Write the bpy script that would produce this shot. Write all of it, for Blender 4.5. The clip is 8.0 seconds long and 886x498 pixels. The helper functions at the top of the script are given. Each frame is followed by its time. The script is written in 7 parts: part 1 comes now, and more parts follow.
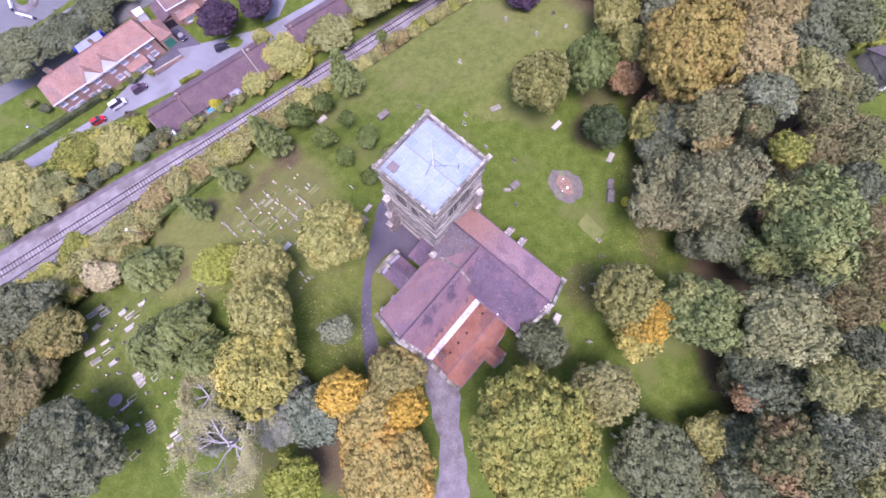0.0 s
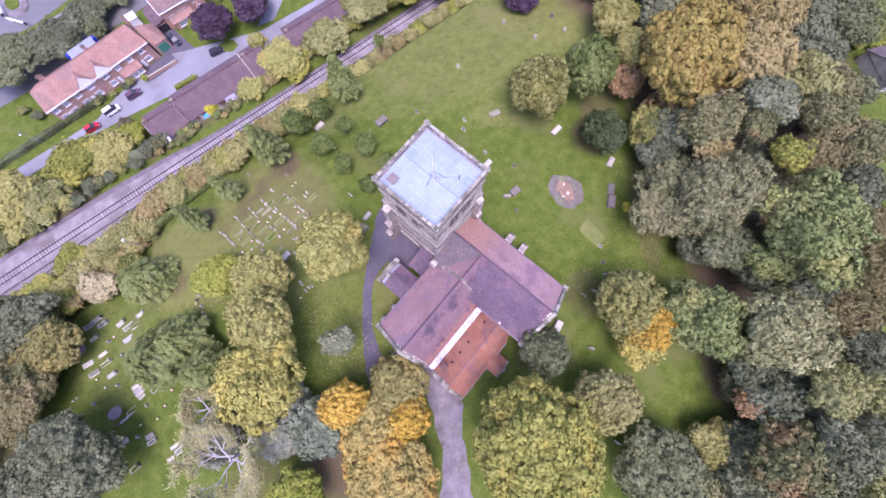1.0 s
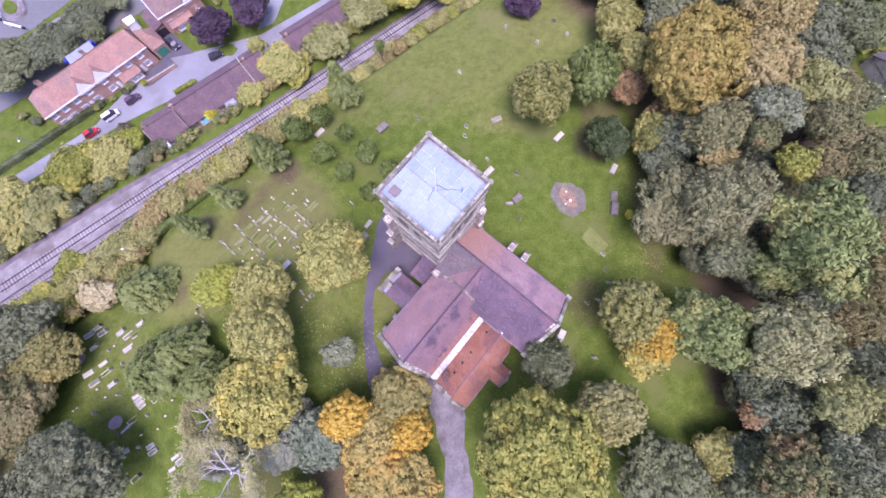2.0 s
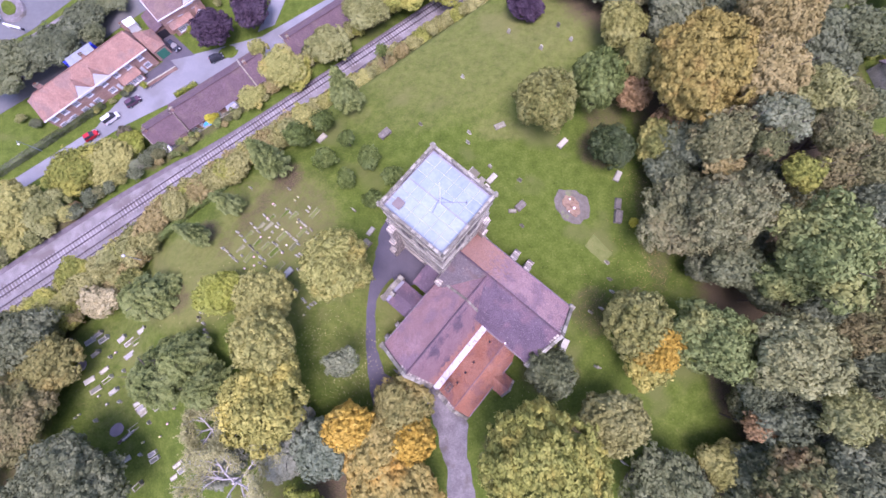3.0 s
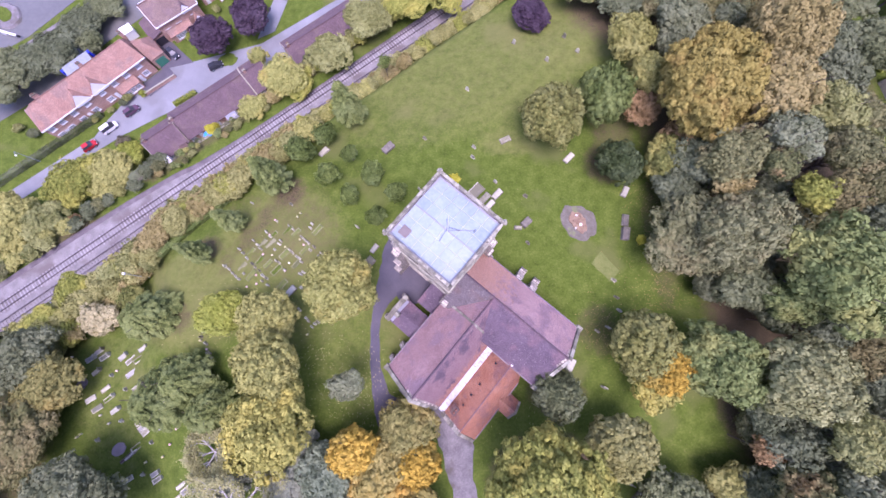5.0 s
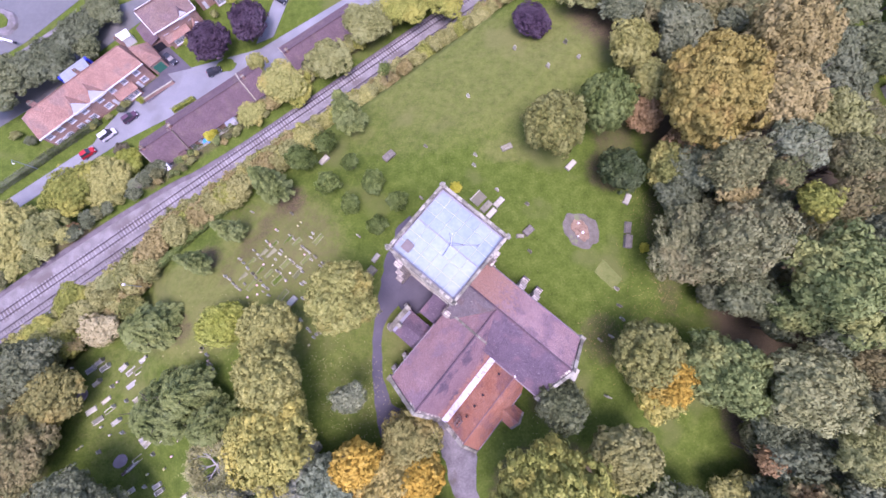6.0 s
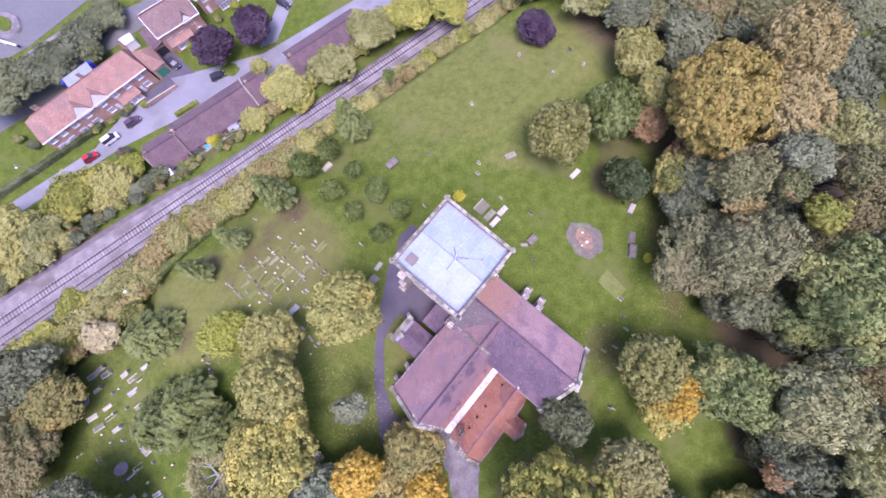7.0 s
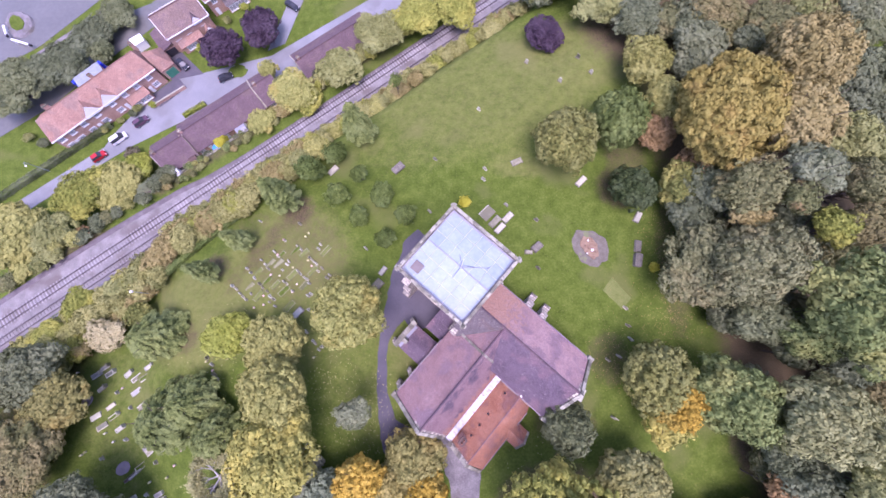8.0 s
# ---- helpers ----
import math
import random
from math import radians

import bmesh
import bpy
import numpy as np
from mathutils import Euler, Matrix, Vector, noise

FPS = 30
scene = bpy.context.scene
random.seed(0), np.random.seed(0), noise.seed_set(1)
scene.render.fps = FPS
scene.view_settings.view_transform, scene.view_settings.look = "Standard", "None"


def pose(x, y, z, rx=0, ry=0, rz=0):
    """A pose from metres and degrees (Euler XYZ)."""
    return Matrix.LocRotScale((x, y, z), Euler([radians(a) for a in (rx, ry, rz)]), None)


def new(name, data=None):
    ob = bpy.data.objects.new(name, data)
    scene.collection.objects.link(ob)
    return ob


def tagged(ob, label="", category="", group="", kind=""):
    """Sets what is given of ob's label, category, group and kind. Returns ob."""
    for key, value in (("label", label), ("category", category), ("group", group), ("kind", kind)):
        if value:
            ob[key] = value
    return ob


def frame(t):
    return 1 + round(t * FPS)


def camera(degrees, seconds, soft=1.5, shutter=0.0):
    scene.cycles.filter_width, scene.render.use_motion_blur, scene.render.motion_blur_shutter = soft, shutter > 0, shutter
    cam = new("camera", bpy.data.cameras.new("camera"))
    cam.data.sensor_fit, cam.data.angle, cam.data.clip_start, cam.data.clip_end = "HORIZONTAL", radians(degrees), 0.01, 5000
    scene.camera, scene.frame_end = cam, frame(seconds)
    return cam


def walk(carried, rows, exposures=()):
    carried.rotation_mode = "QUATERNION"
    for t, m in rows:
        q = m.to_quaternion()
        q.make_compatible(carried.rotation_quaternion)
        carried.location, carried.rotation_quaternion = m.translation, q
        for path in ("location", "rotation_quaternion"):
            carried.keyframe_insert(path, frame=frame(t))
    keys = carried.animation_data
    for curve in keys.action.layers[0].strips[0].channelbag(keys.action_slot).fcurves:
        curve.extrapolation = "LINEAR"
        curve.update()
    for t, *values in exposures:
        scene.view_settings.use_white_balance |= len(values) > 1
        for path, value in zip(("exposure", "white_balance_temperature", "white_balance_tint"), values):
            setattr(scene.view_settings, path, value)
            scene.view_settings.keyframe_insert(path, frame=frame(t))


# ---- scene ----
cam = camera(105.34, 8.0, 1.62)
ROWS = [
    (0.0, 0.0, 0.0, 61.162, 11.563, 0.172, 0.035),
    (0.5, -0.2, 0.954, 61.096, 11.422, 0.228, 0.38),
    (1.0, -0.364, 1.852, 61.049, 11.187, 0.036, -0.654),
    (1.5, -0.463, 2.744, 60.99, 11.124, 0.08, -0.818),
    (3.0, -1.077, 5.545, 60.908, 10.589, 0.08, -0.594),
    (3.5, -1.289, 6.511, 60.891, 10.449, 0.022, -0.806),
    (4.0, -1.516, 7.464, 60.843, 10.15, -0.001, -0.748),
    (4.5, -1.724, 8.483, 60.781, 10.078, 0.07, -0.569),
    (6.0, -2.349, 11.328, 60.742, 9.814, 0.011, -0.991),
    (6.5, -2.52, 12.224, 60.733, 9.8, 0.024, -1.064),
    (7.0, -2.756, 12.861, 60.737, 9.897, 0.073, -0.64),
    (7.5, -2.943, 13.344, 60.766, 10.074, 0.217, -0.018),
    (8.0, -3.123, 13.642, 60.776, 10.117, 0.342, 0.396),
]
walk(cam, [(t, pose(x, y, z, rx, ry, rz)) for t, x, y, z, rx, ry, rz in ROWS], [(0.0, 1.65, 5785, 51), (8.0, 1.65, 5785, 51)])

# ---- world, sun ----
SUN_UP, SUN_ROUND = radians(72), radians(176)
world = bpy.data.worlds.new("overcast_sky")
scene.world = world
world.use_nodes = True
wn = world.node_tree.nodes
sky = wn.new("ShaderNodeTexSky")
sky.sky_type, sky.sun_disc = "NISHITA", False
sky.sun_elevation, sky.sun_rotation = SUN_UP, SUN_ROUND
sky.air_density, sky.dust_density, sky.ozone_density = 1.0, 2.5, 1.5
world.node_tree.links.new(sky.outputs[0], wn["Background"].inputs[0])
wn["Background"].inputs[1].default_value = 0.14
sun = new("sun", bpy.data.lights.new("sun", "SUN"))
sun.data.energy, sun.data.angle, sun.data.color = 1.4, radians(38), (1.0, 0.97, 0.95)
sun.rotation_euler = (math.pi / 2 - SUN_UP, 0, math.pi - SUN_ROUND)

# ---- materials ----


def material(name, colors, rough=0.8, scale=1.0, fine=8.0, bump=0.3, metal=0.0, island=0.0, objrand=0.0, detail=6.0, spots=None, spot_scale=0.15, spot_at=0.55, spot_soft=0.1, translucent=0.0, stretch=(1, 1, 1)):
    """Two scales of noise over a ramp of colours; spots: a second colour in patches; island, objrand: how far single leaves or pieces differ."""
    m = bpy.data.materials.new(name)
    m.use_nodes = True
    nt = m.node_tree
    n, link = nt.nodes, nt.links.new
    b = n["Principled BSDF"]
    co = n.new("ShaderNodeTexCoord")
    mp = n.new("ShaderNodeMapping")
    mp.inputs["Scale"].default_value = stretch
    link(co.outputs["Object"], mp.inputs[0])
    big = n.new("ShaderNodeTexNoise")
    big.inputs["Scale"].default_value, big.inputs["Detail"].default_value = scale, detail
    small = n.new("ShaderNodeTexNoise")
    small.inputs["Scale"].default_value, small.inputs["Detail"].default_value = fine, 4
    link(mp.outputs[0], big.inputs[0]), link(mp.outputs[0], small.inputs[0])
    mix = n.new("ShaderNodeMath")
    mix.operation = "MULTIPLY_ADD"
    mix.inputs[1].default_value = 0.55
    half = n.new("ShaderNodeMath")
    half.operation = "MULTIPLY"
    half.inputs[1].default_value = 0.45
    link(big.outputs[0], mix.inputs[0]), link(small.outputs[0], half.inputs[0]), link(half.outputs[0], mix.inputs[2])
    fac = mix.outputs[0]
    for amount, node, out in ((island, "ShaderNodeNewGeometry", "Random Per Island"), (objrand, "ShaderNodeObjectInfo", "Random")):
        if amount:
            g = n.new(node)
            a = n.new("ShaderNodeMath")
            a.operation = "MULTIPLY_ADD"
            a.inputs[1].default_value = amount
            s = n.new("ShaderNodeMath")
            s.operation = "SUBTRACT"
            s.inputs[1].default_value = amount / 2
            link(g.outputs[out], a.inputs[0]), link(fac, a.inputs[2]), link(a.outputs[0], s.inputs[0])
            fac = s.outputs[0]
    ramp = n.new("ShaderNodeValToRGB")
    el = ramp.color_ramp.elements
    while len(el) < len(colors):
        el.new(0.5)
    for i, c in enumerate(colors):
        el[i].position = 0.3 + 0.4 * i / max(1, len(colors) - 1)
        el[i].color = (*c, 1)
    link(fac, ramp.inputs[0])
    col = ramp.outputs[0]
    if spots:
        sp = n.new("ShaderNodeTexNoise")
        sp.inputs["Scale"].default_value, sp.inputs["Detail"].default_value = spot_scale, 5
        link(co.outputs["Object"], sp.inputs[0])
        sr = n.new("ShaderNodeMapRange")
        sr.inputs[1].default_value, sr.inputs[2].default_value = spot_at - spot_soft / 2 + 0.05, spot_at + spot_soft / 2 + 0.05
        link(sp.outputs[0], sr.inputs[0])
        mc = n.new("ShaderNodeMix")
        mc.data_type = "RGBA"
        link(sr.outputs[0], mc.inputs[0]), link(col, mc.inputs[6])
        mc.inputs[7].default_value = (*spots, 1)
        col = mc.outputs[2]
    link(col, b.inputs["Base Color"])
    b.inputs["Roughness"].default_value, b.inputs["Metallic"].default_value = rough, metal
    b.inputs["Specular IOR Level"].default_value = 0.3
    if bump:
        bp = n.new("ShaderNodeBump")
        bp.inputs["Strength"].default_value, bp.inputs["Distance"].default_value = bump, 0.05
        link(small.outputs[0], bp.inputs["Height"]), link(bp.outputs[0], b.inputs["Normal"])
    if translucent:
        tr = n.new("ShaderNodeBsdfTranslucent")
        link(col, tr.inputs[0])
        ms = n.new("ShaderNodeMixShader")
        ms.inputs[0].default_value = translucent
        link(b.outputs[0], ms.inputs[1]), link(tr.outputs[0], ms.inputs[2]), link(ms.outputs[0], n["Material Output"].inputs[0])
    return m


def coursed(name, colors, mortar, w, h, rough=0.85, scale=0.4, stain=None, contrast=0.25, joint=1.0, stain_scale=0.35, stain_at=0.52, lichen=0.0):
    """Coursed masonry or tiles laid along the UVs, in metres, with stains over it."""
    m = material(name, colors, rough, scale, 6.0, 0.0, spots=stain, spot_scale=stain_scale, spot_at=stain_at)
    nt = m.node_tree
    n, link = nt.nodes, nt.links.new
    b = n["Principled BSDF"]
    base = b.inputs["Base Color"].links[0].from_socket
    uv = n.new("ShaderNodeTexCoord")
    br = n.new("ShaderNodeTexBrick")
    br.inputs["Scale"].default_value, br.inputs["Mortar Size"].default_value = 1.0, 0.035 * joint * min(1, h * 3)
    br.inputs["Brick Width"].default_value, br.inputs["Row Height"].default_value = w, h
    br.inputs["Color1"].default_value, br.inputs["Color2"].default_value = (1 + contrast, 1 + 0.9 * contrast, 1 + 0.85 * contrast, 1), (1 - contrast, 1 - 0.95 * contrast, 1 - 0.9 * contrast, 1)
    br.inputs["Mortar"].default_value = (*mortar, 1)
    link(uv.outputs["UV"], br.inputs["Vector"])
    mx = n.new("ShaderNodeMix")
    mx.data_type, mx.blend_type = "RGBA", "MULTIPLY"
    mx.inputs[0].default_value = 0.75
    link(base, mx.inputs[6]), link(br.outputs[0], mx.inputs[7]), link(mx.outputs[2], b.inputs["Base Color"])
    if lichen:
        last = mx.outputs[2]
        for scale, at, spot, much in ((5.0, 0.62, (0.42, 0.4, 0.34), lichen), (2.6, 0.6, (0.09, 0.075, 0.075), 0.6 * lichen)):
            lz, lm, lx = n.new("ShaderNodeTexNoise"), n.new("ShaderNodeMapRange"), n.new("ShaderNodeMix")
            lz.inputs["Scale"].default_value, lz.inputs["Detail"].default_value = scale, 4
            lm.inputs[1].default_value, lm.inputs[2].default_value, lm.inputs[4].default_value = at, at + 0.1, much
            lx.data_type = "RGBA"
            lx.inputs[7].default_value = (*spot, 1)
            link(uv.outputs["Object"], lz.inputs[0]), link(lz.outputs[0], lm.inputs[0]), link(lm.outputs[0], lx.inputs[0]), link(last, lx.inputs[6])
            last = lx.outputs[2]
        link(last, b.inputs["Base Color"])
    bp = n.new("ShaderNodeBump")
    bp.inputs["Strength"].default_value, bp.inputs["Distance"].default_value = 0.6, 0.03
    bp.invert = True
    link(br.outputs["Fac"], bp.inputs["Height"]), link(bp.outputs[0], b.inputs["Normal"])
    return m


def leafy(name, *colors, spots=None, spot_scale=0.25, spot_at=0.5, vary=0.2):
    spots = spots or tuple(1.25 * a + 0.02 for a in colors[1])
    m = material(name, colors, 0.75, 0.4, 1.6, 0.0, island=0.2, objrand=vary, spots=spots, spot_scale=spot_scale, spot_at=spot_at, spot_soft=0.22, translucent=0.12)
    m.node_tree.nodes["Principled BSDF"].inputs["Specular IOR Level"].default_value = 0.08
    return m


M_GRASS = material("grass", [(0.037, 0.06, 0.008), (0.067, 0.1, 0.0138), (0.107, 0.138, 0.0255)], 0.95, 0.5, 2.6, 0.6, spots=(0.092, 0.11, 0.028), spot_scale=0.08, spot_at=0.56)


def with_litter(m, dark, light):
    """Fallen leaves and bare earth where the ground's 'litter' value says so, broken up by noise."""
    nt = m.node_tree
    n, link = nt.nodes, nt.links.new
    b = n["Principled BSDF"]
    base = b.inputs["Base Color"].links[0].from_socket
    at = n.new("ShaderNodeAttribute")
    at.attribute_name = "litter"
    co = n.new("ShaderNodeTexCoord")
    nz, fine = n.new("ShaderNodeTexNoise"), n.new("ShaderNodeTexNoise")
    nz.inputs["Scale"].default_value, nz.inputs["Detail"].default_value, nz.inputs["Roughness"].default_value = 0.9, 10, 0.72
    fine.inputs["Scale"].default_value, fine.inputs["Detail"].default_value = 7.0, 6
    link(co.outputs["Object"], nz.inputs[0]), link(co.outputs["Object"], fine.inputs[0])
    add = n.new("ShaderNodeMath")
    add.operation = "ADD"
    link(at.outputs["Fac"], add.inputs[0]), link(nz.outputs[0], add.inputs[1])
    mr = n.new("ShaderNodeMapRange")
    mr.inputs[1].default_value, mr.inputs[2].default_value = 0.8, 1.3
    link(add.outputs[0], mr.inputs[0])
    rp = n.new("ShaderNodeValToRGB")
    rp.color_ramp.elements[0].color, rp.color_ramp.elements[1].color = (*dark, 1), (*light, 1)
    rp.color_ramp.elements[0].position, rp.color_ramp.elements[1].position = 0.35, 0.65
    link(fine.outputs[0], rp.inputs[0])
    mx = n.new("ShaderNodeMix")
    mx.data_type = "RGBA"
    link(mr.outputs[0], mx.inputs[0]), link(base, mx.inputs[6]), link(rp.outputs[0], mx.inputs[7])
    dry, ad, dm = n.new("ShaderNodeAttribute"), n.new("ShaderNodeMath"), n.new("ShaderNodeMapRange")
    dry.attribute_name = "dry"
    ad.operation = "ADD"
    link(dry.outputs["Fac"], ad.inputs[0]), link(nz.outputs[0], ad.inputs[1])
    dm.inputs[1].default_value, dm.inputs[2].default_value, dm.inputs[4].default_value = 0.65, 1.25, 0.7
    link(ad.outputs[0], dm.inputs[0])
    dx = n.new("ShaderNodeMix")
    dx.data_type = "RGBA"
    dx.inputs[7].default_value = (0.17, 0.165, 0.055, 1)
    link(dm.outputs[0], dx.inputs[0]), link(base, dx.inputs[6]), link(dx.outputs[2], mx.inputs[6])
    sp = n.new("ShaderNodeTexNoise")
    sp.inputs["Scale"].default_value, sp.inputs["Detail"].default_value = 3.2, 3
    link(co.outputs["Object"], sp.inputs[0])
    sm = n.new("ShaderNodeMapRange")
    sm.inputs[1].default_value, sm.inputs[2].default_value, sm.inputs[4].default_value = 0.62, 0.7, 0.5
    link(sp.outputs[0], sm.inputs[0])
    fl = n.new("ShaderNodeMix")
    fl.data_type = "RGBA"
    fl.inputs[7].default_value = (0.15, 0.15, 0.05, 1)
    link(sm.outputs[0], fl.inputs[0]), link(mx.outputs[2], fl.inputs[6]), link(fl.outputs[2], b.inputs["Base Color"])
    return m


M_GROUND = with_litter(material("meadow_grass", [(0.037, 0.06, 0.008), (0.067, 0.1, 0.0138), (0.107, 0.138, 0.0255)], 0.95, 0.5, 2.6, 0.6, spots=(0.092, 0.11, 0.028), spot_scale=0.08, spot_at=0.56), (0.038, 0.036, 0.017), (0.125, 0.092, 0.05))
for turf in (M_GRASS, M_GROUND):
    turf.node_tree.nodes["Principled BSDF"].inputs["Specular IOR Level"].default_value = 0.08
M_LITTER = material("leaf_litter", [(0.04, 0.03, 0.025), (0.09, 0.06, 0.05), (0.17, 0.1, 0.07)], 0.95, 0.4, 6, 0.5)
M_ASPHALT = material("asphalt", [(0.055, 0.052, 0.06), (0.075, 0.07, 0.08), (0.1, 0.092, 0.1)], 0.85, 0.3, 10, 0.2)
M_ROAD = material("road_asphalt", [(0.13, 0.137, 0.14), (0.17, 0.178, 0.18), (0.225, 0.232, 0.234)], 0.85, 0.15, 10, 0.2, spots=(0.145, 0.148, 0.145), spot_scale=0.12, spot_at=0.52)
M_GRAVEL = material("gravel", [(0.085, 0.08, 0.074), (0.145, 0.136, 0.13), (0.22, 0.205, 0.196)], 0.95, 0.55, 5, 0.5, spots=(0.1, 0.092, 0.075), spot_scale=0.35, spot_at=0.56)
M_BALLAST = material("ballast", [(0.105, 0.098, 0.09), (0.172, 0.162, 0.15), (0.26, 0.245, 0.228)], 0.95, 0.5, 12, 0.6, spots=(0.12, 0.105, 0.092), spot_scale=0.14, spot_at=0.54)
M_STONE = coursed("tower_stone", [(0.22, 0.194, 0.153), (0.36, 0.326, 0.261), (0.48, 0.449, 0.36)], (0.3, 0.286, 0.243), 0.85, 0.42, stain=(0.16, 0.143, 0.117), contrast=0.6, joint=1.6, stain_scale=0.5, stain_at=0.55)
M_COPING = material("coping_stone", [(0.11, 0.104, 0.0748), (0.195, 0.188, 0.137), (0.325, 0.316, 0.239)], 0.9, 0.8, 5, 0.4, objrand=0.45, spots=(0.13, 0.128, 0.0957), spot_scale=1.5, spot_at=0.58)
M_TILE = coursed("clay_tiles", [(0.22, 0.132, 0.12), (0.29, 0.183, 0.168), (0.35, 0.237, 0.218)], (0.5, 0.45, 0.45), 0.18, 0.11, stain=(0.25, 0.17, 0.175), lichen=0.5)
M_TILE_STAIN = coursed("stained_tiles", [(0.16, 0.1, 0.1), (0.21, 0.135, 0.135), (0.26, 0.17, 0.165)], (0.5, 0.45, 0.45), 0.18, 0.11, stain=(0.095, 0.07, 0.085), lichen=0.5, stain_scale=0.28, stain_at=0.53)
M_TILE_DARK = coursed("weathered_tiles", [(0.076, 0.055, 0.07), (0.104, 0.077, 0.094), (0.138, 0.105, 0.12)], (0.5, 0.45, 0.45), 0.18, 0.11, stain=(0.15, 0.1, 0.11), lichen=0.5)
M_TILE_ORANGE = coursed("new_clay_tiles", [(0.25, 0.105, 0.055), (0.31, 0.145, 0.085), (0.35, 0.19, 0.125)], (0.5, 0.4, 0.35), 0.18, 0.11, stain=(0.22, 0.115, 0.09), lichen=0.3)
M_TILE_GREY = coursed("stone_slates", [(0.085, 0.076, 0.07), (0.115, 0.1, 0.098), (0.15, 0.13, 0.122)], (0.5, 0.45, 0.45), 0.3, 0.2, stain=(0.13, 0.1, 0.09), lichen=0.5)


def along_axis(m, axis, a, b, color, wobble=0.25):
    """A second tile colour where the roof was relaid or stained: full at a, gone at b, along one axis of the thing, ragged."""
    nt = m.node_tree
    n, link = nt.nodes, nt.links.new
    mx0 = next(k for k in n if k.type == "MIX" and k.blend_type == "MULTIPLY")
    base = mx0.inputs[6].links[0].from_socket
    co, sep, nz = n.new("ShaderNodeTexCoord"), n.new("ShaderNodeSeparateXYZ"), n.new("ShaderNodeTexNoise")
    nz.inputs["Scale"].default_value, nz.inputs["Detail"].default_value = 1.6, 8
    link(co.outputs["Object"], sep.inputs[0]), link(co.outputs["Object"], nz.inputs[0])
    mr = n.new("ShaderNodeMapRange")
    mr.inputs[1].default_value, mr.inputs[2].default_value, mr.inputs[3].default_value, mr.inputs[4].default_value = a, b, 1.0, 0.0
    link(sep.outputs[axis], mr.inputs[0])
    ad = n.new("ShaderNodeMath")
    ad.operation = "MULTIPLY_ADD"
    ad.inputs[1].default_value = 4 * wobble
    link(nz.outputs[0], ad.inputs[0]), link(mr.outputs[0], ad.inputs[2])
    sm = n.new("ShaderNodeMapRange")
    sm.inputs[1].default_value, sm.inputs[2].default_value = 0.35 + 2 * wobble, 0.65 + 2 * wobble
    link(ad.outputs[0], sm.inputs[0])
    mx = n.new("ShaderNodeMix")
    mx.data_type = "RGBA"
    link(sm.outputs[0], mx.inputs[0]), link(base, mx.inputs[6]), link(mx.outputs[2], mx0.inputs[6])
    mx.inputs[7].default_value = (*color, 1)
    return m


M_TILE_NORTH = along_axis(coursed("half_relaid_tiles", [(0.26, 0.165, 0.15), (0.34, 0.225, 0.205), (0.41, 0.285, 0.26)], (0.5, 0.45, 0.45), 0.18, 0.11, stain=(0.25, 0.17, 0.175), lichen=0.5), 0, 5.0, 17.0, (0.365, 0.215, 0.15), 0.3)
along_axis(M_TILE_STAIN, 2, 2.8, 5.4, (0.3, 0.16, 0.115), 0.45)
along_axis(M_TILE_STAIN, 2, 10.2, 8.4, (0.2, 0.135, 0.14), 0.3)
M_CESS_SHADED = material("shaded_cess_ballast", [(0.07, 0.06, 0.06), (0.115, 0.1, 0.1), (0.17, 0.155, 0.15)], 0.95, 0.6, 10, 0.6)
M_LEAD = material("lead_sheet", [(0.165, 0.222, 0.238), (0.212, 0.273, 0.288), (0.27, 0.335, 0.346)], 0.38, 0.5, 3, 0.15, objrand=0.12)
M_ROLL = material("lead_rolls", [(0.34, 0.37, 0.4), (0.42, 0.45, 0.48)], 0.5, 2, 8, 0.1)
M_GUTTER = material("sheeted_gutter", [(0.22, 0.22, 0.24), (0.42, 0.42, 0.44), (0.55, 0.55, 0.56)], 0.6, 1.5, 5, 0.3, spots=(0.16, 0.15, 0.15), spot_scale=1.6, spot_at=0.6)
M_SHEET = material("translucent_sheeting", [(0.15, 0.168, 0.178), (0.21, 0.232, 0.242), (0.27, 0.292, 0.302)], 0.5, 1.2, 6, 0.1)
M_LEAD_DARK = material("weathered_lead", [(0.2, 0.205, 0.235), (0.27, 0.275, 0.3)], 0.6, 1.0, 6, 0.2)
M_WHITE = material("white_paint", [(0.62, 0.62, 0.62), (0.76, 0.76, 0.75)], 0.5, 0.8, 8, 0.1)
# near-black, standing for unlit insides of openings; also used on dark doors and caps
M_DARK = material("dark_void", [(0.02, 0.02, 0.025), (0.035, 0.03, 0.035)], 0.8, 1, 8, 0.0)
M_BRICK = coursed("red_brick", [(0.36, 0.215, 0.155), (0.44, 0.28, 0.21), (0.5, 0.34, 0.265)], (0.7, 0.65, 0.6), 0.225, 0.075)
M_HOUSE_TILE = coursed("house_tiles", [(0.22, 0.132, 0.094), (0.29, 0.178, 0.13), (0.345, 0.228, 0.17)], (0.6, 0.5, 0.5), 0.3, 0.25, stain=(0.24, 0.165, 0.13))
M_HOUSE_BROWN = coursed("brown_house_tiles", [(0.085, 0.06, 0.062), (0.115, 0.08, 0.084), (0.15, 0.11, 0.108)], (0.6, 0.5, 0.5), 0.3, 0.25, stain=(0.13, 0.098, 0.088))
M_HOUSE_MID = coursed("dull_house_tiles", [(0.13, 0.094, 0.076), (0.175, 0.128, 0.102), (0.22, 0.165, 0.132)], (0.6, 0.5, 0.5), 0.3, 0.25, stain=(0.17, 0.125, 0.11))
M_STEEL = material("rail_steel", [(0.09, 0.075, 0.08), (0.15, 0.13, 0.13)], 0.5, 2, 8, 0.1, metal=0.6)
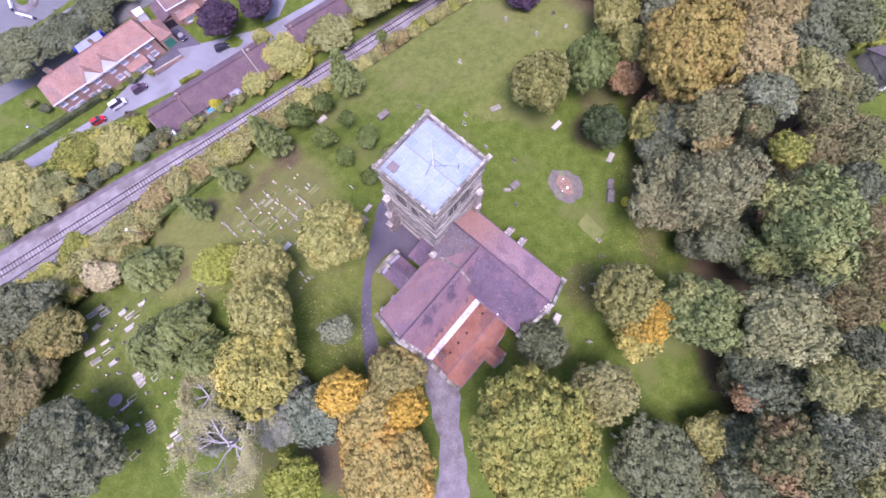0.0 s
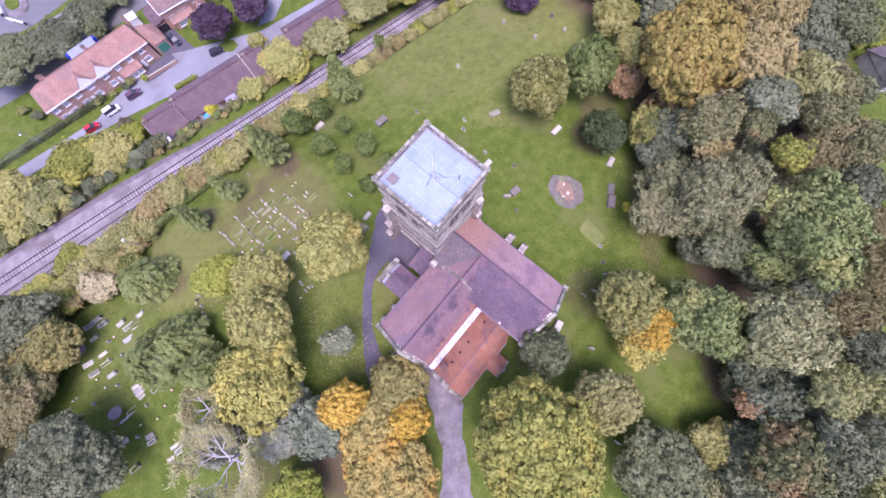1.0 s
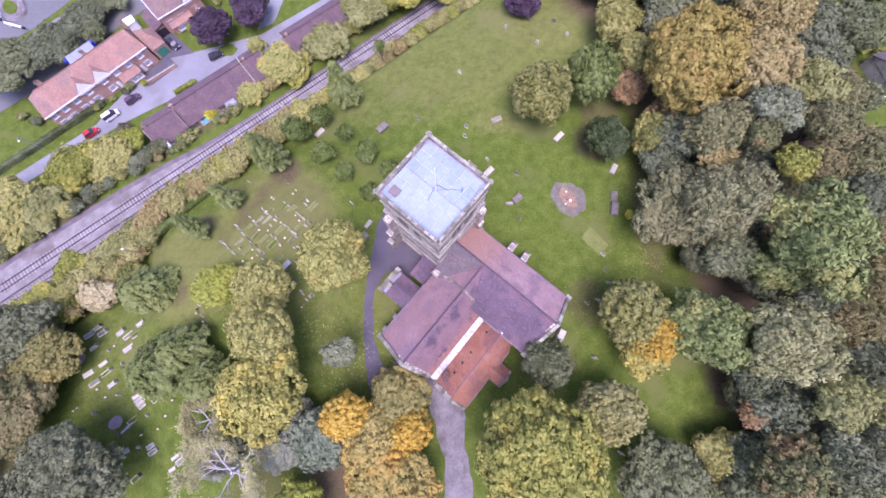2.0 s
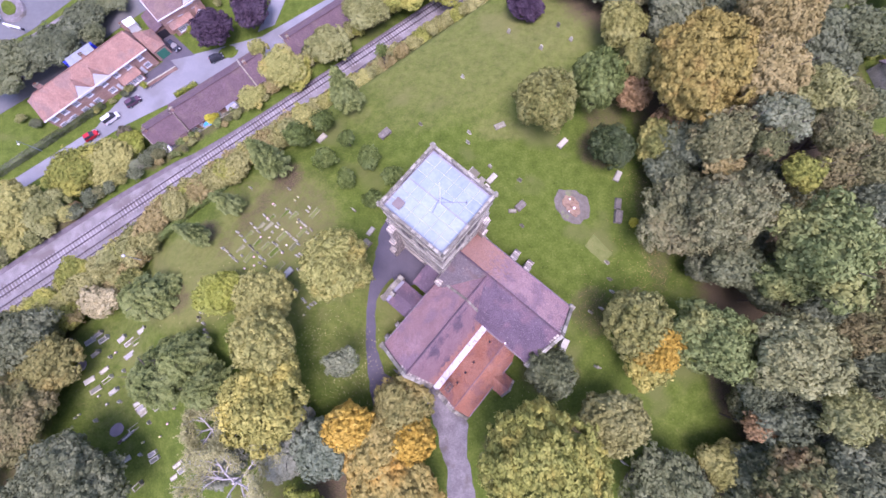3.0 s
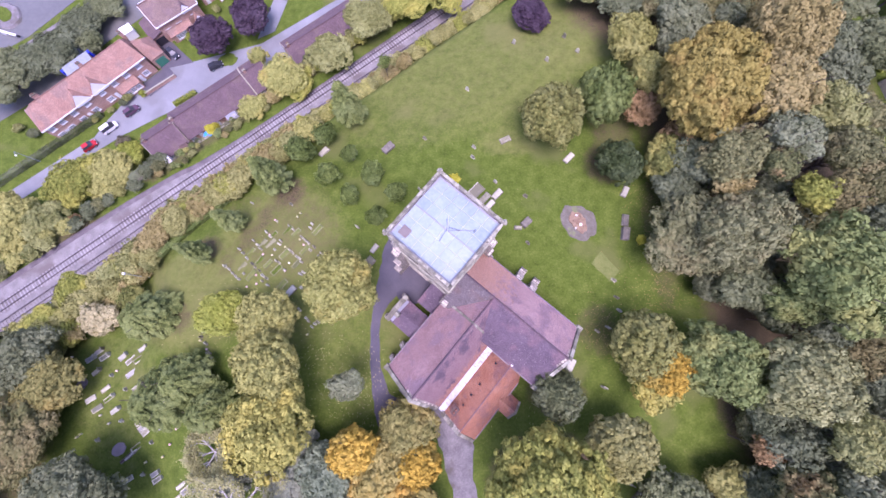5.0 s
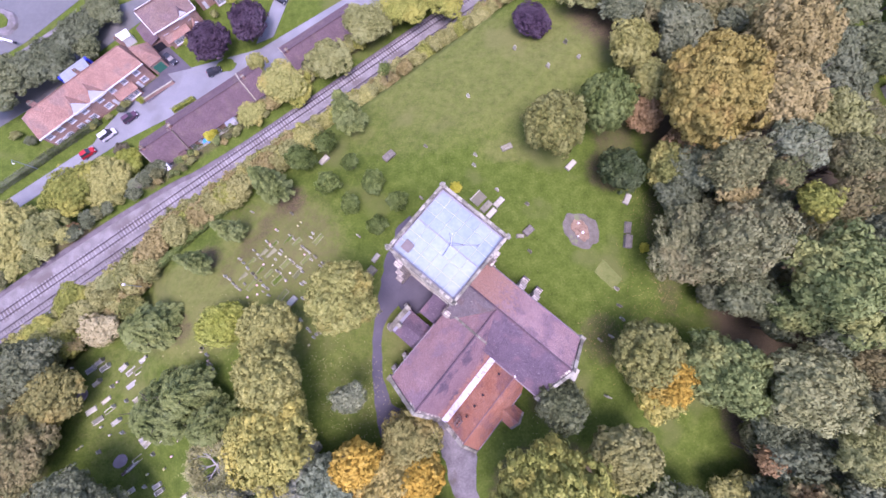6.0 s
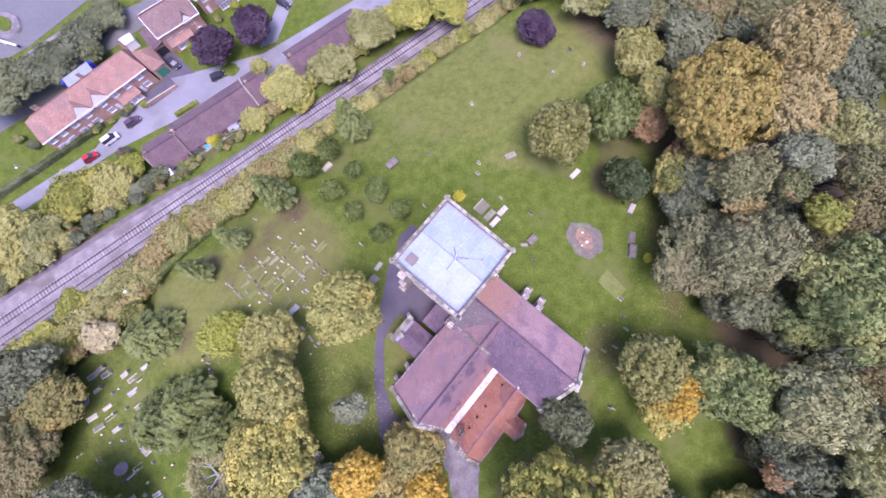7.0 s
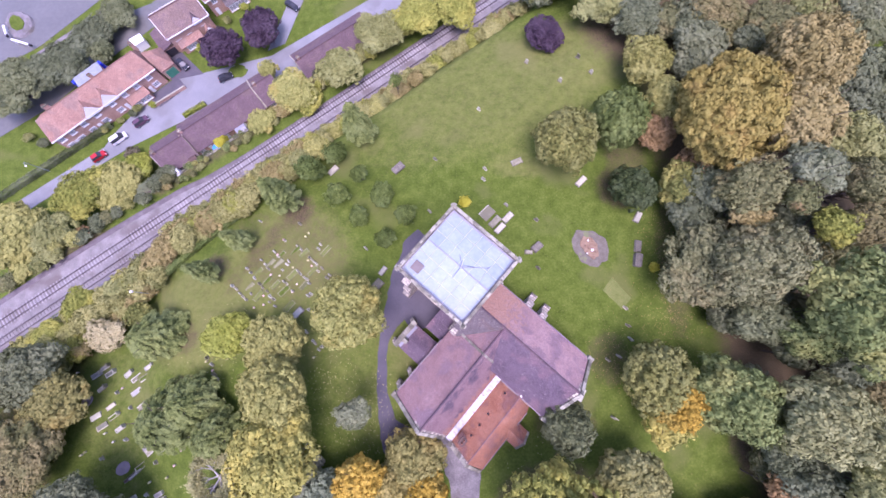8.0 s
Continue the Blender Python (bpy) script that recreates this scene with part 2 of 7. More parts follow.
M_SLEEPER = material("sleeper_concrete", [(0.2, 0.19, 0.182), (0.29, 0.275, 0.265)], 0.9, 2, 9, 0.2, objrand=0.5)
M_GRAVE = material("gravestone", [(0.15, 0.143, 0.09), (0.26, 0.25, 0.171), (0.4, 0.388, 0.279)], 0.85, 1.0, 6, 0.4, objrand=0.7)
M_MOSSY = material("mossy_kerb", [(0.085, 0.095, 0.038), (0.13, 0.135, 0.06), (0.19, 0.19, 0.105)], 0.95, 1.5, 7, 0.4, objrand=0.6)
M_OLDSTONE = material("old_tombstone", [(0.08, 0.0734, 0.054), (0.14, 0.128, 0.099), (0.22, 0.204, 0.158)], 0.9, 1.5, 7, 0.5)
M_MARBLE = material("pale_marble", [(0.24, 0.24, 0.176), (0.43, 0.428, 0.333)], 0.5, 1.0, 6, 0.1, objrand=0.3)
M_FLOWER = material("mixed_flowers", [(0.45, 0.42, 0.2), (0.6, 0.55, 0.45), (0.62, 0.4, 0.36)], 0.8, 3, 9, 0.3, objrand=0.8)
M_CHIPS = material("stone_chippings", [(0.13, 0.135, 0.1), (0.28, 0.275, 0.25)], 0.95, 3, 14, 0.5, objrand=0.6)
M_BARK = material("bark", [(0.06, 0.045, 0.035), (0.11, 0.09, 0.075)], 0.95, 1, 7, 0.6, stretch=(3, 3, 0.6))
M_PALEBARK = material("pale_bark", [(0.3, 0.29, 0.27), (0.45, 0.44, 0.41)], 0.9, 1, 7, 0.4, stretch=(3, 3, 0.6))
M_WATER = material("canal_water", [(0.1, 0.1, 0.09), (0.13, 0.13, 0.115)], 0.2, 0.1, 1, 0.05)
M_GLASS = material("window_glass", [(0.2, 0.205, 0.215), (0.28, 0.285, 0.295)], 0.1, 0.6, 2, 0.0)
M_GREEN_PAINT = material("green_paint", [(0.03, 0.16, 0.1), (0.05, 0.2, 0.13)], 0.4, 1, 8, 0.05)
M_BLUE = material("blue_tarp", [(0.01, 0.02, 0.35), (0.03, 0.06, 0.5)], 0.5, 1, 4, 0.3)
M_HATCH = material("weathered_boards", [(0.12, 0.1, 0.09), (0.19, 0.165, 0.15)], 0.9, 1.5, 9, 0.4)
M_BRIGHTBLUE = material("bright_blue_plastic", [(0.02, 0.2, 0.55), (0.04, 0.3, 0.7)], 0.4, 1, 4, 0.1)
M_RUBBER = material("rubber", [(0.015, 0.015, 0.016), (0.03, 0.03, 0.03)], 0.8, 2, 8, 0.1)
M_PINKGRAVEL = material("pink_gravel", [(0.17, 0.14, 0.135), (0.25, 0.21, 0.2)], 0.95, 1, 12, 0.5)
M_RINGGRAVEL = material("dull_gravel", [(0.085, 0.079, 0.056), (0.118, 0.108, 0.082), (0.158, 0.143, 0.112)], 0.95, 1, 9, 0.5, spots=(0.14, 0.16, 0.07), spot_scale=0.5, spot_at=0.58)
M_EARTH = material("red_earth", [(0.12, 0.076, 0.0488), (0.2, 0.138, 0.0863), (0.28, 0.204, 0.131)], 0.95, 1.2, 9, 0.5)
M_WORN = material("worn_grass_patch", [(0.075, 0.102, 0.0188), (0.115, 0.138, 0.0338), (0.165, 0.171, 0.0562)], 0.95, 0.6, 6, 0.4)

LEAF = dict(
    gold=leafy("gold_leaves", (0.14, 0.119, 0.0276), (0.233, 0.196, 0.0465), (0.316, 0.269, 0.0732), spots=(0.251, 0.181, 0.0482), spot_at=0.58),
    tan=leafy("tan_leaves", (0.15, 0.13, 0.044), (0.24, 0.205, 0.071), (0.32, 0.27, 0.103)),
    olivegold=leafy("olive_gold_leaves", (0.125, 0.125, 0.037), (0.205, 0.198, 0.06), (0.285, 0.265, 0.089), spots=(0.26, 0.2, 0.053), spot_at=0.58),
    olivelight=leafy("light_olive_leaves", (0.135, 0.145, 0.056), (0.222, 0.235, 0.092), (0.3, 0.308, 0.13)),
    sage=leafy("sage_leaves", (0.181, 0.188, 0.0524), (0.29, 0.293, 0.0847), (0.393, 0.388, 0.122), spots=(0.326, 0.311, 0.0874), spot_at=0.57, vary=0.1),
    dark=leafy("dark_leaves", (0.0561, 0.07, 0.0327), (0.104, 0.125, 0.0593), (0.161, 0.183, 0.092)),
    birch=leafy("olive_brown_leaves", (0.14, 0.145, 0.045), (0.22, 0.22, 0.07), (0.3, 0.29, 0.098), vary=0.05),
    umber=leafy("dull_brown_leaves", (0.105, 0.096, 0.0368), (0.17, 0.153, 0.06), (0.244, 0.214, 0.0888), spots=(0.121, 0.13, 0.0448), spot_at=0.5),
    greybrown=leafy("grey_brown_leaves", (0.0909, 0.0999, 0.0412), (0.153, 0.165, 0.0702), (0.227, 0.237, 0.108), spots=(0.211, 0.191, 0.0822), spot_at=0.57),
    bluegrey=leafy("dull_blue_grey_leaves", (0.0698, 0.0832, 0.038), (0.126, 0.144, 0.0681), (0.186, 0.208, 0.101)),
    greendark=leafy("deep_green_leaves", (0.06, 0.075, 0.031), (0.11, 0.13, 0.054), (0.175, 0.195, 0.088)),
    grey=leafy("greyish_leaves", (0.0811, 0.09, 0.0353), (0.151, 0.16, 0.0631), (0.234, 0.24, 0.0984), spots=(0.213, 0.175, 0.0746), spot_at=0.6),
    rust=leafy("rust_leaves", (0.165, 0.11, 0.046), (0.25, 0.168, 0.068), (0.33, 0.228, 0.098)),
    willow=leafy("willow_leaves", (0.13, 0.135, 0.033), (0.22, 0.22, 0.057), (0.3, 0.285, 0.09)),
    olive=leafy("olive_leaves", (0.112, 0.125, 0.037), (0.195, 0.21, 0.066), (0.28, 0.288, 0.107)),
    pale=leafy("pale_leaves", (0.09, 0.11, 0.051), (0.16, 0.185, 0.092), (0.24, 0.26, 0.144)),
    green=leafy("green_leaves", (0.075, 0.103, 0.0297), (0.138, 0.18, 0.054), (0.215, 0.26, 0.0873), spots=(0.255, 0.263, 0.0765), spot_at=0.57),
    lime=leafy("lime_leaves", (0.1, 0.118, 0.03), (0.175, 0.19, 0.049), (0.26, 0.27, 0.082), spots=(0.33, 0.31, 0.082), spot_at=0.56),
    bright=leafy("bright_leaves", (0.115, 0.15, 0.02), (0.2, 0.235, 0.033), (0.29, 0.31, 0.057)),
    yellowgreen=leafy("yellow_green_leaves", (0.13, 0.151, 0.0285), (0.22, 0.243, 0.0466), (0.32, 0.332, 0.0741), spots=(0.34, 0.326, 0.0665), spot_at=0.57),
    yellow=leafy("yellow_leaves", (0.19, 0.19, 0.045), (0.31, 0.305, 0.074), (0.43, 0.41, 0.115), spots=(0.45, 0.4, 0.09), spot_at=0.53, vary=0.1),
    maple=leafy("maple_leaves", (0.162, 0.172, 0.0451), (0.266, 0.28, 0.077), (0.361, 0.36, 0.112), spots=(0.342, 0.29, 0.0671), spot_at=0.6, vary=0.1),
    rustgreen=leafy("turning_green_leaves", (0.08, 0.095, 0.033), (0.15, 0.165, 0.061), (0.225, 0.23, 0.09), spots=(0.26, 0.15, 0.066), spot_at=0.57),
    bigoak=leafy("oak_leaves", (0.13, 0.148, 0.03), (0.225, 0.243, 0.051), (0.32, 0.33, 0.082), spots=(0.34, 0.3, 0.061), spot_at=0.57, vary=0.1),
    blue=leafy("blue_grey_leaves", (0.085, 0.112, 0.061), (0.145, 0.182, 0.103), (0.205, 0.245, 0.149)),
    orange=leafy("orange_leaves", (0.29, 0.2, 0.029), (0.44, 0.3, 0.043), (0.54, 0.39, 0.074), spots=(0.27, 0.24, 0.061), spot_at=0.6),
    orangemix=leafy("orange_mixed_leaves", (0.19, 0.168, 0.045), (0.29, 0.25, 0.07), (0.38, 0.325, 0.102), spots=(0.47, 0.29, 0.053), spot_scale=0.16, spot_at=0.56, vary=0.15),
    brown=leafy("brown_twigs", (0.07, 0.065, 0.037), (0.115, 0.105, 0.061), (0.17, 0.155, 0.09)),
    purple=leafy("purple_leaves", (0.03, 0.02, 0.029), (0.055, 0.036, 0.05), (0.088, 0.06, 0.078)),
    pink=leafy("pinkish_leaves", (0.25, 0.23, 0.107), (0.345, 0.315, 0.152), (0.43, 0.39, 0.193)),
    yew=leafy("yew_needles", (0.067, 0.0918, 0.0238), (0.132, 0.168, 0.0456), (0.221, 0.258, 0.0779), vary=0.15),
    irish=leafy("dark_yew_needles", (0.0517, 0.0775, 0.0176), (0.0954, 0.135, 0.0308), (0.167, 0.213, 0.0539)),
    yewdark=leafy("deep_green_yew_needles", (0.032, 0.05, 0.016), (0.06, 0.085, 0.028), (0.11, 0.138, 0.048)),
    hedge=leafy("shrub_leaves", (0.172, 0.177, 0.053), (0.275, 0.276, 0.09), (0.37, 0.363, 0.131), spots=(0.181, 0.198, 0.066), spot_at=0.6),
    needle=leafy("grey_blue_needles", (0.088, 0.1, 0.061), (0.16, 0.178, 0.11), (0.25, 0.268, 0.178)),
    bare=leafy("thin_pale_leaves", (0.17, 0.172, 0.066), (0.26, 0.26, 0.102), (0.35, 0.34, 0.143)),
    limegreen=leafy("linden_leaves", (0.07, 0.1, 0.025), (0.13, 0.17, 0.041), (0.22, 0.25, 0.07)),
    limeolive=leafy("olive_linden_leaves", (0.085, 0.095, 0.025), (0.155, 0.165, 0.043), (0.25, 0.25, 0.074)),
    goldbush=leafy("golden_conifer_needles", (0.28, 0.27, 0.021), (0.42, 0.4, 0.037), (0.52, 0.5, 0.07)),
)

# ---- mesh helpers ----


def part(name, bm, mat, parent, label=""):
    me = bpy.data.meshes.new(name)
    bm.to_mesh(me)
    bm.free()
    me.materials.append(mat)
    ob = new(name, me)
    if parent:
        ob.parent = parent
    if label:
        tagged(ob, label)
    return ob


def sub(name, mesh, parent, m=None, label=""):
    """A further part on a mesh that is already there."""
    ob = new(name, mesh)
    ob.parent = parent
    if m is not None:
        ob.matrix_basis = m
    if label:
        tagged(ob, label)
    return ob


def empty(name, x, y, z, turn=0.0):
    ob = new(name)
    ob.location, ob.rotation_euler = (x, y, z), (0, 0, radians(turn))
    return ob


def add_box(bm, x0, x1, y0, y1, z0, z1, bevel=0.0, taper=0.0):
    t = taper
    v = [bm.verts.new(p) for p in ((x0, y0, z0), (x1, y0, z0), (x1, y1, z0), (x0, y1, z0), (x0 + t, y0 + t, z1), (x1 - t, y0 + t, z1), (x1 - t, y1 - t, z1), (x0 + t, y1 - t, z1))]
    fs = [bm.faces.new([v[i] for i in f]) for f in ((3, 2, 1, 0), (4, 5, 6, 7), (0, 1, 5, 4), (1, 2, 6, 5), (2, 3, 7, 6), (3, 0, 4, 7))]
    if bevel:
        es = list({e for f in fs for e in f.edges})
        bmesh.ops.bevel(bm, geom=es, offset=bevel, segments=1, affect="EDGES")


def box(x0, x1, y0, y1, z0, z1, bevel=0.0, taper=0.0):
    bm = bmesh.new()
    add_box(bm, x0, x1, y0, y1, z0, z1, bevel, taper)
    return wall_uv(bm)


def wall_uv(bm):
    """UVs in metres: round the walls, and along x and y on flat faces."""
    uv = bm.loops.layers.uv.verify()
    for f in bm.faces:
        f.normal_update()
        n = f.normal
        side = Vector((-n.y, n.x, 0))
        if side.length < 0.05:
            side = Vector((1, 0, 0))
        side.normalize()
        up = n.cross(side)
        for lp in f.loops:
            lp[uv].uv = (lp.vert.co.dot(side), lp.vert.co.dot(up))
    return bm


def add_slab(bm, pts, thick):
    """A flat slab with these corners on its top face, counter-clockwise from above."""
    ps = [Vector(p) for p in pts]
    n = (ps[1] - ps[0]).cross(ps[2] - ps[0]).normalized()
    if n.z < 0:
        ps.reverse()
        n = -n
    top = [bm.verts.new(p) for p in ps]
    low = [bm.verts.new(p - n * thick) for p in ps]
    bm.faces.new(top)
    bm.faces.new(low[::-1])
    for i in range(len(ps)):
        j = (i + 1) % len(ps)
        bm.faces.new((top[j], top[i], low[i], low[j]))


def slab(pts, thick=0.12):
    bm = bmesh.new()
    add_slab(bm, pts, thick)
    return wall_uv(bm)


def prism(pts, z0, z1):
    """An upright prism over a ground plan; z1 may be one height or one per corner."""
    bm = bmesh.new()
    zs = z1 if isinstance(z1, (list, tuple)) else [z1] * len(pts)
    low = [bm.verts.new((x, y, z0)) for x, y in pts]
    top = [bm.verts.new((x, y, z)) for (x, y), z in zip(pts, zs)]
    bm.faces.new(low[::-1])
    bm.faces.new(top)
    for i in range(len(pts)):
        j = (i + 1) % len(pts)
        bm.faces.new((low[i], low[j], top[j], top[i]))
    bmesh.ops.recalc_face_normals(bm, faces=bm.faces)
    return wall_uv(bm)


def add_tube(bm, pts, radii, sides=6):
    rings = []
    for i, p in enumerate(pts):
        p = Vector(p)
        d = Vector(pts[min(i + 1, len(pts) - 1)]) - Vector(pts[max(i - 1, 0)])
        q = d.to_track_quat("Z", "Y")
        rings.append([bm.verts.new(p + q @ Vector((radii[i] * math.cos(a), radii[i] * math.sin(a), 0))) for a in (2 * math.pi * k / sides for k in range(sides))])
    for r0, r1 in zip(rings, rings[1:]):
        for k in range(sides):
            bm.faces.new((r0[k], r0[(k + 1) % sides], r1[(k + 1) % sides], r1[k]))
    bm.faces.new(rings[0][::-1])
    bm.faces.new(rings[-1])


def tube(pts, radii, sides=6):
    bm = bmesh.new()
    add_tube(bm, pts, radii, sides)
    return bm


# ---- the ground ----
ALONG, ACROSS = Vector((0.796, 0.606)), Vector((0.606, -0.796))


def rail_xy(l, s):
    """The place l metres along the railway and s metres across it, towards the church."""
    p = ALONG * l + ACROSS * s
    return p.x, p.y


def ease(a, b, x):
    t = np.clip((x - a) / (b - a), 0, 1)
    return t * t * (3 - 2 * t)


def terrain(x, y):
    """The hill: a level churchyard, a steep bank to the railway, and the low road beyond it."""
    x, y = np.asarray(x, float), np.asarray(y, float)
    s = 0.606 * x - 0.796 * y
    z = np.interp(s, [-500, -84, -80, -76.5, -64, -54, -46.5, -35, 500], [-21.9, -21.9, -20.4, -15.6, -15.6, -4.9, -2.8, 0, 0])
    z = z - 5.8 * ease(43, 65, -x - 0.35 * y) * np.clip((s + 60.7) / 11.7, 0, 1)
    z = z - 1.5 * ease(7, 28, -y) * ease(9, 28, x)
    return z


def ground_z(x, y):
    return float(terrain(x, y))


def grid_mesh(name, xs, ys, lift, mats, inside=None, rough=0.0):
    X, Y = np.meshgrid(xs, ys)
    Z = terrain(X, Y) + lift
    if rough:
        Z = Z + rough * np.sin(X * 0.9 + np.sin(Y * 0.7)) * np.sin(Y * 1.1 + 1.3)
    me = bpy.data.meshes.new(name)
    idx = np.arange(X.size).reshape(X.shape)
    quads = np.stack([idx[:-1, :-1], idx[:-1, 1:], idx[1:, 1:], idx[1:, :-1]], -1).reshape(-1, 4)
    me.from_pydata(np.stack([X, Y, Z], -1).reshape(-1, 3).tolist(), [], quads.tolist())
    for m in mats:
        me.materials.append(m)
    return new(name, me)


far = [-2500, -1200, -600, -350, -230]
xs = np.concatenate([far, np.arange(-170, 121, 1.5), [150, 250, 400, 800, 1600, 2500]])
ys = np.concatenate([[-2500, -1200, -600, -300, -150, -90], np.arange(-60, 151, 1.5), [180, 260, 400, 800, 1600, 2500]])
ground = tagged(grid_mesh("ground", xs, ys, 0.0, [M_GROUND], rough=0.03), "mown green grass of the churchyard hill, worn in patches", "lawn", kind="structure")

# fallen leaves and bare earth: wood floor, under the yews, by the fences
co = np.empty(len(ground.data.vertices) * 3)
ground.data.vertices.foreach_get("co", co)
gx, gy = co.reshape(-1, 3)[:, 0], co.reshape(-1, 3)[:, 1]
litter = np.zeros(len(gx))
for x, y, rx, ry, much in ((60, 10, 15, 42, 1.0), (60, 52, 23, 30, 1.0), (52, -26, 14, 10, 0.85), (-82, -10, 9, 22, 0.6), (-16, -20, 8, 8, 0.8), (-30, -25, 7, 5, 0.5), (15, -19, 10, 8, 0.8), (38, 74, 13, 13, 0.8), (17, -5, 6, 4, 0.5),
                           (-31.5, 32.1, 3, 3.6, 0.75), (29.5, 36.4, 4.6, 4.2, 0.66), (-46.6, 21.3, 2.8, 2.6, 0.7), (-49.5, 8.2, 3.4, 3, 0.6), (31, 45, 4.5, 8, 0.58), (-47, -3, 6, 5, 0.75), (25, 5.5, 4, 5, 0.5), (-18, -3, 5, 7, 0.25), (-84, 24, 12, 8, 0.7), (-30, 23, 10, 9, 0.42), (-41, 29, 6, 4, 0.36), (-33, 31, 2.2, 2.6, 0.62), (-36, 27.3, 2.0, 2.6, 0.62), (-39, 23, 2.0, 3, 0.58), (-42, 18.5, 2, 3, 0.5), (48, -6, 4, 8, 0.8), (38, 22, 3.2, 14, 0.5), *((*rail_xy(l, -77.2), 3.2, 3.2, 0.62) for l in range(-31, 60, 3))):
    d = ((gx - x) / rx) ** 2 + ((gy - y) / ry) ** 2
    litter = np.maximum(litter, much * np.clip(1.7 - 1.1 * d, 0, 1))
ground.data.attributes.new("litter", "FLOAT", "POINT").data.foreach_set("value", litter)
dry = np.zeros(len(gx))   # thin, sunburnt grass; the last ellipse only pales the ground against haze and shade
for x, y, rx, ry, much in ((4, 60, 26, 17, 0.42), (-33, 22, 13, 12, 0.5), (-8, 48, 18, 8, 0.3), (22, 66, 14, 10, 0.5), (-48, 12, 12, 10, 0.55), (11, 41, 6, 3, 0.45), (-16, 4, 9, 14, 0.3), (12, 50, 6, 4, 0.35), (-28, 14, 9, 9, 0.4), (-62, -4, 9, 12, 0.3)):
    d = ((gx - x) / rx) ** 2 + ((gy - y) / ry) ** 2
    dry = np.maximum(dry, much * np.clip(1.6 - d, 0, 1))
ground.data.attributes.new("dry", "FLOAT", "POINT").data.foreach_set("value", dry)


def strip(name, left, right, lift, mat, steps=10, cols=4):
    """A sheet draped over the ground between two edges of as many points."""
    def curve(pts):
        out, n = [], len(pts)
        for i in range(n - 1):
            p0, p1, p2, p3 = (Vector(pts[max(0, min(n - 1, k))]) for k in (i - 1, i, i + 1, i + 2))
            for k in range(steps):
                t = k / steps
                out.append(0.5 * ((2 * p1) + (p2 - p0) * t + (2 * p0 - 5 * p1 + 4 * p2 - p3) * t * t + (3 * p1 - p0 - 3 * p2 + p3) * t ** 3))
        return out + [Vector(pts[-1])]
    a, b = curve(left), curve(right)
    rows = [[p.lerp(q, k / cols) for k in range(cols + 1)] for p, q in zip(a, b)]
    bm = bmesh.new()
    vs = [[bm.verts.new((p.x, p.y, ground_z(p.x, p.y) + lift - (0.12 if k in (0, cols) else 0))) for k, p in enumerate(row)] for row in rows]
    for r0, r1 in zip(vs, vs[1:]):
        for k in range(cols):
            bm.faces.new((r0[k], r0[k + 1], r1[k + 1], r1[k]))
    bmesh.ops.recalc_face_normals(bm, faces=bm.faces)
    if sum(f.normal.z for f in bm.faces) < 0:
        bmesh.ops.reverse_faces(bm, faces=bm.faces)
    return part(name, bm, mat, None)


def patch(name, x, y, rx, ry, turn, lift, mat, seed, wobble=0.12):
    """A low sheet with an uneven rim, domed a little in the middle."""
    rnd = random.Random(seed)
    ph = [rnd.uniform(0, 6.28) for _ in range(4)]
    bm = bmesh.new()
    rings = []
    for q in (0.35, 0.7, 0.9, 1.0):
        ring = []
        for k in range(36):
            a = 2 * math.pi * k / 36
            w = q * (1 + wobble * (math.sin(2 * a + ph[0]) + 0.6 * math.sin(3 * a + ph[1]) + 0.5 * math.sin(7 * a + ph[2]) + 0.3 * math.sin(11 * a + ph[3])))
            dx, dy = rx * w * math.cos(a), ry * w * math.sin(a)
            px, py = x + dx * math.cos(turn) - dy * math.sin(turn), y + dx * math.sin(turn) + dy * math.cos(turn)
            ring.append(bm.verts.new((px, py, ground_z(px, py) + (lift if q < 1 else -0.06))))
        rings.append(ring)
    c = bm.verts.new((x, y, ground_z(x, y) + lift))
    for k in range(36):
        j = (k + 1) % 36
        bm.faces.new((c, rings[0][k], rings[0][j]))
        for r0, r1 in zip(rings, rings[1:]):
            bm.faces.new((r0[k], r1[k], r1[j], r0[j]))
    return part(name, bm, mat, None)


path = strip("path", [(-8.6, 28.6), (-10.8, 26.9), (-12.2, 23.5), (-13.6, 19.4), (-14.6, 14.3), (-14.9, 8.5), (-15.0, 1.0), (-14.4, -6.2), (-12.9, -11.5), (-9.5, -14.5)],
             [(-6.0, 26.0), (-6.5, 23.5), (-7.2, 21.0), (-8.3, 18.0), (-9.2, 12.5), (-12.4, 8.5), (-12.8, 4.0), (-12.2, -0.2), (-10.5, -3.8), (-5.0, -7.0)], 0.05, M_ASPHALT)
tagged(path, "dark asphalt path curving round the church tower", "path", kind="structure")
court = patch("paved_yard", -6.6, 14.2, 4.6, 3.6, radians(49), 0.056, M_ASPHALT, 3, 0.02)
tagged(court, "dark asphalt yard between the tower and the vestry", "yard", kind="structure")
drive = strip("drive", [(-10.5, -3.8), (-6.0, -8.2), (-3.9, -12.0), (-2.3, -16.4), (-1.3, -20.7), (-1.5, -24.9), (-2.8, -30), (-6, -42)],
              [(-4.0, -5.5), (3.0, -10.2), (3.4, -14.6), (3.2, -18.1), (3.9, -21.6), (4.6, -25.8), (4.9, -30), (3, -42)], 0.07, M_GRAVEL)
tagged(drive, "pale worn gravel drive leading up to the church", "drive", kind="structure")

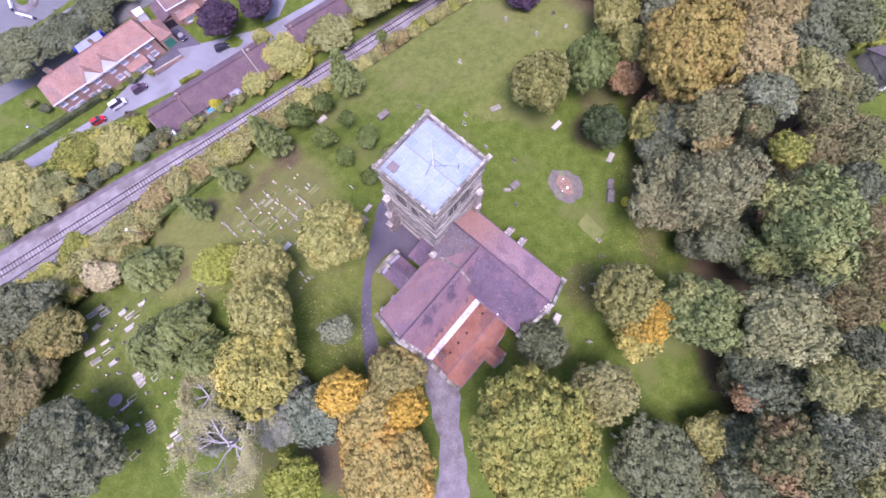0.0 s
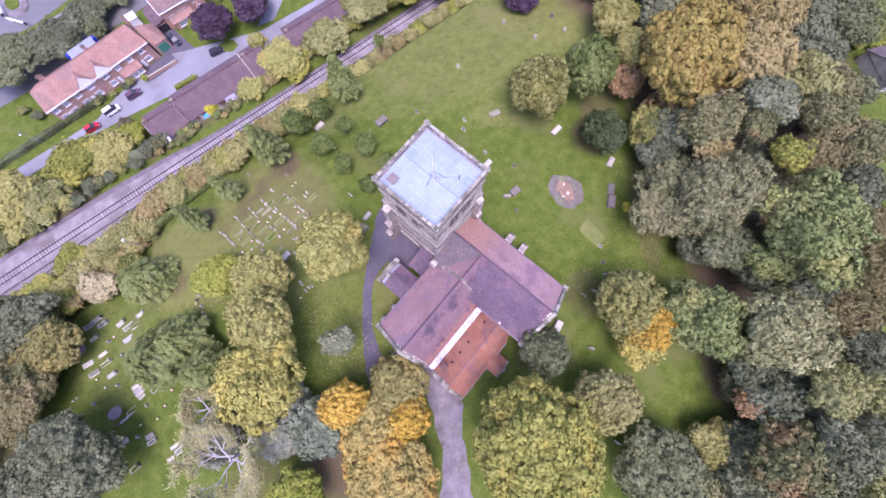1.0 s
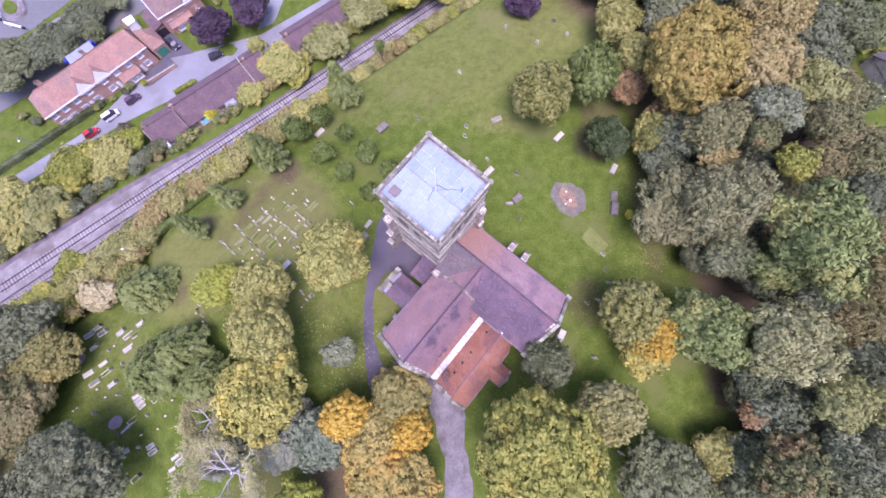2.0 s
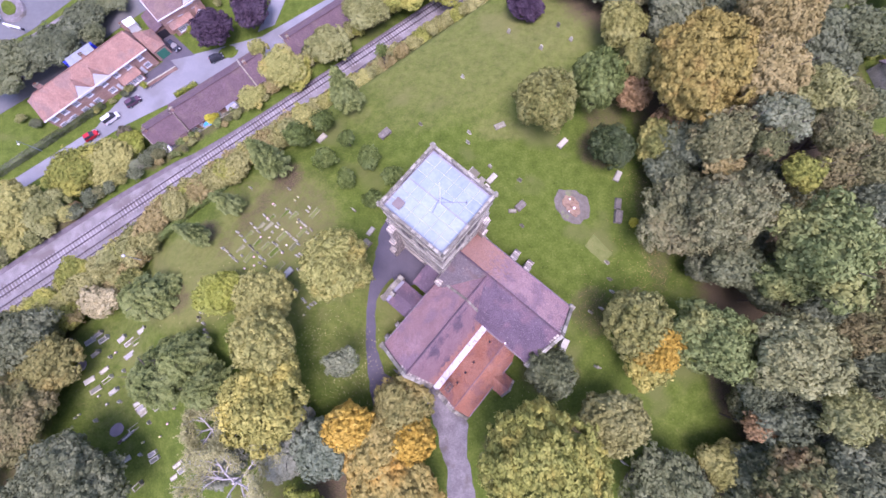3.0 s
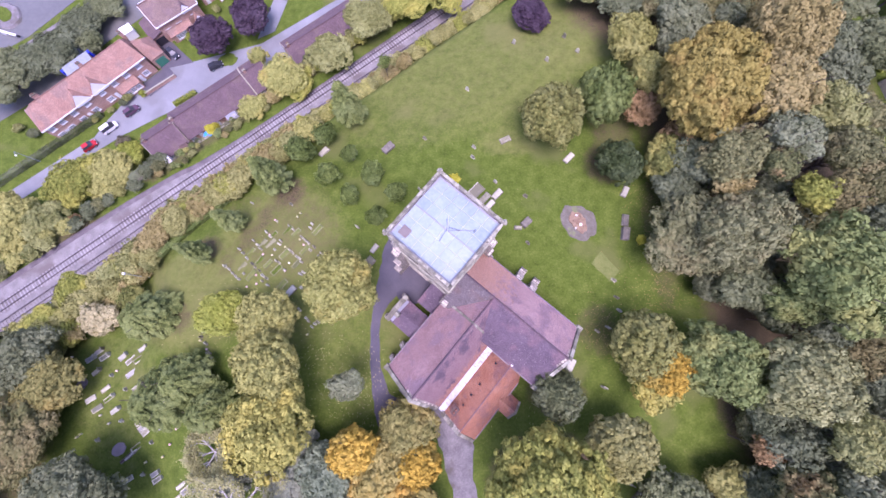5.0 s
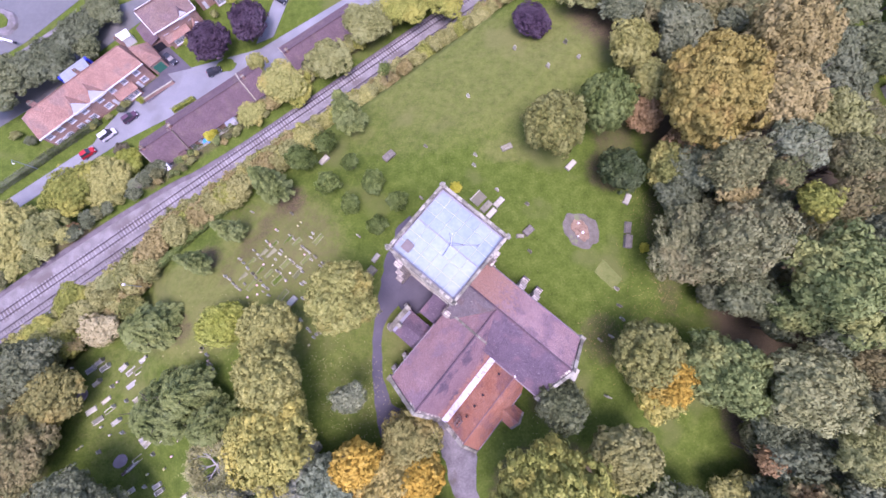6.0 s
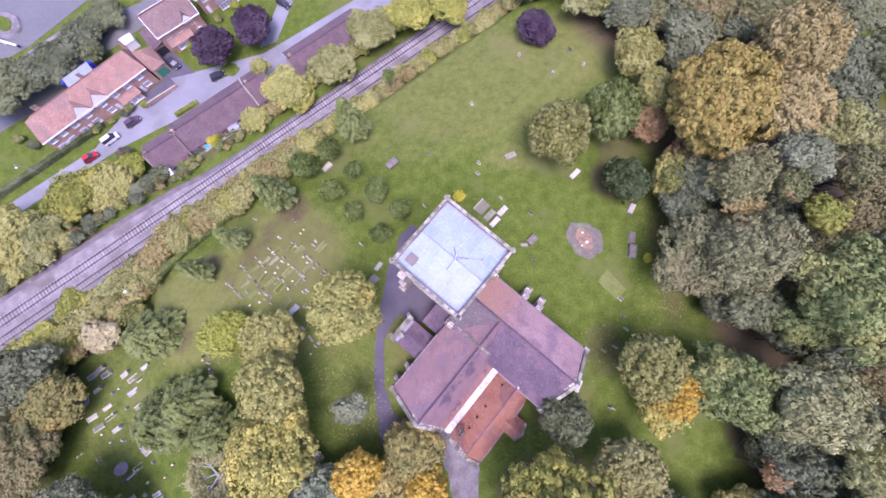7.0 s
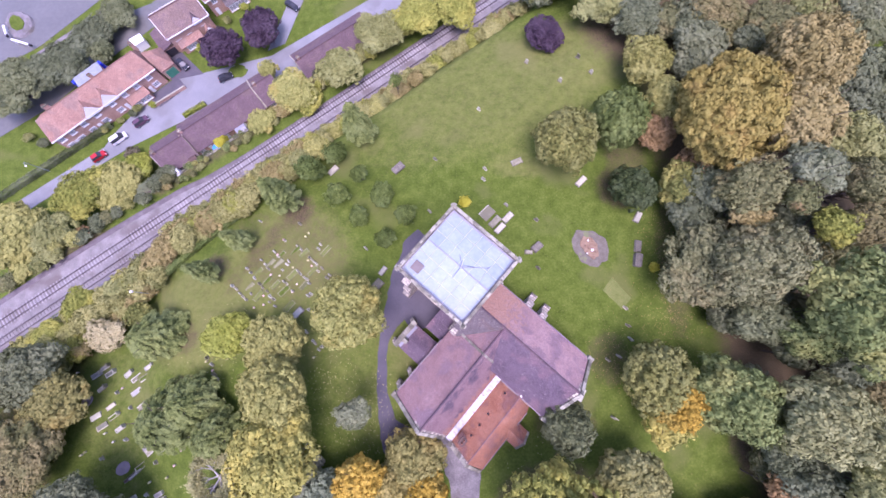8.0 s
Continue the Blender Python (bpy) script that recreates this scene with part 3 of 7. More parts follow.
# railway
FAR_EDGE = ((-150, -74.2), (-60, -74.2), (-30, -73.0), (-20, -71.7), (0, -70.9), (60, -71.0), (150, -71.0))
bed = strip("railway_ballast", [rail_xy(l, s) for l, s in FAR_EDGE], [rail_xy(l, -62.3) for l, s in FAR_EDGE], 0.12, M_BALLAST, 40, 8)
tagged(bed, "pale grey stone ballast of the railway", "track bed", kind="structure")
# far cess strip: shade of the overhanging trees put into its gravel colour
cess = strip("railway_cess", [rail_xy(l, s - 0.4) for l, s in FAR_EDGE], [rail_xy(l, s + 1.0) for l, s in FAR_EDGE], 0.15, M_CESS_SHADED, 40, 6)
tagged(cess, "gravel strip beside the railway, coloured dark for the shade of overhanging trees", "track bed", kind="structure")

# ---- trees ----


def leaf_mesh(name, centers, normals, size, mat, seed, inner=(), tips=None):
    """One small leaf spray at each centre, and the leafy mass behind them."""
    rng = np.random.default_rng(seed)
    n = len(centers)
    nr = normals / (np.linalg.norm(normals, axis=1, keepdims=True) + 1e-9)
    a = rng.normal(size=(n, 3))
    t = np.cross(nr, a) if tips is None else tips - (tips * nr).sum(1, keepdims=True) * nr
    t /= np.linalg.norm(t, axis=1, keepdims=True) + 1e-9
    b = np.cross(nr, t)
    sz = size * rng.uniform(0.65, 1.35, (n, 1))
    v = np.empty((n, 3, 3))
    v[:, 0] = centers + t * sz * 0.9
    v[:, 1] = centers - t * sz * 0.46 + b * sz * 0.5
    v[:, 2] = centers - t * sz * 0.46 - b * sz * 0.5
    if len(inner):
        v = np.concatenate([v, inner])
        n = len(v)
    me = bpy.data.meshes.new(name)
    me.vertices.add(3 * n)
    me.vertices.foreach_set("co", v.ravel())
    me.loops.add(3 * n)
    me.loops.foreach_set("vertex_index", np.arange(3 * n, dtype=np.int32))
    me.polygons.add(n)
    me.polygons.foreach_set("loop_start", np.arange(0, 3 * n, 3, dtype=np.int32))
    me.materials.append(mat)
    me.update(calc_edges=True)
    return me


def spread(n, low, rng, jitter):
    """n directions spread evenly over a ball, from its top down to the height low."""
    k = np.arange(n) + 0.5
    z = 1 - (1 - low) * k / n
    ph = k * 2.39996 + rng.uniform(0, 6.28)
    r = np.sqrt(np.clip(1 - z ** 2, 0, 1))
    d = np.stack([r * np.cos(ph), r * np.sin(ph), z], 1) + rng.normal(size=(n, 3)) * jitter
    return d / np.linalg.norm(d, axis=1, keepdims=True)


def crown_points(rng, R, H, boughs, bough_r, clump, leaves, low=-0.35, uneven=0.16):
    """A crown of boughs, each a rounded mass set with leafy clumps. Gives the leaves' places and normals, and the dim inner mass."""
    c = spread(boughs, low * 0.8, rng, 0.16)
    br = bough_r * R * rng.uniform(0.75, 1.25, boughs)
    c = c * ((R - br) * rng.uniform(1 - 2 * uneven, 1.06, boughs))[:, None]
    heart = 0.56 * R

    def surface(d):
        """How far the boughs reach along each direction, and which way they face there."""
        dc = d @ c.T
        disc = br ** 2 - (c ** 2).sum(1) + dc ** 2
        t = np.where(disc > 0, dc + np.sqrt(np.clip(disc, 0, None)), 0)
        i = t.argmax(1)
        far = np.maximum(t[np.arange(len(d)), i], heart)
        face = d * far[:, None] - c[i]
        face = np.where((far > heart)[:, None], face / (np.linalg.norm(face, axis=1, keepdims=True) + 1e-6), d)
        return far, face
    squash = np.array([1, 1, H / 2 / R])
    step = clump * 1.3
    n = int(2 * math.pi * R * R * (1 - low) * 0.9 / step ** 2)
    d = spread(n, low, rng, 0.25 * step / R)
    far, face = surface(d)
    size = clump * rng.uniform(0.6, 1.3, n)
    mid = d * (far - size * 0.5 + rng.normal(size=n) * clump * 0.52)[:, None] * squash
    out = face * 0.8 + d * 0.3 + np.array([0, 0, 0.3])
    out /= np.linalg.norm(out, axis=1, keepdims=True)
    u = rng.normal(size=(n, leaves, 3))
    u /= np.linalg.norm(u, axis=2, keepdims=True)
    lean = (u * out[:, None]).sum(2)
    u = np.where((lean < -0.1)[..., None], u - 2 * lean[..., None] * out[:, None], u)
    p = mid[:, None] + u * (size[:, None] * rng.uniform(0.5, 1.18, (n, leaves)))[..., None] * np.array([1, 1, 0.8])
    nr = u + out[:, None] * 0.3 + rng.normal(size=u.shape) * 0.26
    bm = bmesh.new()
    bmesh.ops.create_icosphere(bm, subdivisions=3 if R >= 5 else 2, radius=1.0)
    v = np.array([w.co[:] for w in bm.verts])
    tri = np.array([[w.index for w in f.verts] for f in bm.faces])
    bm.free()
    v = v * ((surface(v)[0] - clump * 1.0) * rng.uniform(0.9, 1.0, len(v)))[:, None] * squash
    tips = u * 0.7 - out[:, None] * 0.9 + d[:, None] * 0.5 + rng.normal(size=u.shape) * 0.45
    return p.reshape(-1, 3), nr.reshape(-1, 3), v[tri], tips.reshape(-1, 3)


def tier_points(rng, R, H, tiers, branches, density):
    """Leaves along drooping boughs in tiers, as on a yew or a cypress."""
    pts, nrm = [], []
    for k in range(tiers):
        q = k / max(1, tiers - 1)
        z0, rr = -H / 2 + H * (0.25 + 0.7 * q), R * (1 - 0.75 * q ** 1.4)
        nb = max(4, int(branches * (1 - 0.55 * q)))
        for b in range(nb):
            a = 2 * math.pi * (b + rng.uniform(-0.35, 0.35)) / nb + k
            ln = rr * rng.uniform(0.75, 1.15)
            n = int(density * ln)
            u = rng.uniform(0.15, 1, n) ** 0.8
            wid = 0.16 * ln * (1 - 0.7 * u) + 0.12
            side = rng.normal(size=n) * wid * 0.55
            x, y = np.cos(a) * u * ln - np.sin(a) * side, np.sin(a) * u * ln + np.cos(a) * side
            z = z0 - 0.32 * ln * u ** 2 - 0.35 * np.abs(side) + rng.normal(size=n) * 0.06
            pts.append(np.stack([x, y, z], 1))
            nrm.append(np.stack([np.cos(a) * 0.5 + rng.normal(size=n) * 0.35, np.sin(a) * 0.5 + rng.normal(size=n) * 0.35, np.full(n, 0.9)], 1))
    return np.concatenate(pts), np.concatenate(nrm), np.zeros((0, 3, 3)), None


CROWNS, TRUNKS = {}, {}
TALL = {"round": 1.45, "dense": 1.5, "tier": 1.3, "cone": 4.0}   # height of a crown over its radius


def crown_template(form, size, variant):
    """Leaf places for one shape of crown, kept for further trees of that shape. Radius and height: 1 x size, at true leaf size."""
    key = (form, size, variant)
    if key not in CROWNS:
        rng = np.random.default_rng(31 * size + 7 * variant + 100 * len(form))
        if form in ("round", "dense"):
            tall = TALL[form] * size
            clump, leaves, leaf = {2: (0.42, 18, 0.22), 3: (0.5, 25, 0.24), 5: (0.66, 31, 0.28), 7: (0.8, 40, 0.31), 10: (0.86, 46, 0.33)}[size]
            if form == "round":
                boughs, reach, uneven = {2: 7, 3: 9, 5: 15, 7: 22, 10: 32}[size], {2: 0.48, 3: 0.43, 5: 0.35, 7: 0.3, 10: 0.26}[size], 0.24
            else:
                boughs, reach, uneven = {2: 16, 3: 22, 5: 34, 7: 44, 10: 60}[size], {2: 0.42, 3: 0.38, 5: 0.31, 7: 0.27, 10: 0.22}[size], 0.12
                clump *= 0.88
            CROWNS[key] = crown_points(rng, size, tall, boughs, reach, clump, leaves, -0.28, uneven), leaf
        elif form == "cone":
            tiers, branches, dens, leaf = {2: (17, 12, 75, 0.2), 3: (19, 15, 80, 0.22)}[size]
            CROWNS[key] = tier_points(rng, size, size * 4.0, tiers, branches, dens), leaf
        else:
            tiers, branches, dens, leaf = {3: (9, 18, 90, 0.2), 5: (10, 24, 90, 0.22), 7: (11, 26, 80, 0.26)}[size]
            CROWNS[key] = tier_points(rng, size, size * 1.3, tiers, branches, dens), leaf
    return CROWNS[key]


def trunk_mesh(size, variant, mat):
    key = (size, variant, mat.name)
    if key not in TRUNKS:
        rnd = random.Random(size * 10 + variant)
        bm = bmesh.new()
        add_tube(bm, [(0, 0, -0.4), (0, 0, 0.2), (0.03 * size, 0, 0.5 * size), (0, 0.05 * size, 0.95 * size)], [0.075 * size, 0.055 * size, 0.045 * size, 0.025 * size], 8)
        for k in range(9):
            a, e = 2.4 * k + rnd.uniform(-0.3, 0.3), rnd.uniform(0.25, 0.8)
            ln, z0 = size * rnd.uniform(0.55, 0.8), size * rnd.uniform(0.35, 0.8)
            d = Vector((math.cos(a) * math.cos(e), math.sin(a) * math.cos(e), math.sin(e)))
            p = Vector((0.02 * size, 0, z0))
            add_tube(bm, [p, p + d * ln * 0.5 + Vector((0, 0, 0.03 * size)), p + d * ln + Vector((0, 0, 0.1 * size))], [0.024 * size, 0.016 * size, 0.005 * size], 5)
        me = bpy.data.meshes.new("trunk")
        bm.to_mesh(me)
        bm.free()
        me.materials.append(mat)
        TRUNKS[key] = me
    return TRUNKS[key]


MESHES = {}
COUNT = [0]


def tree(x, y, r, h, leaf, label, form="round", category="tree", name="tree", group="", bark=None, flat=1.0):
    """A tree of crown radius r and height h whose crown reaches down as far as it would."""
    COUNT[0] += 1
    k = COUNT[0]
    sizes = (2, 3, 5, 7, 10) if form in ("round", "dense") else (2, 3) if form == "cone" else (3, 5, 7)
    size = min(sizes, key=lambda s: abs(math.log(s / r)))
    variant = k % 3
    (pts, nrm, inner, tips), lsize = crown_template(form, size, variant)
    key = (form, size, variant, leaf)
    if key not in MESHES:
        MESHES[key] = leaf_mesh("crown", pts, nrm, lsize, LEAF[leaf], k, inner, tips)
    z = ground_z(x, y)
    th = empty(name, x, y, z, 137.5 * k % 360)
    tagged(th, label, category, group)
    s = r / size
    tall = TALL[form] * size
    want = h * 0.97 if form == "cone" else h * 0.95 if leaf in ("limegreen", "yewdark") or (leaf == "limeolive" and y > 20) else min(h * (0.95 if h < 5 else 0.82), tall * s * 1.1)
    sz = want / tall
    wide = 1 + 0.09 * math.sin(2.3 * k)
    tr = sub("trunk", trunk_mesh(size, variant, bark or M_BARK), th, Matrix.Diagonal((s, s, max(0.2, (h - want * 0.45) / (0.95 * size)), 1)))
    sub("crown", MESHES[key], th, Matrix.Translation((0, 0, h - want / 2)) @ Matrix.Diagonal((s * wide, s / wide, sz, 1)))
    return th


KINDS = {   # leaves: label, form, category, name
    "gold": ("large broadleaf tree with golden brown autumn leaves", "dense", "tree", "tree"),
    "tan": ("broadleaf tree with tan and olive autumn leaves", "dense", "tree", "tree"),
    "birch": ("soft olive-brown tree with fine drooping twigs", "dense", "tree", "tree"),
    "umber": ("broadleaf tree with dull brown autumn leaves", "round", "tree", "tree"),
    "dark": ("dark green broadleaf tree in the wood", "round", "tree", "tree"),
    "greendark": ("deep green broadleaf tree with full foliage", "round", "tree", "tree"),
    "grey": ("grey-green broadleaf tree with some browning leaves", "round", "tree", "tree"),
    "greybrown": ("large grey-brown broadleaf tree beside the lawn", "round", "tree", "tree"),
    "bluegrey": ("broadleaf tree with dull blue-grey foliage", "round", "tree", "tree"),
    "rust": ("small tree with rust-red autumn leaves", "round", "tree", "tree"),
    "rustgreen": ("green broadleaf tree with patches of rusty leaves", "round", "tree", "tree"),
    "willow": ("yellow-green willow with loose hanging leaves", "round", "tree", "tree"),
    "olive": ("olive-green broadleaf tree in early autumn", "round", "tree", "tree"),
    "olivelight": ("light olive broadleaf tree in the wood", "round", "tree", "tree"),
    "olivegold": ("olive tree with some gold leaves below the graves", "round", "tree", "tree"),
    "pale": ("pale silvery green broadleaf tree", "round", "tree", "tree"),
    "green": ("full green broadleaf tree of the wood", "round", "tree", "tree"),
    "lime": ("small tree with light yellow-green leaves", "round", "tree", "tree"),
    "bright": ("bright green leafy tree on the grass", "round", "tree", "tree"),
    "yellow": ("broadleaf tree with bright yellow autumn leaves", "round", "tree", "tree"),
    "yellowgreen": ("tree with yellow-green leaves", "round", "tree", "tree"),
    "sage": ("grey-green broadleaf tree with soft clumps", "dense", "tree", "tree"),
    "bigoak": ("very large green broadleaf tree beside the drive", "dense", "tree", "tree"),
    "blue": ("blue-grey leaved tree beside the orange trees", "round", "tree", "tree"),
    "orange": ("tree with vivid orange autumn leaves", "dense", "tree", "tree"),
    "orangemix": ("tree with mixed olive and orange leaves by the drive", "dense", "tree", "tree"),
    "maple": ("maple turning yellow-green beside the asphalt path", "round", "tree", "tree"),
    "limeolive": ("dense rounded olive-green tree on the lawn", "dense", "tree", "tree"),
    "limegreen": ("dense rounded green tree on the lawn", "dense", "tree", "tree"),
    "purple": ("dark purple leaved plum tree", "dense", "tree", "tree"),
    "yew": ("spreading dark green yew among the graves", "tier", "tree", "yew_tree"),
    "yewdark": ("broad dense dark green yew at the edge of the lawn", "dense", "tree", "yew_tree"),
    "irish": ("clipped dark green yew bush on the lawn", "round", "bush", "yew_bush"),
    "pink": ("shrub with pale pinkish brown leaves", "round", "bush", "shrub"),
    "goldbush": ("small bright golden yellow bush", "dense", "bush", "golden_bush"),
}


def plant(leaf, x, y, r, h, label="", form=""):
    """A tree or bush of a known kind: crown radius r, height h over the ground."""
    lab, frm, cat, name = KINDS[leaf]
    return tree(x, y, r, h, leaf, label or lab, form or frm, cat, name, "yew bushes on the lawn" if leaf == "irish" else "")


def plant_to(leaf, x, y, r, top):
    """The same, by the level its top reaches."""
    return plant(leaf, x, y, r, max(top - ground_z(x, y), 1.1 * r))


# ---- the church ----
church = tagged(empty("church", -1.65, 18.75, 0.0, -40.8), "old stone church with a square battlemented tower and red tiled roofs", "church")

# tower: stages that step in, string courses, buttresses, battlements
TOP, DECK = 23.0, 21.7
bm = bmesh.new()
for h0, h1, a, b in ((-0.6, 1.2, 5.35, 5.35), (1.2, 8.5, 5.1, 5.05), (8.5, 15.2, 5.0, 4.95), (15.2, 21.25, 4.9, 4.86)):
    add_box(bm, -a, a, -a, a, h0, h1, 0, a - b)
tower = part("tower", wall_uv(bm), M_STONE, church, "square weathered stone tower in stages")


def ring(name, half, z0, z1, depth, mat, parent):
    """A square band round the tower."""
    bm = bmesh.new()
    h, g = half + depth, half - 0.1
    for x0, x1, y0, y1 in ((-h, h, -h, -g), (-h, h, g, h), (-h, -g, -g, g), (g, h, -g, g)):
        add_box(bm, x0, x1, y0, y1, z0, z1, 0.03)
    return part(name, wall_uv(bm), mat, parent)


for z, half in ((1.2, 5.1), (4.6, 5.06), (8.5, 5.0), (11.2, 4.97), (13.2, 4.95), (15.2, 4.9), (19.3, 4.88), (20.6, 4.86), (21.9, 4.86)):
    ring("string_course", half, z - 0.14, z + 0.14, 0.14, M_COPING, tower)
# parapet wall behind the merlons
bm = bmesh.new()
for sg in (-1, 1):
    x0, x1 = sorted((sg * 4.7, sg * 5.0))
    add_box(bm, x0, x1, -5.0, 5.0, 21.3, 22.6)
    add_box(bm, -4.7, 4.7, x0, x1, 21.3, 22.6)
part("parapet_wall", wall_uv(bm), M_STONE, tower)
merlon, jit = None, random.Random(4)
for side in range(4):
    for k in range(11):
        p = -4.4 + 0.88 * k
        m = Matrix.Rotation(side * math.pi / 2, 4, "Z") @ Matrix.Translation((p, 4.87, 22.55))
        if merlon is None:
            bm = bmesh.new()
            add_box(bm, -0.15, 0.15, -0.1, 0.1, 0, 0.3)
            add_box(bm, -0.18, 0.18, -0.13, 0.13, 0.3, 0.37, 0.03)
            merlon = part("merlon", wall_uv(bm), M_COPING, tower)
            merlon.matrix_basis = m
        else:
            sub("merlon", merlon.data, tower, m @ Matrix.Diagonal((jit.uniform(0.75, 1.1), jit.uniform(0.85, 1.15), jit.uniform(0.55, 1.1), 1)))
for side in range(4):
    for k in range(12):
        p = -4.84 + 0.88 * k
        bm = box(p - 0.42, p + 0.42, 4.67, 5.05, 22.6, 22.67 + 0.015 * ((k * 7 + side) % 3), 0.02)
        bm.transform(Matrix.Rotation(side * math.pi / 2, 4, "Z"))
        part("capping_stone", bm, M_COPING, tower)
bm = bmesh.new()
add_box(bm, -0.19, 0.19, -0.19, 0.19, 0, 0.5)
add_box(bm, -0.22, 0.22, -0.22, 0.22, 0.5, 0.58, 0.03)
add_box(bm, -0.15, 0.15, -0.15, 0.15, 0.58, 0.85, 0, 0.1)
pin = part("corner_pinnacle", wall_uv(bm), M_COPING, tower)
pin.matrix_basis = Matrix.Translation((-4.9, -4.9, 22.3))
for x, y in ((-4.9, 4.9), (4.9, 4.9), (4.9, -4.9)):
    sub("corner_pinnacle", pin.data, tower, Matrix.Translation((x, y, 22.3)))


def buttress(x, y, turn, steps, width, name="buttress", parent=None):
    """A stepped buttress that stands out along its own x; steps: (height, reach) from the ground up."""
    bm = bmesh.new()
    z = -0.6
    for top, reach in steps:
        add_box(bm, -0.2, reach, -width / 2, width / 2, z, top - 0.5)
        v = [bm.verts.new(p) for p in ((-0.2, -width / 2, top - 0.5), (reach, -width / 2, top - 0.5), (reach, width / 2, top - 0.5), (-0.2, width / 2, top - 0.5), (-0.2, -width / 2, top + 0.35), (-0.2, width / 2, top + 0.35))]
        for f in ((0, 1, 4), (1, 2, 5, 4), (2, 3, 5), (3, 0, 4, 5)):
            bm.faces.new([v[i] for i in f])
        z = top - 0.5
    bmesh.ops.recalc_face_normals(bm, faces=bm.faces)
    ob = part(name, wall_uv(bm), M_STONE, parent)
    ob.matrix_basis = pose(x, y, 0, 0, 0, turn)
    return ob


big = ((4.0, 2.5), (8.0, 1.7), (13.5, 1.0))
for x, y, turn in ((-4.4, -5.0, -90), (-5.0, -4.4, 180), (-4.4, 5.0, 90), (-5.0, 4.4, 180), (4.4, 5.0, 90), (5.0, 4.4, 0)):
    buttress(x, y, turn, big if y < 0 else ((4.0, 1.8), (8.0, 1.2), (13.5, 0.8)), 1.2, parent=tower)


def pointed_opening(name, w, h, parent, m, louvres=0):
    """A pointed window: a stone surround and a glazed recess or, in a belfry, louvres before a face coloured near-black
    for the unlit inside.
    """
    def arch(k, w, h):
        pts = [(-w / 2, 0), (w / 2, 0), (w / 2, h * 0.62)]
        for i in range(1, 5):
            t = i / 5
            pts.append((w / 2 * (1 - t ** 1.6), h * (0.62 + 0.38 * math.sin(t * math.pi / 2))))
        pts.append((0, h))
        for i in range(4, 0, -1):
            t = i / 5
            pts.append((-w / 2 * (1 - t ** 1.6), h * (0.62 + 0.38 * math.sin(t * math.pi / 2))))
        pts.append((-w / 2, h * 0.62))
        return pts
    inner, outer = arch(0, w, h), [(x, y - 0.12) if y <= 0 else (x, y) for x, y in arch(0, w + 0.5, h + 0.28)]
    bm = bmesh.new()
    vi0, vo0 = [bm.verts.new((x, 0.1, z)) for x, z in inner], [bm.verts.new((x, 0.1, z)) for x, z in outer]
    vi1, vo1 = [bm.verts.new((x, -0.12, z)) for x, z in inner], [bm.verts.new((x, -0.12, z)) for x, z in outer]
    n = len(inner)
    for i in range(n):
        j = (i + 1) % n
        bm.faces.new((vi1[i], vi1[j], vo1[j], vo1[i]))
        bm.faces.new((vo1[i], vo1[j], vo0[j], vo0[i]))
        bm.faces.new((vi1[j], vi1[i], vi0[i], vi0[j]))
    bmesh.ops.recalc_face_normals(bm, faces=bm.faces)
    fr = part(name, wall_uv(bm), M_COPING, parent)
    fr.matrix_basis = m
    bm = bmesh.new()
    bm.faces.new([bm.verts.new((x, -0.012, z)) for x, z in inner])
    part("window_glass", bm, M_DARK if louvres else M_GLASS, fr)
    bm = bmesh.new()
    add_box(bm, -0.06, 0.06, -0.11, -0.02, 0, h * 0.75)
    part("mullion", bm, M_COPING, fr)
    if louvres:
        for k in range(louvres):
            bm = bmesh.new()
            z = h * 0.65 * (k + 0.4) / louvres
            add_slab(bm, [(-w / 2, -0.1, z), (w / 2, -0.1, z), (w / 2, -0.02, z + 0.16), (-w / 2, -0.02, z + 0.16)], 0.03)
            part("louvre", bm, M_STEEL, fr)
    return fr


for side in range(4):
    spin = Matrix.Rotation(side * math.pi / 2, 4, "Z")
    for x in (-1.3, 1.3):
        pointed_opening("belfry_window", 1.1, 3.0, tower, spin @ Matrix.Translation((x, -4.93, 15.9)), 6)
    pointed_opening("tower_window", 0.9, 2.2, tower, spin @ Matrix.Translation((0, -5.03, 9.4)))

# lead deck: sheets with rolls on a low ridge
for side in (-1, 1):
    for i in range(6):
        for j in range(3):
            x0, x1 = -4.6 + 9.2 * i / 6, -4.6 + 9.2 * (i + 1) / 6
            y0, y1 = 4.6 * j / 3, 4.6 * (j + 1) / 3
            zz = [DECK + 0.32 * (1 - y / 4.6) for y in (y0, y1)]
            g = 0.035
            sheet = part("lead_sheet", slab([(x0 + g, side * (y0 + g), zz[0]), (x1 - g, side * (y0 + g), zz[0]), (x1 - g, side * (y1 - g), zz[1] + 0.02), (x0 + g, side * (y1 - g), zz[1] + 0.02)], 0.05), M_LEAD, tower)
part("deck", box(-4.7, 4.7, -4.7, 4.7, DECK - 0.4, DECK - 0.07), M_LEAD_DARK, tower)
for i in range(1, 6):
    x = -4.6 + 9.2 * i / 6
    for side in (-1, 1):
        part("lead_roll", tube([(x, 0, DECK + 0.33), (x, side * 4.6, DECK + 0.01)], [0.03, 0.03], 5), M_ROLL, tower)
for y in (-1.53, 1.53, -3.07, 3.07):
    z = DECK + 0.32 * (1 - abs(y) / 4.6)
    part("lead_step", box(-4.6, 4.6, y - 0.022, y + 0.022, z - 0.03, z + 0.035), M_ROLL, tower)
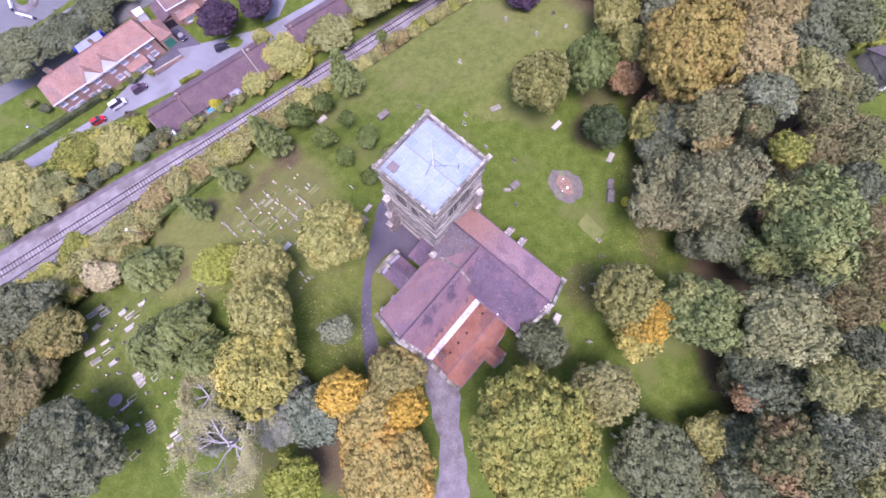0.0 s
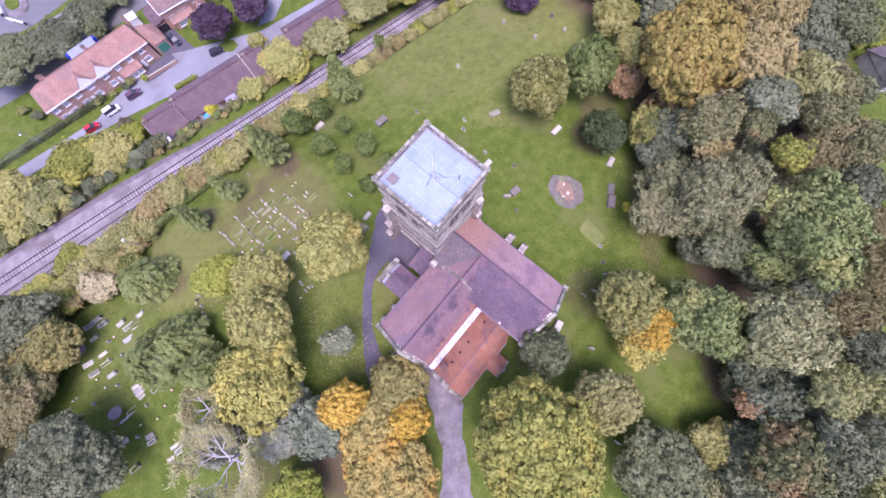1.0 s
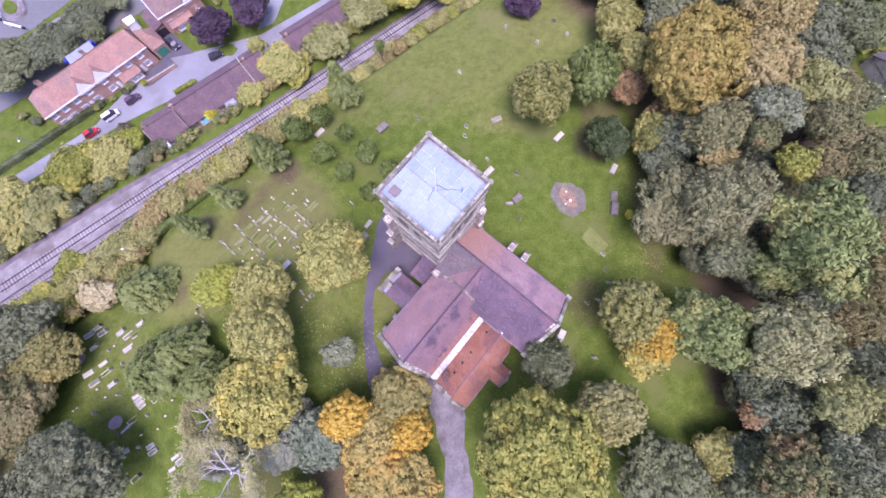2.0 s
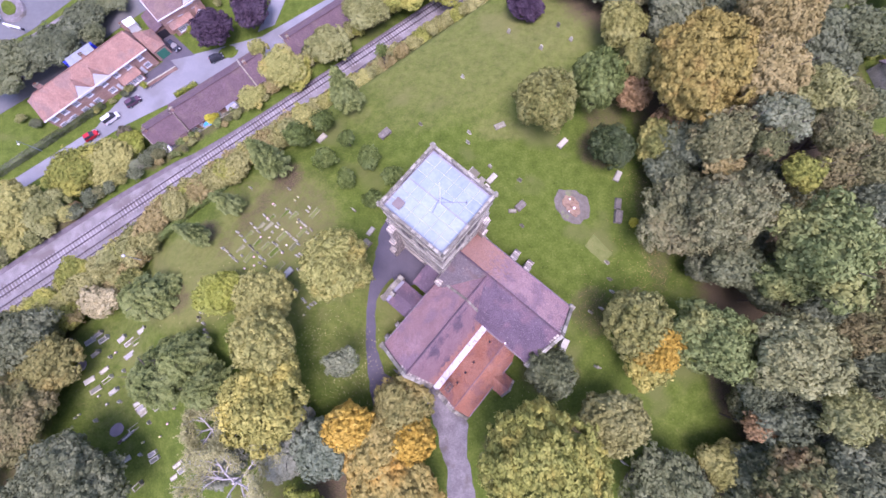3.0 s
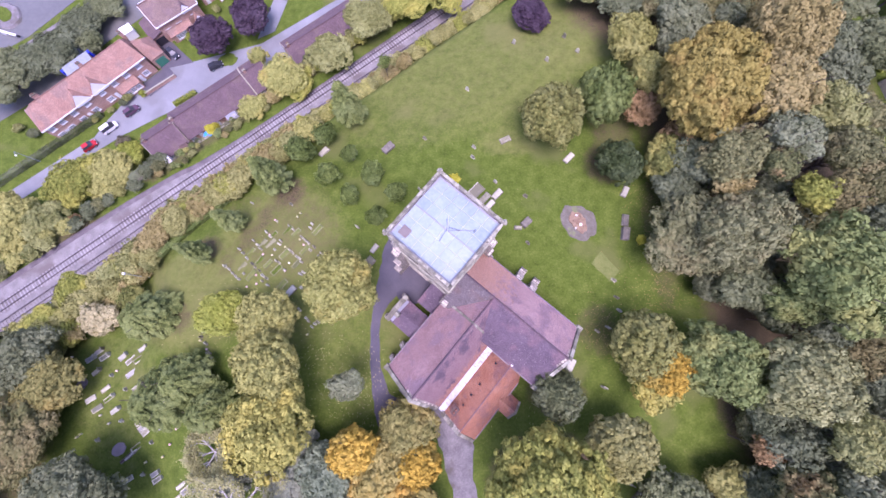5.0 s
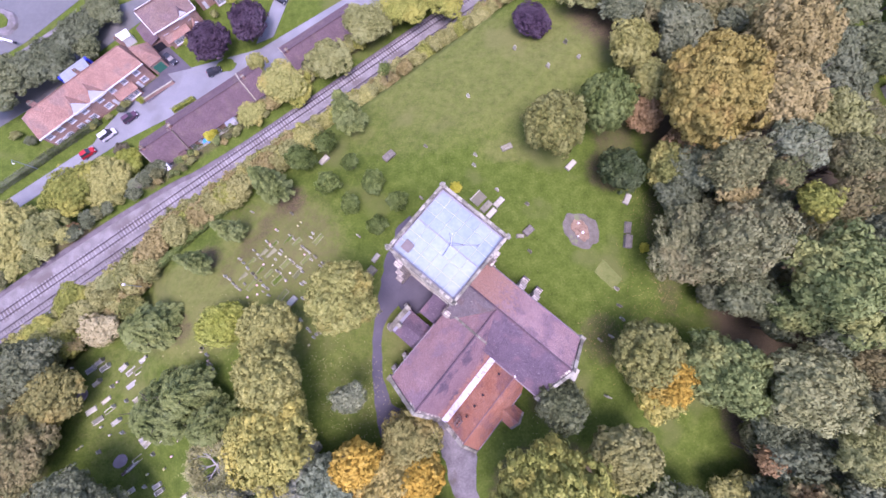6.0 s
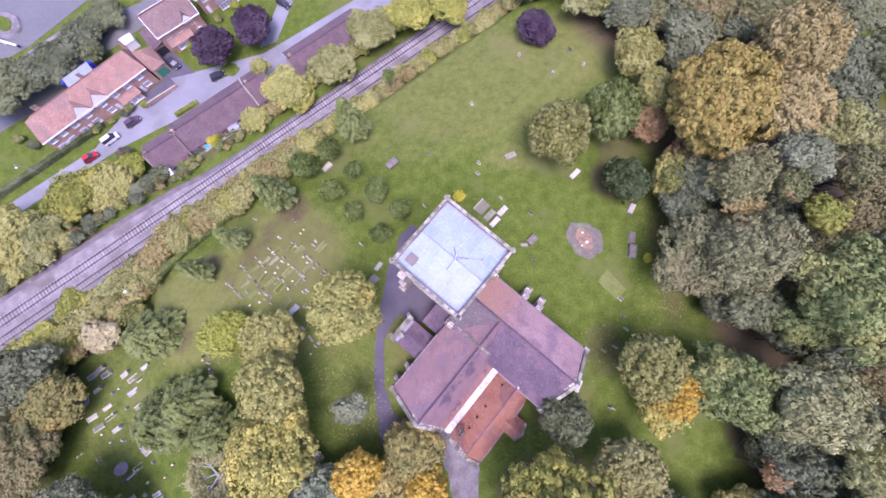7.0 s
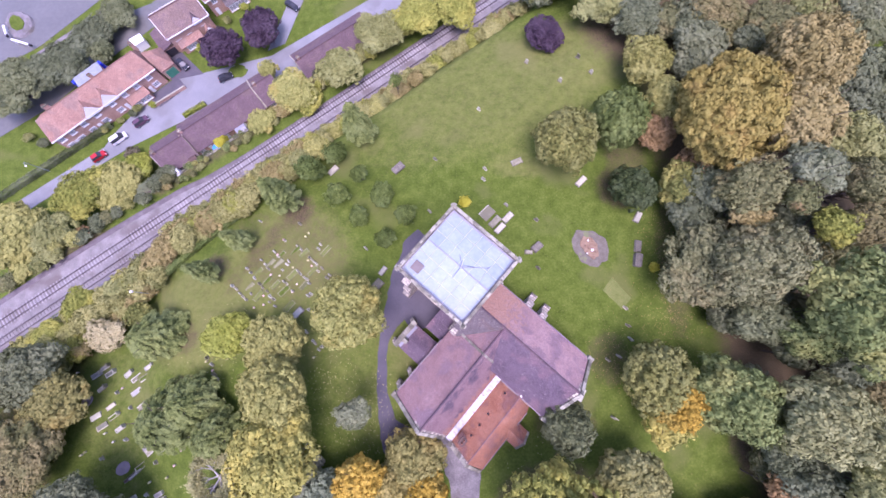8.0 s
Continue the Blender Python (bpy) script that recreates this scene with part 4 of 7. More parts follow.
part("ridge_roll", tube([(-4.6, 0, DECK + 0.35), (4.6, 0, DECK + 0.35)], [0.08, 0.08], 6), M_LEAD_DARK, tower)
bm = bmesh.new()
add_box(bm, -3.9, -2.8, -3.85, -2.75, DECK, DECK + 0.35, 0.04)
hatch = part("roof_hatch", wall_uv(bm), M_GRAVE, tower, "brown boarded roof hatch")
part("hatch_lid", box(-3.96, -2.74, -3.91, -2.69, DECK + 0.35, DECK + 0.42, 0.02), M_HATCH, hatch)
for x0, x1, y0, y1 in ((-4.69, 4.69, -4.69, -4.48), (-4.69, 4.69, 4.48, 4.69), (-4.69, -4.48, -4.48, 4.48), (4.48, 4.69, -4.48, 4.48)):
    part("parapet_gutter", box(x0, x1, y0, y1, DECK - 0.05, DECK + 0.1), M_LEAD_DARK, tower)
pole = part("flagpole", tube([(0.5, -0.1, DECK), (0.5, -0.1, DECK + 4), (0.5, -0.1, DECK + 7)], [0.055, 0.045, 0.03], 8), M_WHITE, church, "white flagpole on the tower roof")
for dx, dy in ((1.1, 1.1), (-1.1, 1.1), (0, -1.5)):
    part("pole_stay", tube([(0.5 + dx, -0.1 + dy, DECK + 0.3), (0.5, -0.1, DECK + 2.6)], [0.03, 0.03], 5), M_STEEL, pole)
part("aerial_arm", tube([(0.5, -0.1, DECK + 0.9), (2.9, 1.9, DECK + 0.9)], [0.03, 0.03], 5), M_STEEL, pole)
part("aerial", tube([(2.9, 1.9, DECK), (2.9, 1.9, DECK + 1.6)], [0.05, 0.04], 5), M_STEEL, pole)


def coping_run(p, q, width, n, parent, lift=0.12):
    """A raised coping of single stones from p to q."""
    p, q = Vector(p), Vector(q)
    d = (q - p) / n
    side = Vector((d.y, -d.x, 0)).normalized() * width / 2
    for k in range(n):
        a, b = p + d * (k + 0.02), p + d * (k + 0.98)
        up = Vector((0, 0, lift))
        part("coping_stone", slab([a - side + up, b - side + up, b + side + up, a + side + up], 0.3), M_COPING, parent)


RZ, RE = 10.3, 5.5            # ridge and eaves of the long range
RB0, RBM, RB1 = -7.2, -1.1, 4.25
RA1 = 24.4
chancel = part("long_range", prism([(4.6, RB0 + 0.35), (RA1, RB0 + 0.35), (RA1, RB1 - 0.35), (4.6, RB1 - 0.35)], -0.6, RE - 0.15), M_STONE, church, "stone walls of the long range")
part("gable_wall", prism([(RA1 - 0.6, RB0 + 0.3), (RA1, RB0 + 0.3), (RA1, RBM), (RA1, RB1 - 0.3), (RA1 - 0.6, RB1 - 0.3), (RA1 - 0.6, RBM)], RE - 0.5, [RE, RE, RZ + 0.1, RE, RE, RZ + 0.1]), M_STONE, chancel)
NZ, NL, NR = 10.0, 4.4, 3.0   # ridge, left eaves, valley of the cross range
NA0, NAM, NA1, NB0 = 5.0, 10.55, 15.4, -20.0
roof_n = part("north_slope", slab([(4.9, RBM, RZ), (RA1 - 0.3, RBM, RZ), (RA1 - 0.3, RB1, RE), (4.9, RB1, RE)], 0.2), M_TILE_NORTH, chancel, "weathered pinkish clay tile slope")
roof_s = part("south_slope", slab([(NAM, RBM, RZ), (RA1 - 0.3, RBM, RZ), (RA1 - 0.3, RB0, RE), (NAM + 0.1, RB0, RE)], 0.2), M_TILE_DARK, chancel, "purple-grey weathered tile slope")
part("crossing_slope", slab([(4.9, RBM, RZ), (NAM, RBM, RZ), (NAM, RB0 + 0.4, RE + 0.3), (4.9, RB0 + 0.4, RE + 0.3)], 0.2), M_TILE_GREY, chancel, "grey stone slate slope beside the tower")
part("ridge_tiles", tube([(4.9, RBM, RZ + 0.03), (RA1 - 0.3, RBM, RZ + 0.03)], [0.16, 0.16], 8), M_TILE_DARK, chancel)
coping_run((RA1, RB1 + 0.1, RE + 0.05), (RA1, RBM, RZ + 0.1), 0.5, 9, chancel, 0.2)
coping_run((RA1, RB0 - 0.1, RE + 0.05), (RA1, RBM, RZ + 0.1), 0.5, 9, chancel, 0.2)
for y in (RB0 - 0.05, RB1 + 0.05):
    part("kneeler", box(RA1 - 0.5, RA1 + 0.45, y - 0.45, y + 0.45, RE - 0.6, RE + 0.25, 0.06), M_COPING, chancel)
part("eaves_gutter", box(4.9, RA1 - 0.4, RB1 + 0.02, RB1 + 0.16, RE - 0.18, RE - 0.04), M_STEEL, chancel)
part("eaves_gutter", box(16.0, RA1 - 0.4, RB0 - 0.16, RB0 - 0.02, RE - 0.18, RE - 0.04), M_STEEL, chancel)
for x in (12.4, 15.3):
    buttress(x, RB1 - 0.4, 90, ((1.6, 3.6), (3.4, 2.0)), 1.15, parent=chancel)
for x in (19.0, 22.6):
    buttress(x, RB1 - 0.4, 90, ((2.2, 1.0), (4.0, 0.7)), 0.8, parent=chancel)
for x in (11.5, 15.8, 20.0):
    pointed_opening("window", 1.5, 2.8, chancel, Matrix.Translation((x, RB1 - 0.34, 1.6)) @ Matrix.Rotation(math.pi, 4, "Z"))
pointed_opening("east_window", 3.0, 5.0, chancel, Matrix.Translation((RA1 + 0.02, RBM, 2.2)) @ Matrix.Rotation(math.pi / 2, 4, "Z"))
for y in (RB0 + 0.8, RB1 - 0.8):
    buttress(RA1 - 0.1, y, 0, ((2.2, 1.3), (4.2, 0.8)), 0.9, parent=chancel)

# cross range
nave = part("cross_range", prism([(NA0 + 0.35, NB0), (NA1, NB0), (NA1, RB0), (NA0 + 0.35, RB0 + 1.0)], -0.6, NR - 0.2), M_STONE, church, "stone walls of the cross range")
part("upper_wall", prism([(NA0 + 0.35, NB0), (NA0 + 0.9, NB0), (NA0 + 0.9, RB0 + 1.0), (NA0 + 0.35, RB0 + 1.0)], NR - 0.25, NL - 0.1), M_STONE, nave)
part("gable_wall", prism([(NA0 + 0.3, NB0 - 0.02), (NAM, NB0 - 0.02), (NA1, NB0 - 0.02), (NA1, NB0 + 0.6), (NAM, NB0 + 0.6), (NA0 + 0.3, NB0 + 0.6)], NR - 0.5, [NL, NZ + 0.1, NR, NR, NZ + 0.1, NL]), M_STONE, nave)
part("west_slope", slab([(NA0, NB0 + 0.3, NL), (NAM, NB0 + 0.3, NZ), (NAM, RBM, NZ), (NA0, -5.0, NL)], 0.2), M_TILE, nave, "dull red clay tile slope")
part("east_slope", slab([(NAM, NB0 + 0.3, NZ), (NA1, NB0 + 0.3, NR), (NA1, RB0 + 0.2, NR), (NAM, RBM, NZ)], 0.2), M_TILE_STAIN, nave, "purple stained tile slope with orange repairs")
part("ridge_tiles", tube([(NAM, NB0 + 0.3, NZ + 0.03), (NAM, RBM, NZ + 0.03)], [0.15, 0.15], 8), M_TILE_DARK, nave)
coping_run((NA0 - 0.1, NB0, NL + 0.05), (NAM, NB0, NZ + 0.1), 0.55, 9, nave, 0.2)
coping_run((NA1 - 0.1, NB0, NR + 0.05), (NAM, NB0, NZ + 0.1), 0.55, 9, nave, 0.2)
coping_run((NA0 - 0.1, RB0 + 1.2, NL + 0.15), (NAM, RB0 + 1.2, NZ + 0.1), 0.35, 9, nave, 0.12)
coping_run((NA1 - 1.2, RB0 + 1.2, NR + 1.8), (NAM, RB0 + 1.2, NZ + 0.1), 0.35, 8, nave, 0.12)
part("kneeler", box(NA0 - 0.5, NA0 + 0.5, NB0 - 0.45, NB0 + 0.45, NL - 0.7, NL + 0.2, 0.06), M_COPING, nave)
part("eaves_gutter", box(NA0 - 0.16, NA0 - 0.02, NB0 + 0.4, -9.0, NL - 0.2, NL - 0.06), M_STEEL, nave)
for y in (-19.0, -16.3):
    buttress(NA0 + 0.4, y, 180, ((1.8, 1.4), (3.2, 0.9)), 0.8, parent=nave)
for y in (-17.6,):
    pointed_opening("window", 1.4, 2.2, nave, Matrix.Translation((NA0 + 0.33, y, 1.2)) @ Matrix.Rotation(-math.pi / 2, 4, "Z"))
pointed_opening("gable_window", 2.4, 4.0, nave, Matrix.Translation((NAM, NB0 - 0.04, 2.0)))
# white lead gutter between the two roofs
gut = part("valley_gutter", box(NA1 + 0.05, 16.45, NB0 + 0.2, RB0 + 0.1, 2.2, 2.95), M_GUTTER, nave, "white sheeted valley gutter")
for k in range(9):
    y = NB0 + 1 + k * 1.4
    part("gutter_joint", box(NA1 + 0.03, 16.47, y - 0.04, y + 0.04, 2.3, 2.985), M_LEAD, gut)

# orange roofed aisle
AZ, AE, AM, A1 = 5.7, 2.5, 19.6, 22.9
aisle = part("aisle", prism([(16.3, NB0 + 0.1), (A1 - 0.3, NB0 + 0.1), (A1 - 0.3, RB0), (16.3, RB0)], -0.6, AE - 0.1), M_STONE, church, "low stone aisle walls")
part("gable_wall", prism([(16.2, NB0), (AM, NB0), (A1 - 0.2, NB0), (A1 - 0.2, NB0 + 0.5), (AM, NB0 + 0.5), (16.2, NB0 + 0.5)], 0, [2.9, AZ, AE, AE, AZ, 2.9]), M_STONE, aisle)
part("inner_slope", slab([(16.4, NB0 + 0.3, 2.9), (AM, NB0 + 0.3, AZ), (AM, RB0 + 0.2, AZ), (16.4, RB0 + 0.2, 2.9)], 0.16), M_TILE_ORANGE, aisle, "bright orange clay tile slope")
part("outer_slope", slab([(AM, NB0 + 0.3, AZ), (A1, NB0 + 0.3, AE), (A1, RB0 - 1.2, AE), (AM, RB0 + 0.2, AZ)], 0.16), M_TILE_ORANGE, aisle, "bright orange clay tile slope")
part("hip_slope", slab([(AM, RB0 + 0.2, AZ), (A1, RB0 - 1.2, AE), (A1 - 0.6, RB0 + 0.3, AE + 0.1)], 0.16), M_TILE_ORANGE, aisle)
part("ridge_tiles", tube([(AM, NB0 + 0.3, AZ + 0.02), (AM, RB0 + 0.2, AZ + 0.02)], [0.09, 0.09], 8), M_TILE, aisle)
part("ridge_finial", box(AM - 0.13, AM + 0.13, RB0 + 0.05, RB0 + 0.3, AZ, AZ + 0.3, 0.04), M_WHITE, aisle)
coping_run((16.2, NB0, 3.0), (AM, NB0, AZ + 0.05), 0.5, 6, aisle, 0.1)
coping_run((A1 + 0.05, NB0, AE), (AM, NB0, AZ + 0.05), 0.5, 6, aisle, 0.1)
part("eaves_gutter", box(A1 + 0.02, A1 + 0.14, NB0 + 0.4, RB0 - 1.3, AE - 0.2, AE - 0.06), M_STEEL, aisle)
slope = math.degrees(math.atan2(AZ - 2.9, AM - 16.4))
for y in (-16.6, -14.6, -12.5, -8.4):
    v = part("roof_vent", box(-0.22, 0.22, -0.2, 0.2, -0.05, 0.22, 0.02), M_TILE_ORANGE, aisle)
    v.matrix_basis = pose(18.0, y, 2.9 + (18.0 - 16.4) * (AZ - 2.9) / (AM - 16.4), 0, -slope, 0)
    part("vent_mouth", box(-0.24, 0.15, -0.17, 0.17, 0.0, 0.225), M_DARK, v)
ch = part("chimney", box(16.7, 17.5, -18.4, -17.3, 2.0, 5.6, 0.04), M_BRICK, aisle, "short brick chimney stack")
part("chimney_cap", box(16.62, 17.58, -18.48, -17.22, 5.6, 5.75, 0.03), M_LITTER, ch)
part("chimney_pot", tube([(17.1, -18.1, 5.75), (17.1, -18.1, 6.2)], [0.16, 0.13], 8), M_TILE_ORANGE, ch)
part("chimney_pot", tube([(17.1, -17.6, 5.75), (17.1, -17.6, 6.2)], [0.16, 0.13], 8), M_TILE_ORANGE, ch)
porch = part("porch", prism([(A1 - 0.5, -13.6), (A1 + 2.1, -13.6), (A1 + 2.1, -10.9), (A1 - 0.5, -10.9)], -0.6, 1.9), M_STONE, church, "small stone porch with an orange tiled gable")
part("porch_slope", slab([(A1 - 1.7, -12.25, 3.6), (A1 + 2.3, -12.25, 3.6), (A1 + 2.3, -13.9, 2.0), (A1 - 0.2, -13.9, 2.0)], 0.14), M_TILE_ORANGE, porch)
part("porch_slope", slab([(A1 - 1.7, -12.25, 3.6), (A1 + 2.3, -12.25, 3.6), (A1 + 2.3, -10.6, 2.0), (A1 - 0.2, -10.6, 2.0)], 0.14), M_TILE_ORANGE, porch)
part("porch_gable", prism([(A1 + 1.8, -13.5), (A1 + 2.1, -13.5), (A1 + 2.1, -12.25), (A1 + 2.1, -11.0), (A1 + 1.8, -11.0), (A1 + 1.8, -12.25)], 1.7, [2.0, 2.0, 3.5, 2.0, 2.0, 3.5]), M_STONE, porch)
coping_run((A1 + 2.15, -13.95, 2.0), (A1 + 2.15, -12.25, 3.62), 0.35, 3, porch, 0.08)
coping_run((A1 + 2.15, -10.55, 2.0), (A1 + 2.15, -12.25, 3.62), 0.35, 3, porch, 0.08)
pointed_opening("porch_door", 1.1, 2.0, porch, Matrix.Translation((A1 + 2.12, -12.25, 0.05)) @ Matrix.Rotation(math.pi / 2, 4, "Z"))

# vestry with a parapet end, and the lean-to between it and the tower
vestry = part("vestry", prism([(-0.3, -14.2), (5.3, -14.2), (5.3, -10.1), (-0.3, -10.1)], -0.6, 2.7), M_STONE, church, "small stone vestry with a tiled roof")
part("vestry_slope", slab([(0.2, -12.2, 3.9), (6.2, -12.2, 3.9), (5.0, -14.5, 2.7), (0.2, -14.5, 2.7)], 0.14), M_TILE_DARK, vestry)
part("vestry_slope", slab([(0.2, -12.2, 3.9), (6.2, -12.2, 3.9), (5.0, -9.9, 2.7), (0.2, -9.9, 2.7)], 0.14), M_TILE_DARK, vestry)
part("vestry_gable", prism([(-0.45, -14.5), (0.2, -14.5), (0.2, -12.2), (0.2, -9.8), (-0.45, -9.8), (-0.45, -12.2)], -0.6, [3.3, 3.3, 4.4, 3.3, 3.3, 4.4]), M_STONE, vestry)
coping_run((-0.15, -14.7, 3.3), (-0.15, -12.2, 4.4), 0.85, 4, vestry, 0.12)
coping_run((-0.15, -9.6, 3.3), (-0.15, -12.2, 4.4), 0.85, 4, vestry, 0.12)
for y in (-14.3, -10.1):
    part("parapet_gutter", slab([(0.2, -12.2, 3.96), (0.75, -12.2, 3.96), (0.75, y, 2.86), (0.2, y, 2.86)], 0.03), M_LEAD_DARK, vestry)
part("vestry_chimney", box(0.3, 1.1, -13.2, -12.5, 3.0, 5.0, 0.05), M_COPING, vestry)
for y in (-14.4, -9.9):
    buttress(-0.3, y, 180, ((1.4, 0.9), (2.6, 0.6)), 0.7, parent=vestry)
pointed_opening("vestry_door", 1.2, 2.2, vestry, Matrix.Translation((-0.46, -12.2, 0.05)) @ Matrix.Rotation(-math.pi / 2, 4, "Z"))
lean = part("lean_to", prism([(2.0, -9.0), (5.3, -9.0), (5.3, -5.0), (2.0, -5.0)], -0.6, 2.6), M_STONE, church, "stone lean-to against the tower")
part("lean_to_slope", slab([(1.7, -9.2, 2.6), (5.2, -9.2, 2.6), (5.2, -5.05, 4.3), (1.7, -5.05, 4.3)], 0.14), M_TILE_DARK, lean)
part("lean_to_coping", box(1.5, 5.3, -5.25, -5.0, 4.2, 4.5, 0.03), M_COPING, lean)
bm = bmesh.new()
add_box(bm, 5.0, 6.0, -7.0, -6.0, 3.5, 6.6, 0.05)
part("stair_turret", wall_uv(bm), M_STONE, church)

# ---- the railway ----
def track(centre, label, bed=M_SLEEPER):
    th = tagged(empty("railway_track", *rail_xy(0, centre), ground_z(*rail_xy(0, centre)) + 0.12, math.degrees(math.atan2(0.606, 0.796))), label, "track")
    for side in (-0.75, 0.75):
        bm = bmesh.new()
        add_box(bm, -140, 140, side - 0.07, side + 0.07, 0.05, 0.11)
        add_box(bm, -140, 140, side - 0.04, side + 0.04, 0.11, 0.22)
        add_box(bm, -140, 140, side - 0.05, side + 0.05, 0.22, 0.27)
        part("rail", bm, M_STEEL, th)
    first = None
    for k in range(230):
        m = Matrix.Translation((-85 + 0.75 * k, 0, 0))
        if first is None:
            first = part("sleeper", box(-0.14, 0.14, -1.3, 1.3, -0.1, 0.07, 0.02), bed, th)
            first.matrix_basis = m
        else:
            sub("sleeper", first.data, th, m)
    return th


track(-69.3, "railway track with concrete sleepers and rusty rails")
track(-65.6, "disused railway track with rusty rails beside the bushes", M_BALLAST)

# ---- road, verges and canal ----
def level_sheet(name, pts, z, mat, label, category, thick=0.3):
    """A level sheet over a plan given along and across the railway."""
    bm = bmesh.new()
    add_slab(bm, [(*rail_xy(l, s), z) for l, s in pts], thick)
    return tagged(part(name, wall_uv(bm), mat, None), label, category, kind="structure")


LOW = -21.9
level_sheet("road", [(-170, -96.2), (-48, -96.6), (-35, -96.3), (-20, -94.4), (1, -89), (10, -87.8), (31, -86.2), (90, -83), (90, -93.5), (31, -96), (9, -97), (-7, -103), (-17, -107), (-28, -105.2), (-36, -102.6), (-41, -100.4), (-170, -100.0)], LOW + 0.06, M_ROAD, "grey asphalt road between the houses", "road")
level_sheet("pavement", [(-170, -102.5), (-36, -104.2), (-36, -105.3), (-170, -103.8)], LOW + 0.12, M_GRAVEL, "pale pavement along the hedge", "pavement")
level_sheet("driveway", [(-17, -107), (-9, -103.5), (-10.5, -113), (-15, -116), (-17.5, -112)], LOW + 0.09, M_ASPHALT, "dark asphalt driveway beside the terrace", "driveway")
level_sheet("side_road", [(9, -99), (26, -112), (60, -118), (60, -114), (28, -108.5), (14, -98)], LOW + 0.08, M_ROAD, "side road past the lawn", "road")
island = patch("verge_island", *rail_xy(-1.2, -98.5), 3.0, 2.0, 0.5, 0.2, M_GRASS, 5)
tagged(island, "small grass island in the road", "verge", kind="structure")
level_sheet("canal", [(-200, -119), (-46, -120.0), (-24, -124), (-8, -125.5), (60, -130), (60, -138), (-10, -132.5), (-22, -135), (-41, -134.5), (-200, -135)], LOW + 0.05, M_WATER, "dull grey canal behind the houses", "canal")
level_sheet("basin", [(-120, -140), (-41, -139), (-18, -143), (30, -150), (30, -215), (-120, -215)], LOW + 0.05, M_WATER, "wide dull grey canal basin", "water")
level_sheet("towpath", [(-44, -137.4), (-20, -139), (10, -142), (10, -140.6), (-20, -137.6), (-44, -136.2)], LOW + 0.1, M_GRAVEL, "pale towpath beside the canal", "path")

# ---- houses ----
RAIL_TURN = math.degrees(math.atan2(0.606, 0.796))


def lattice(xs, zs, y0, y1):
    """One frame round openings: every second cell of the grid, in its middle row, stays open."""
    bm = bmesh.new()
    solid = {(i, k) for i in range(len(xs) - 1) for k in range(3) if k != 1 or i % 2 == 0}
    vs = {}

    def v(i, k, y):
        if (i, k, y) not in vs:
            vs[i, k, y] = bm.verts.new((xs[i], y, zs[k]))
        return vs[i, k, y]
    for i, k in solid:
        for y in (y0, y1):
            bm.faces.new((v(i, k, y), v(i + 1, k, y), v(i + 1, k + 1, y), v(i, k + 1, y)))
        for di, dk, p, q in ((-1, 0, (i, k), (i, k + 1)), (1, 0, (i + 1, k), (i + 1, k + 1)), (0, -1, (i, k), (i + 1, k)), (0, 1, (i, k + 1), (i + 1, k + 1))):
            if (i + di, k + dk) not in solid:
                bm.faces.new((v(*p, y0), v(*q, y0), v(*q, y1), v(*p, y1)))
    bmesh.ops.recalc_face_normals(bm, faces=bm.faces)
    return bm


def window(parent, x, y, z, w, h, face, panes=2, name="window"):
    """A white framed window on a wall that looks along -y (face -1) or +y (face 1)."""
    d0, d1 = sorted((y, y + face * 0.09))
    t = 0.15
    xs = [-w / 2, -w / 2 + t]
    for k in range(1, panes):
        xs += [-w / 2 + w * k / panes - 0.05, -w / 2 + w * k / panes + 0.05]
    xs += [w / 2 - t, w / 2]
    fr = lattice([x + v for v in xs], [z, z + t, z + h - t, z + h], d0, d1)
    ob = part(name, fr, M_WHITE, parent)
    for k in range(panes):
        bm = bmesh.new()
        e0, e1 = sorted((y + face * 0.01, y + face * 0.05))
        add_box(bm, x - w / 2 + w * k / panes + 0.05, x - w / 2 + w * (k + 1) / panes - 0.05, e0, e1, z + t, z + h - t)
        part("pane", bm, M_GLASS, ob)
    s0, s1 = sorted((y, y + face * 0.18))
    part("window_sill", box(x - w / 2 - 0.1, x + w / 2 + 0.1, s0, s1, z - 0.1, z, 0.01), M_WHITE, ob)
    return ob


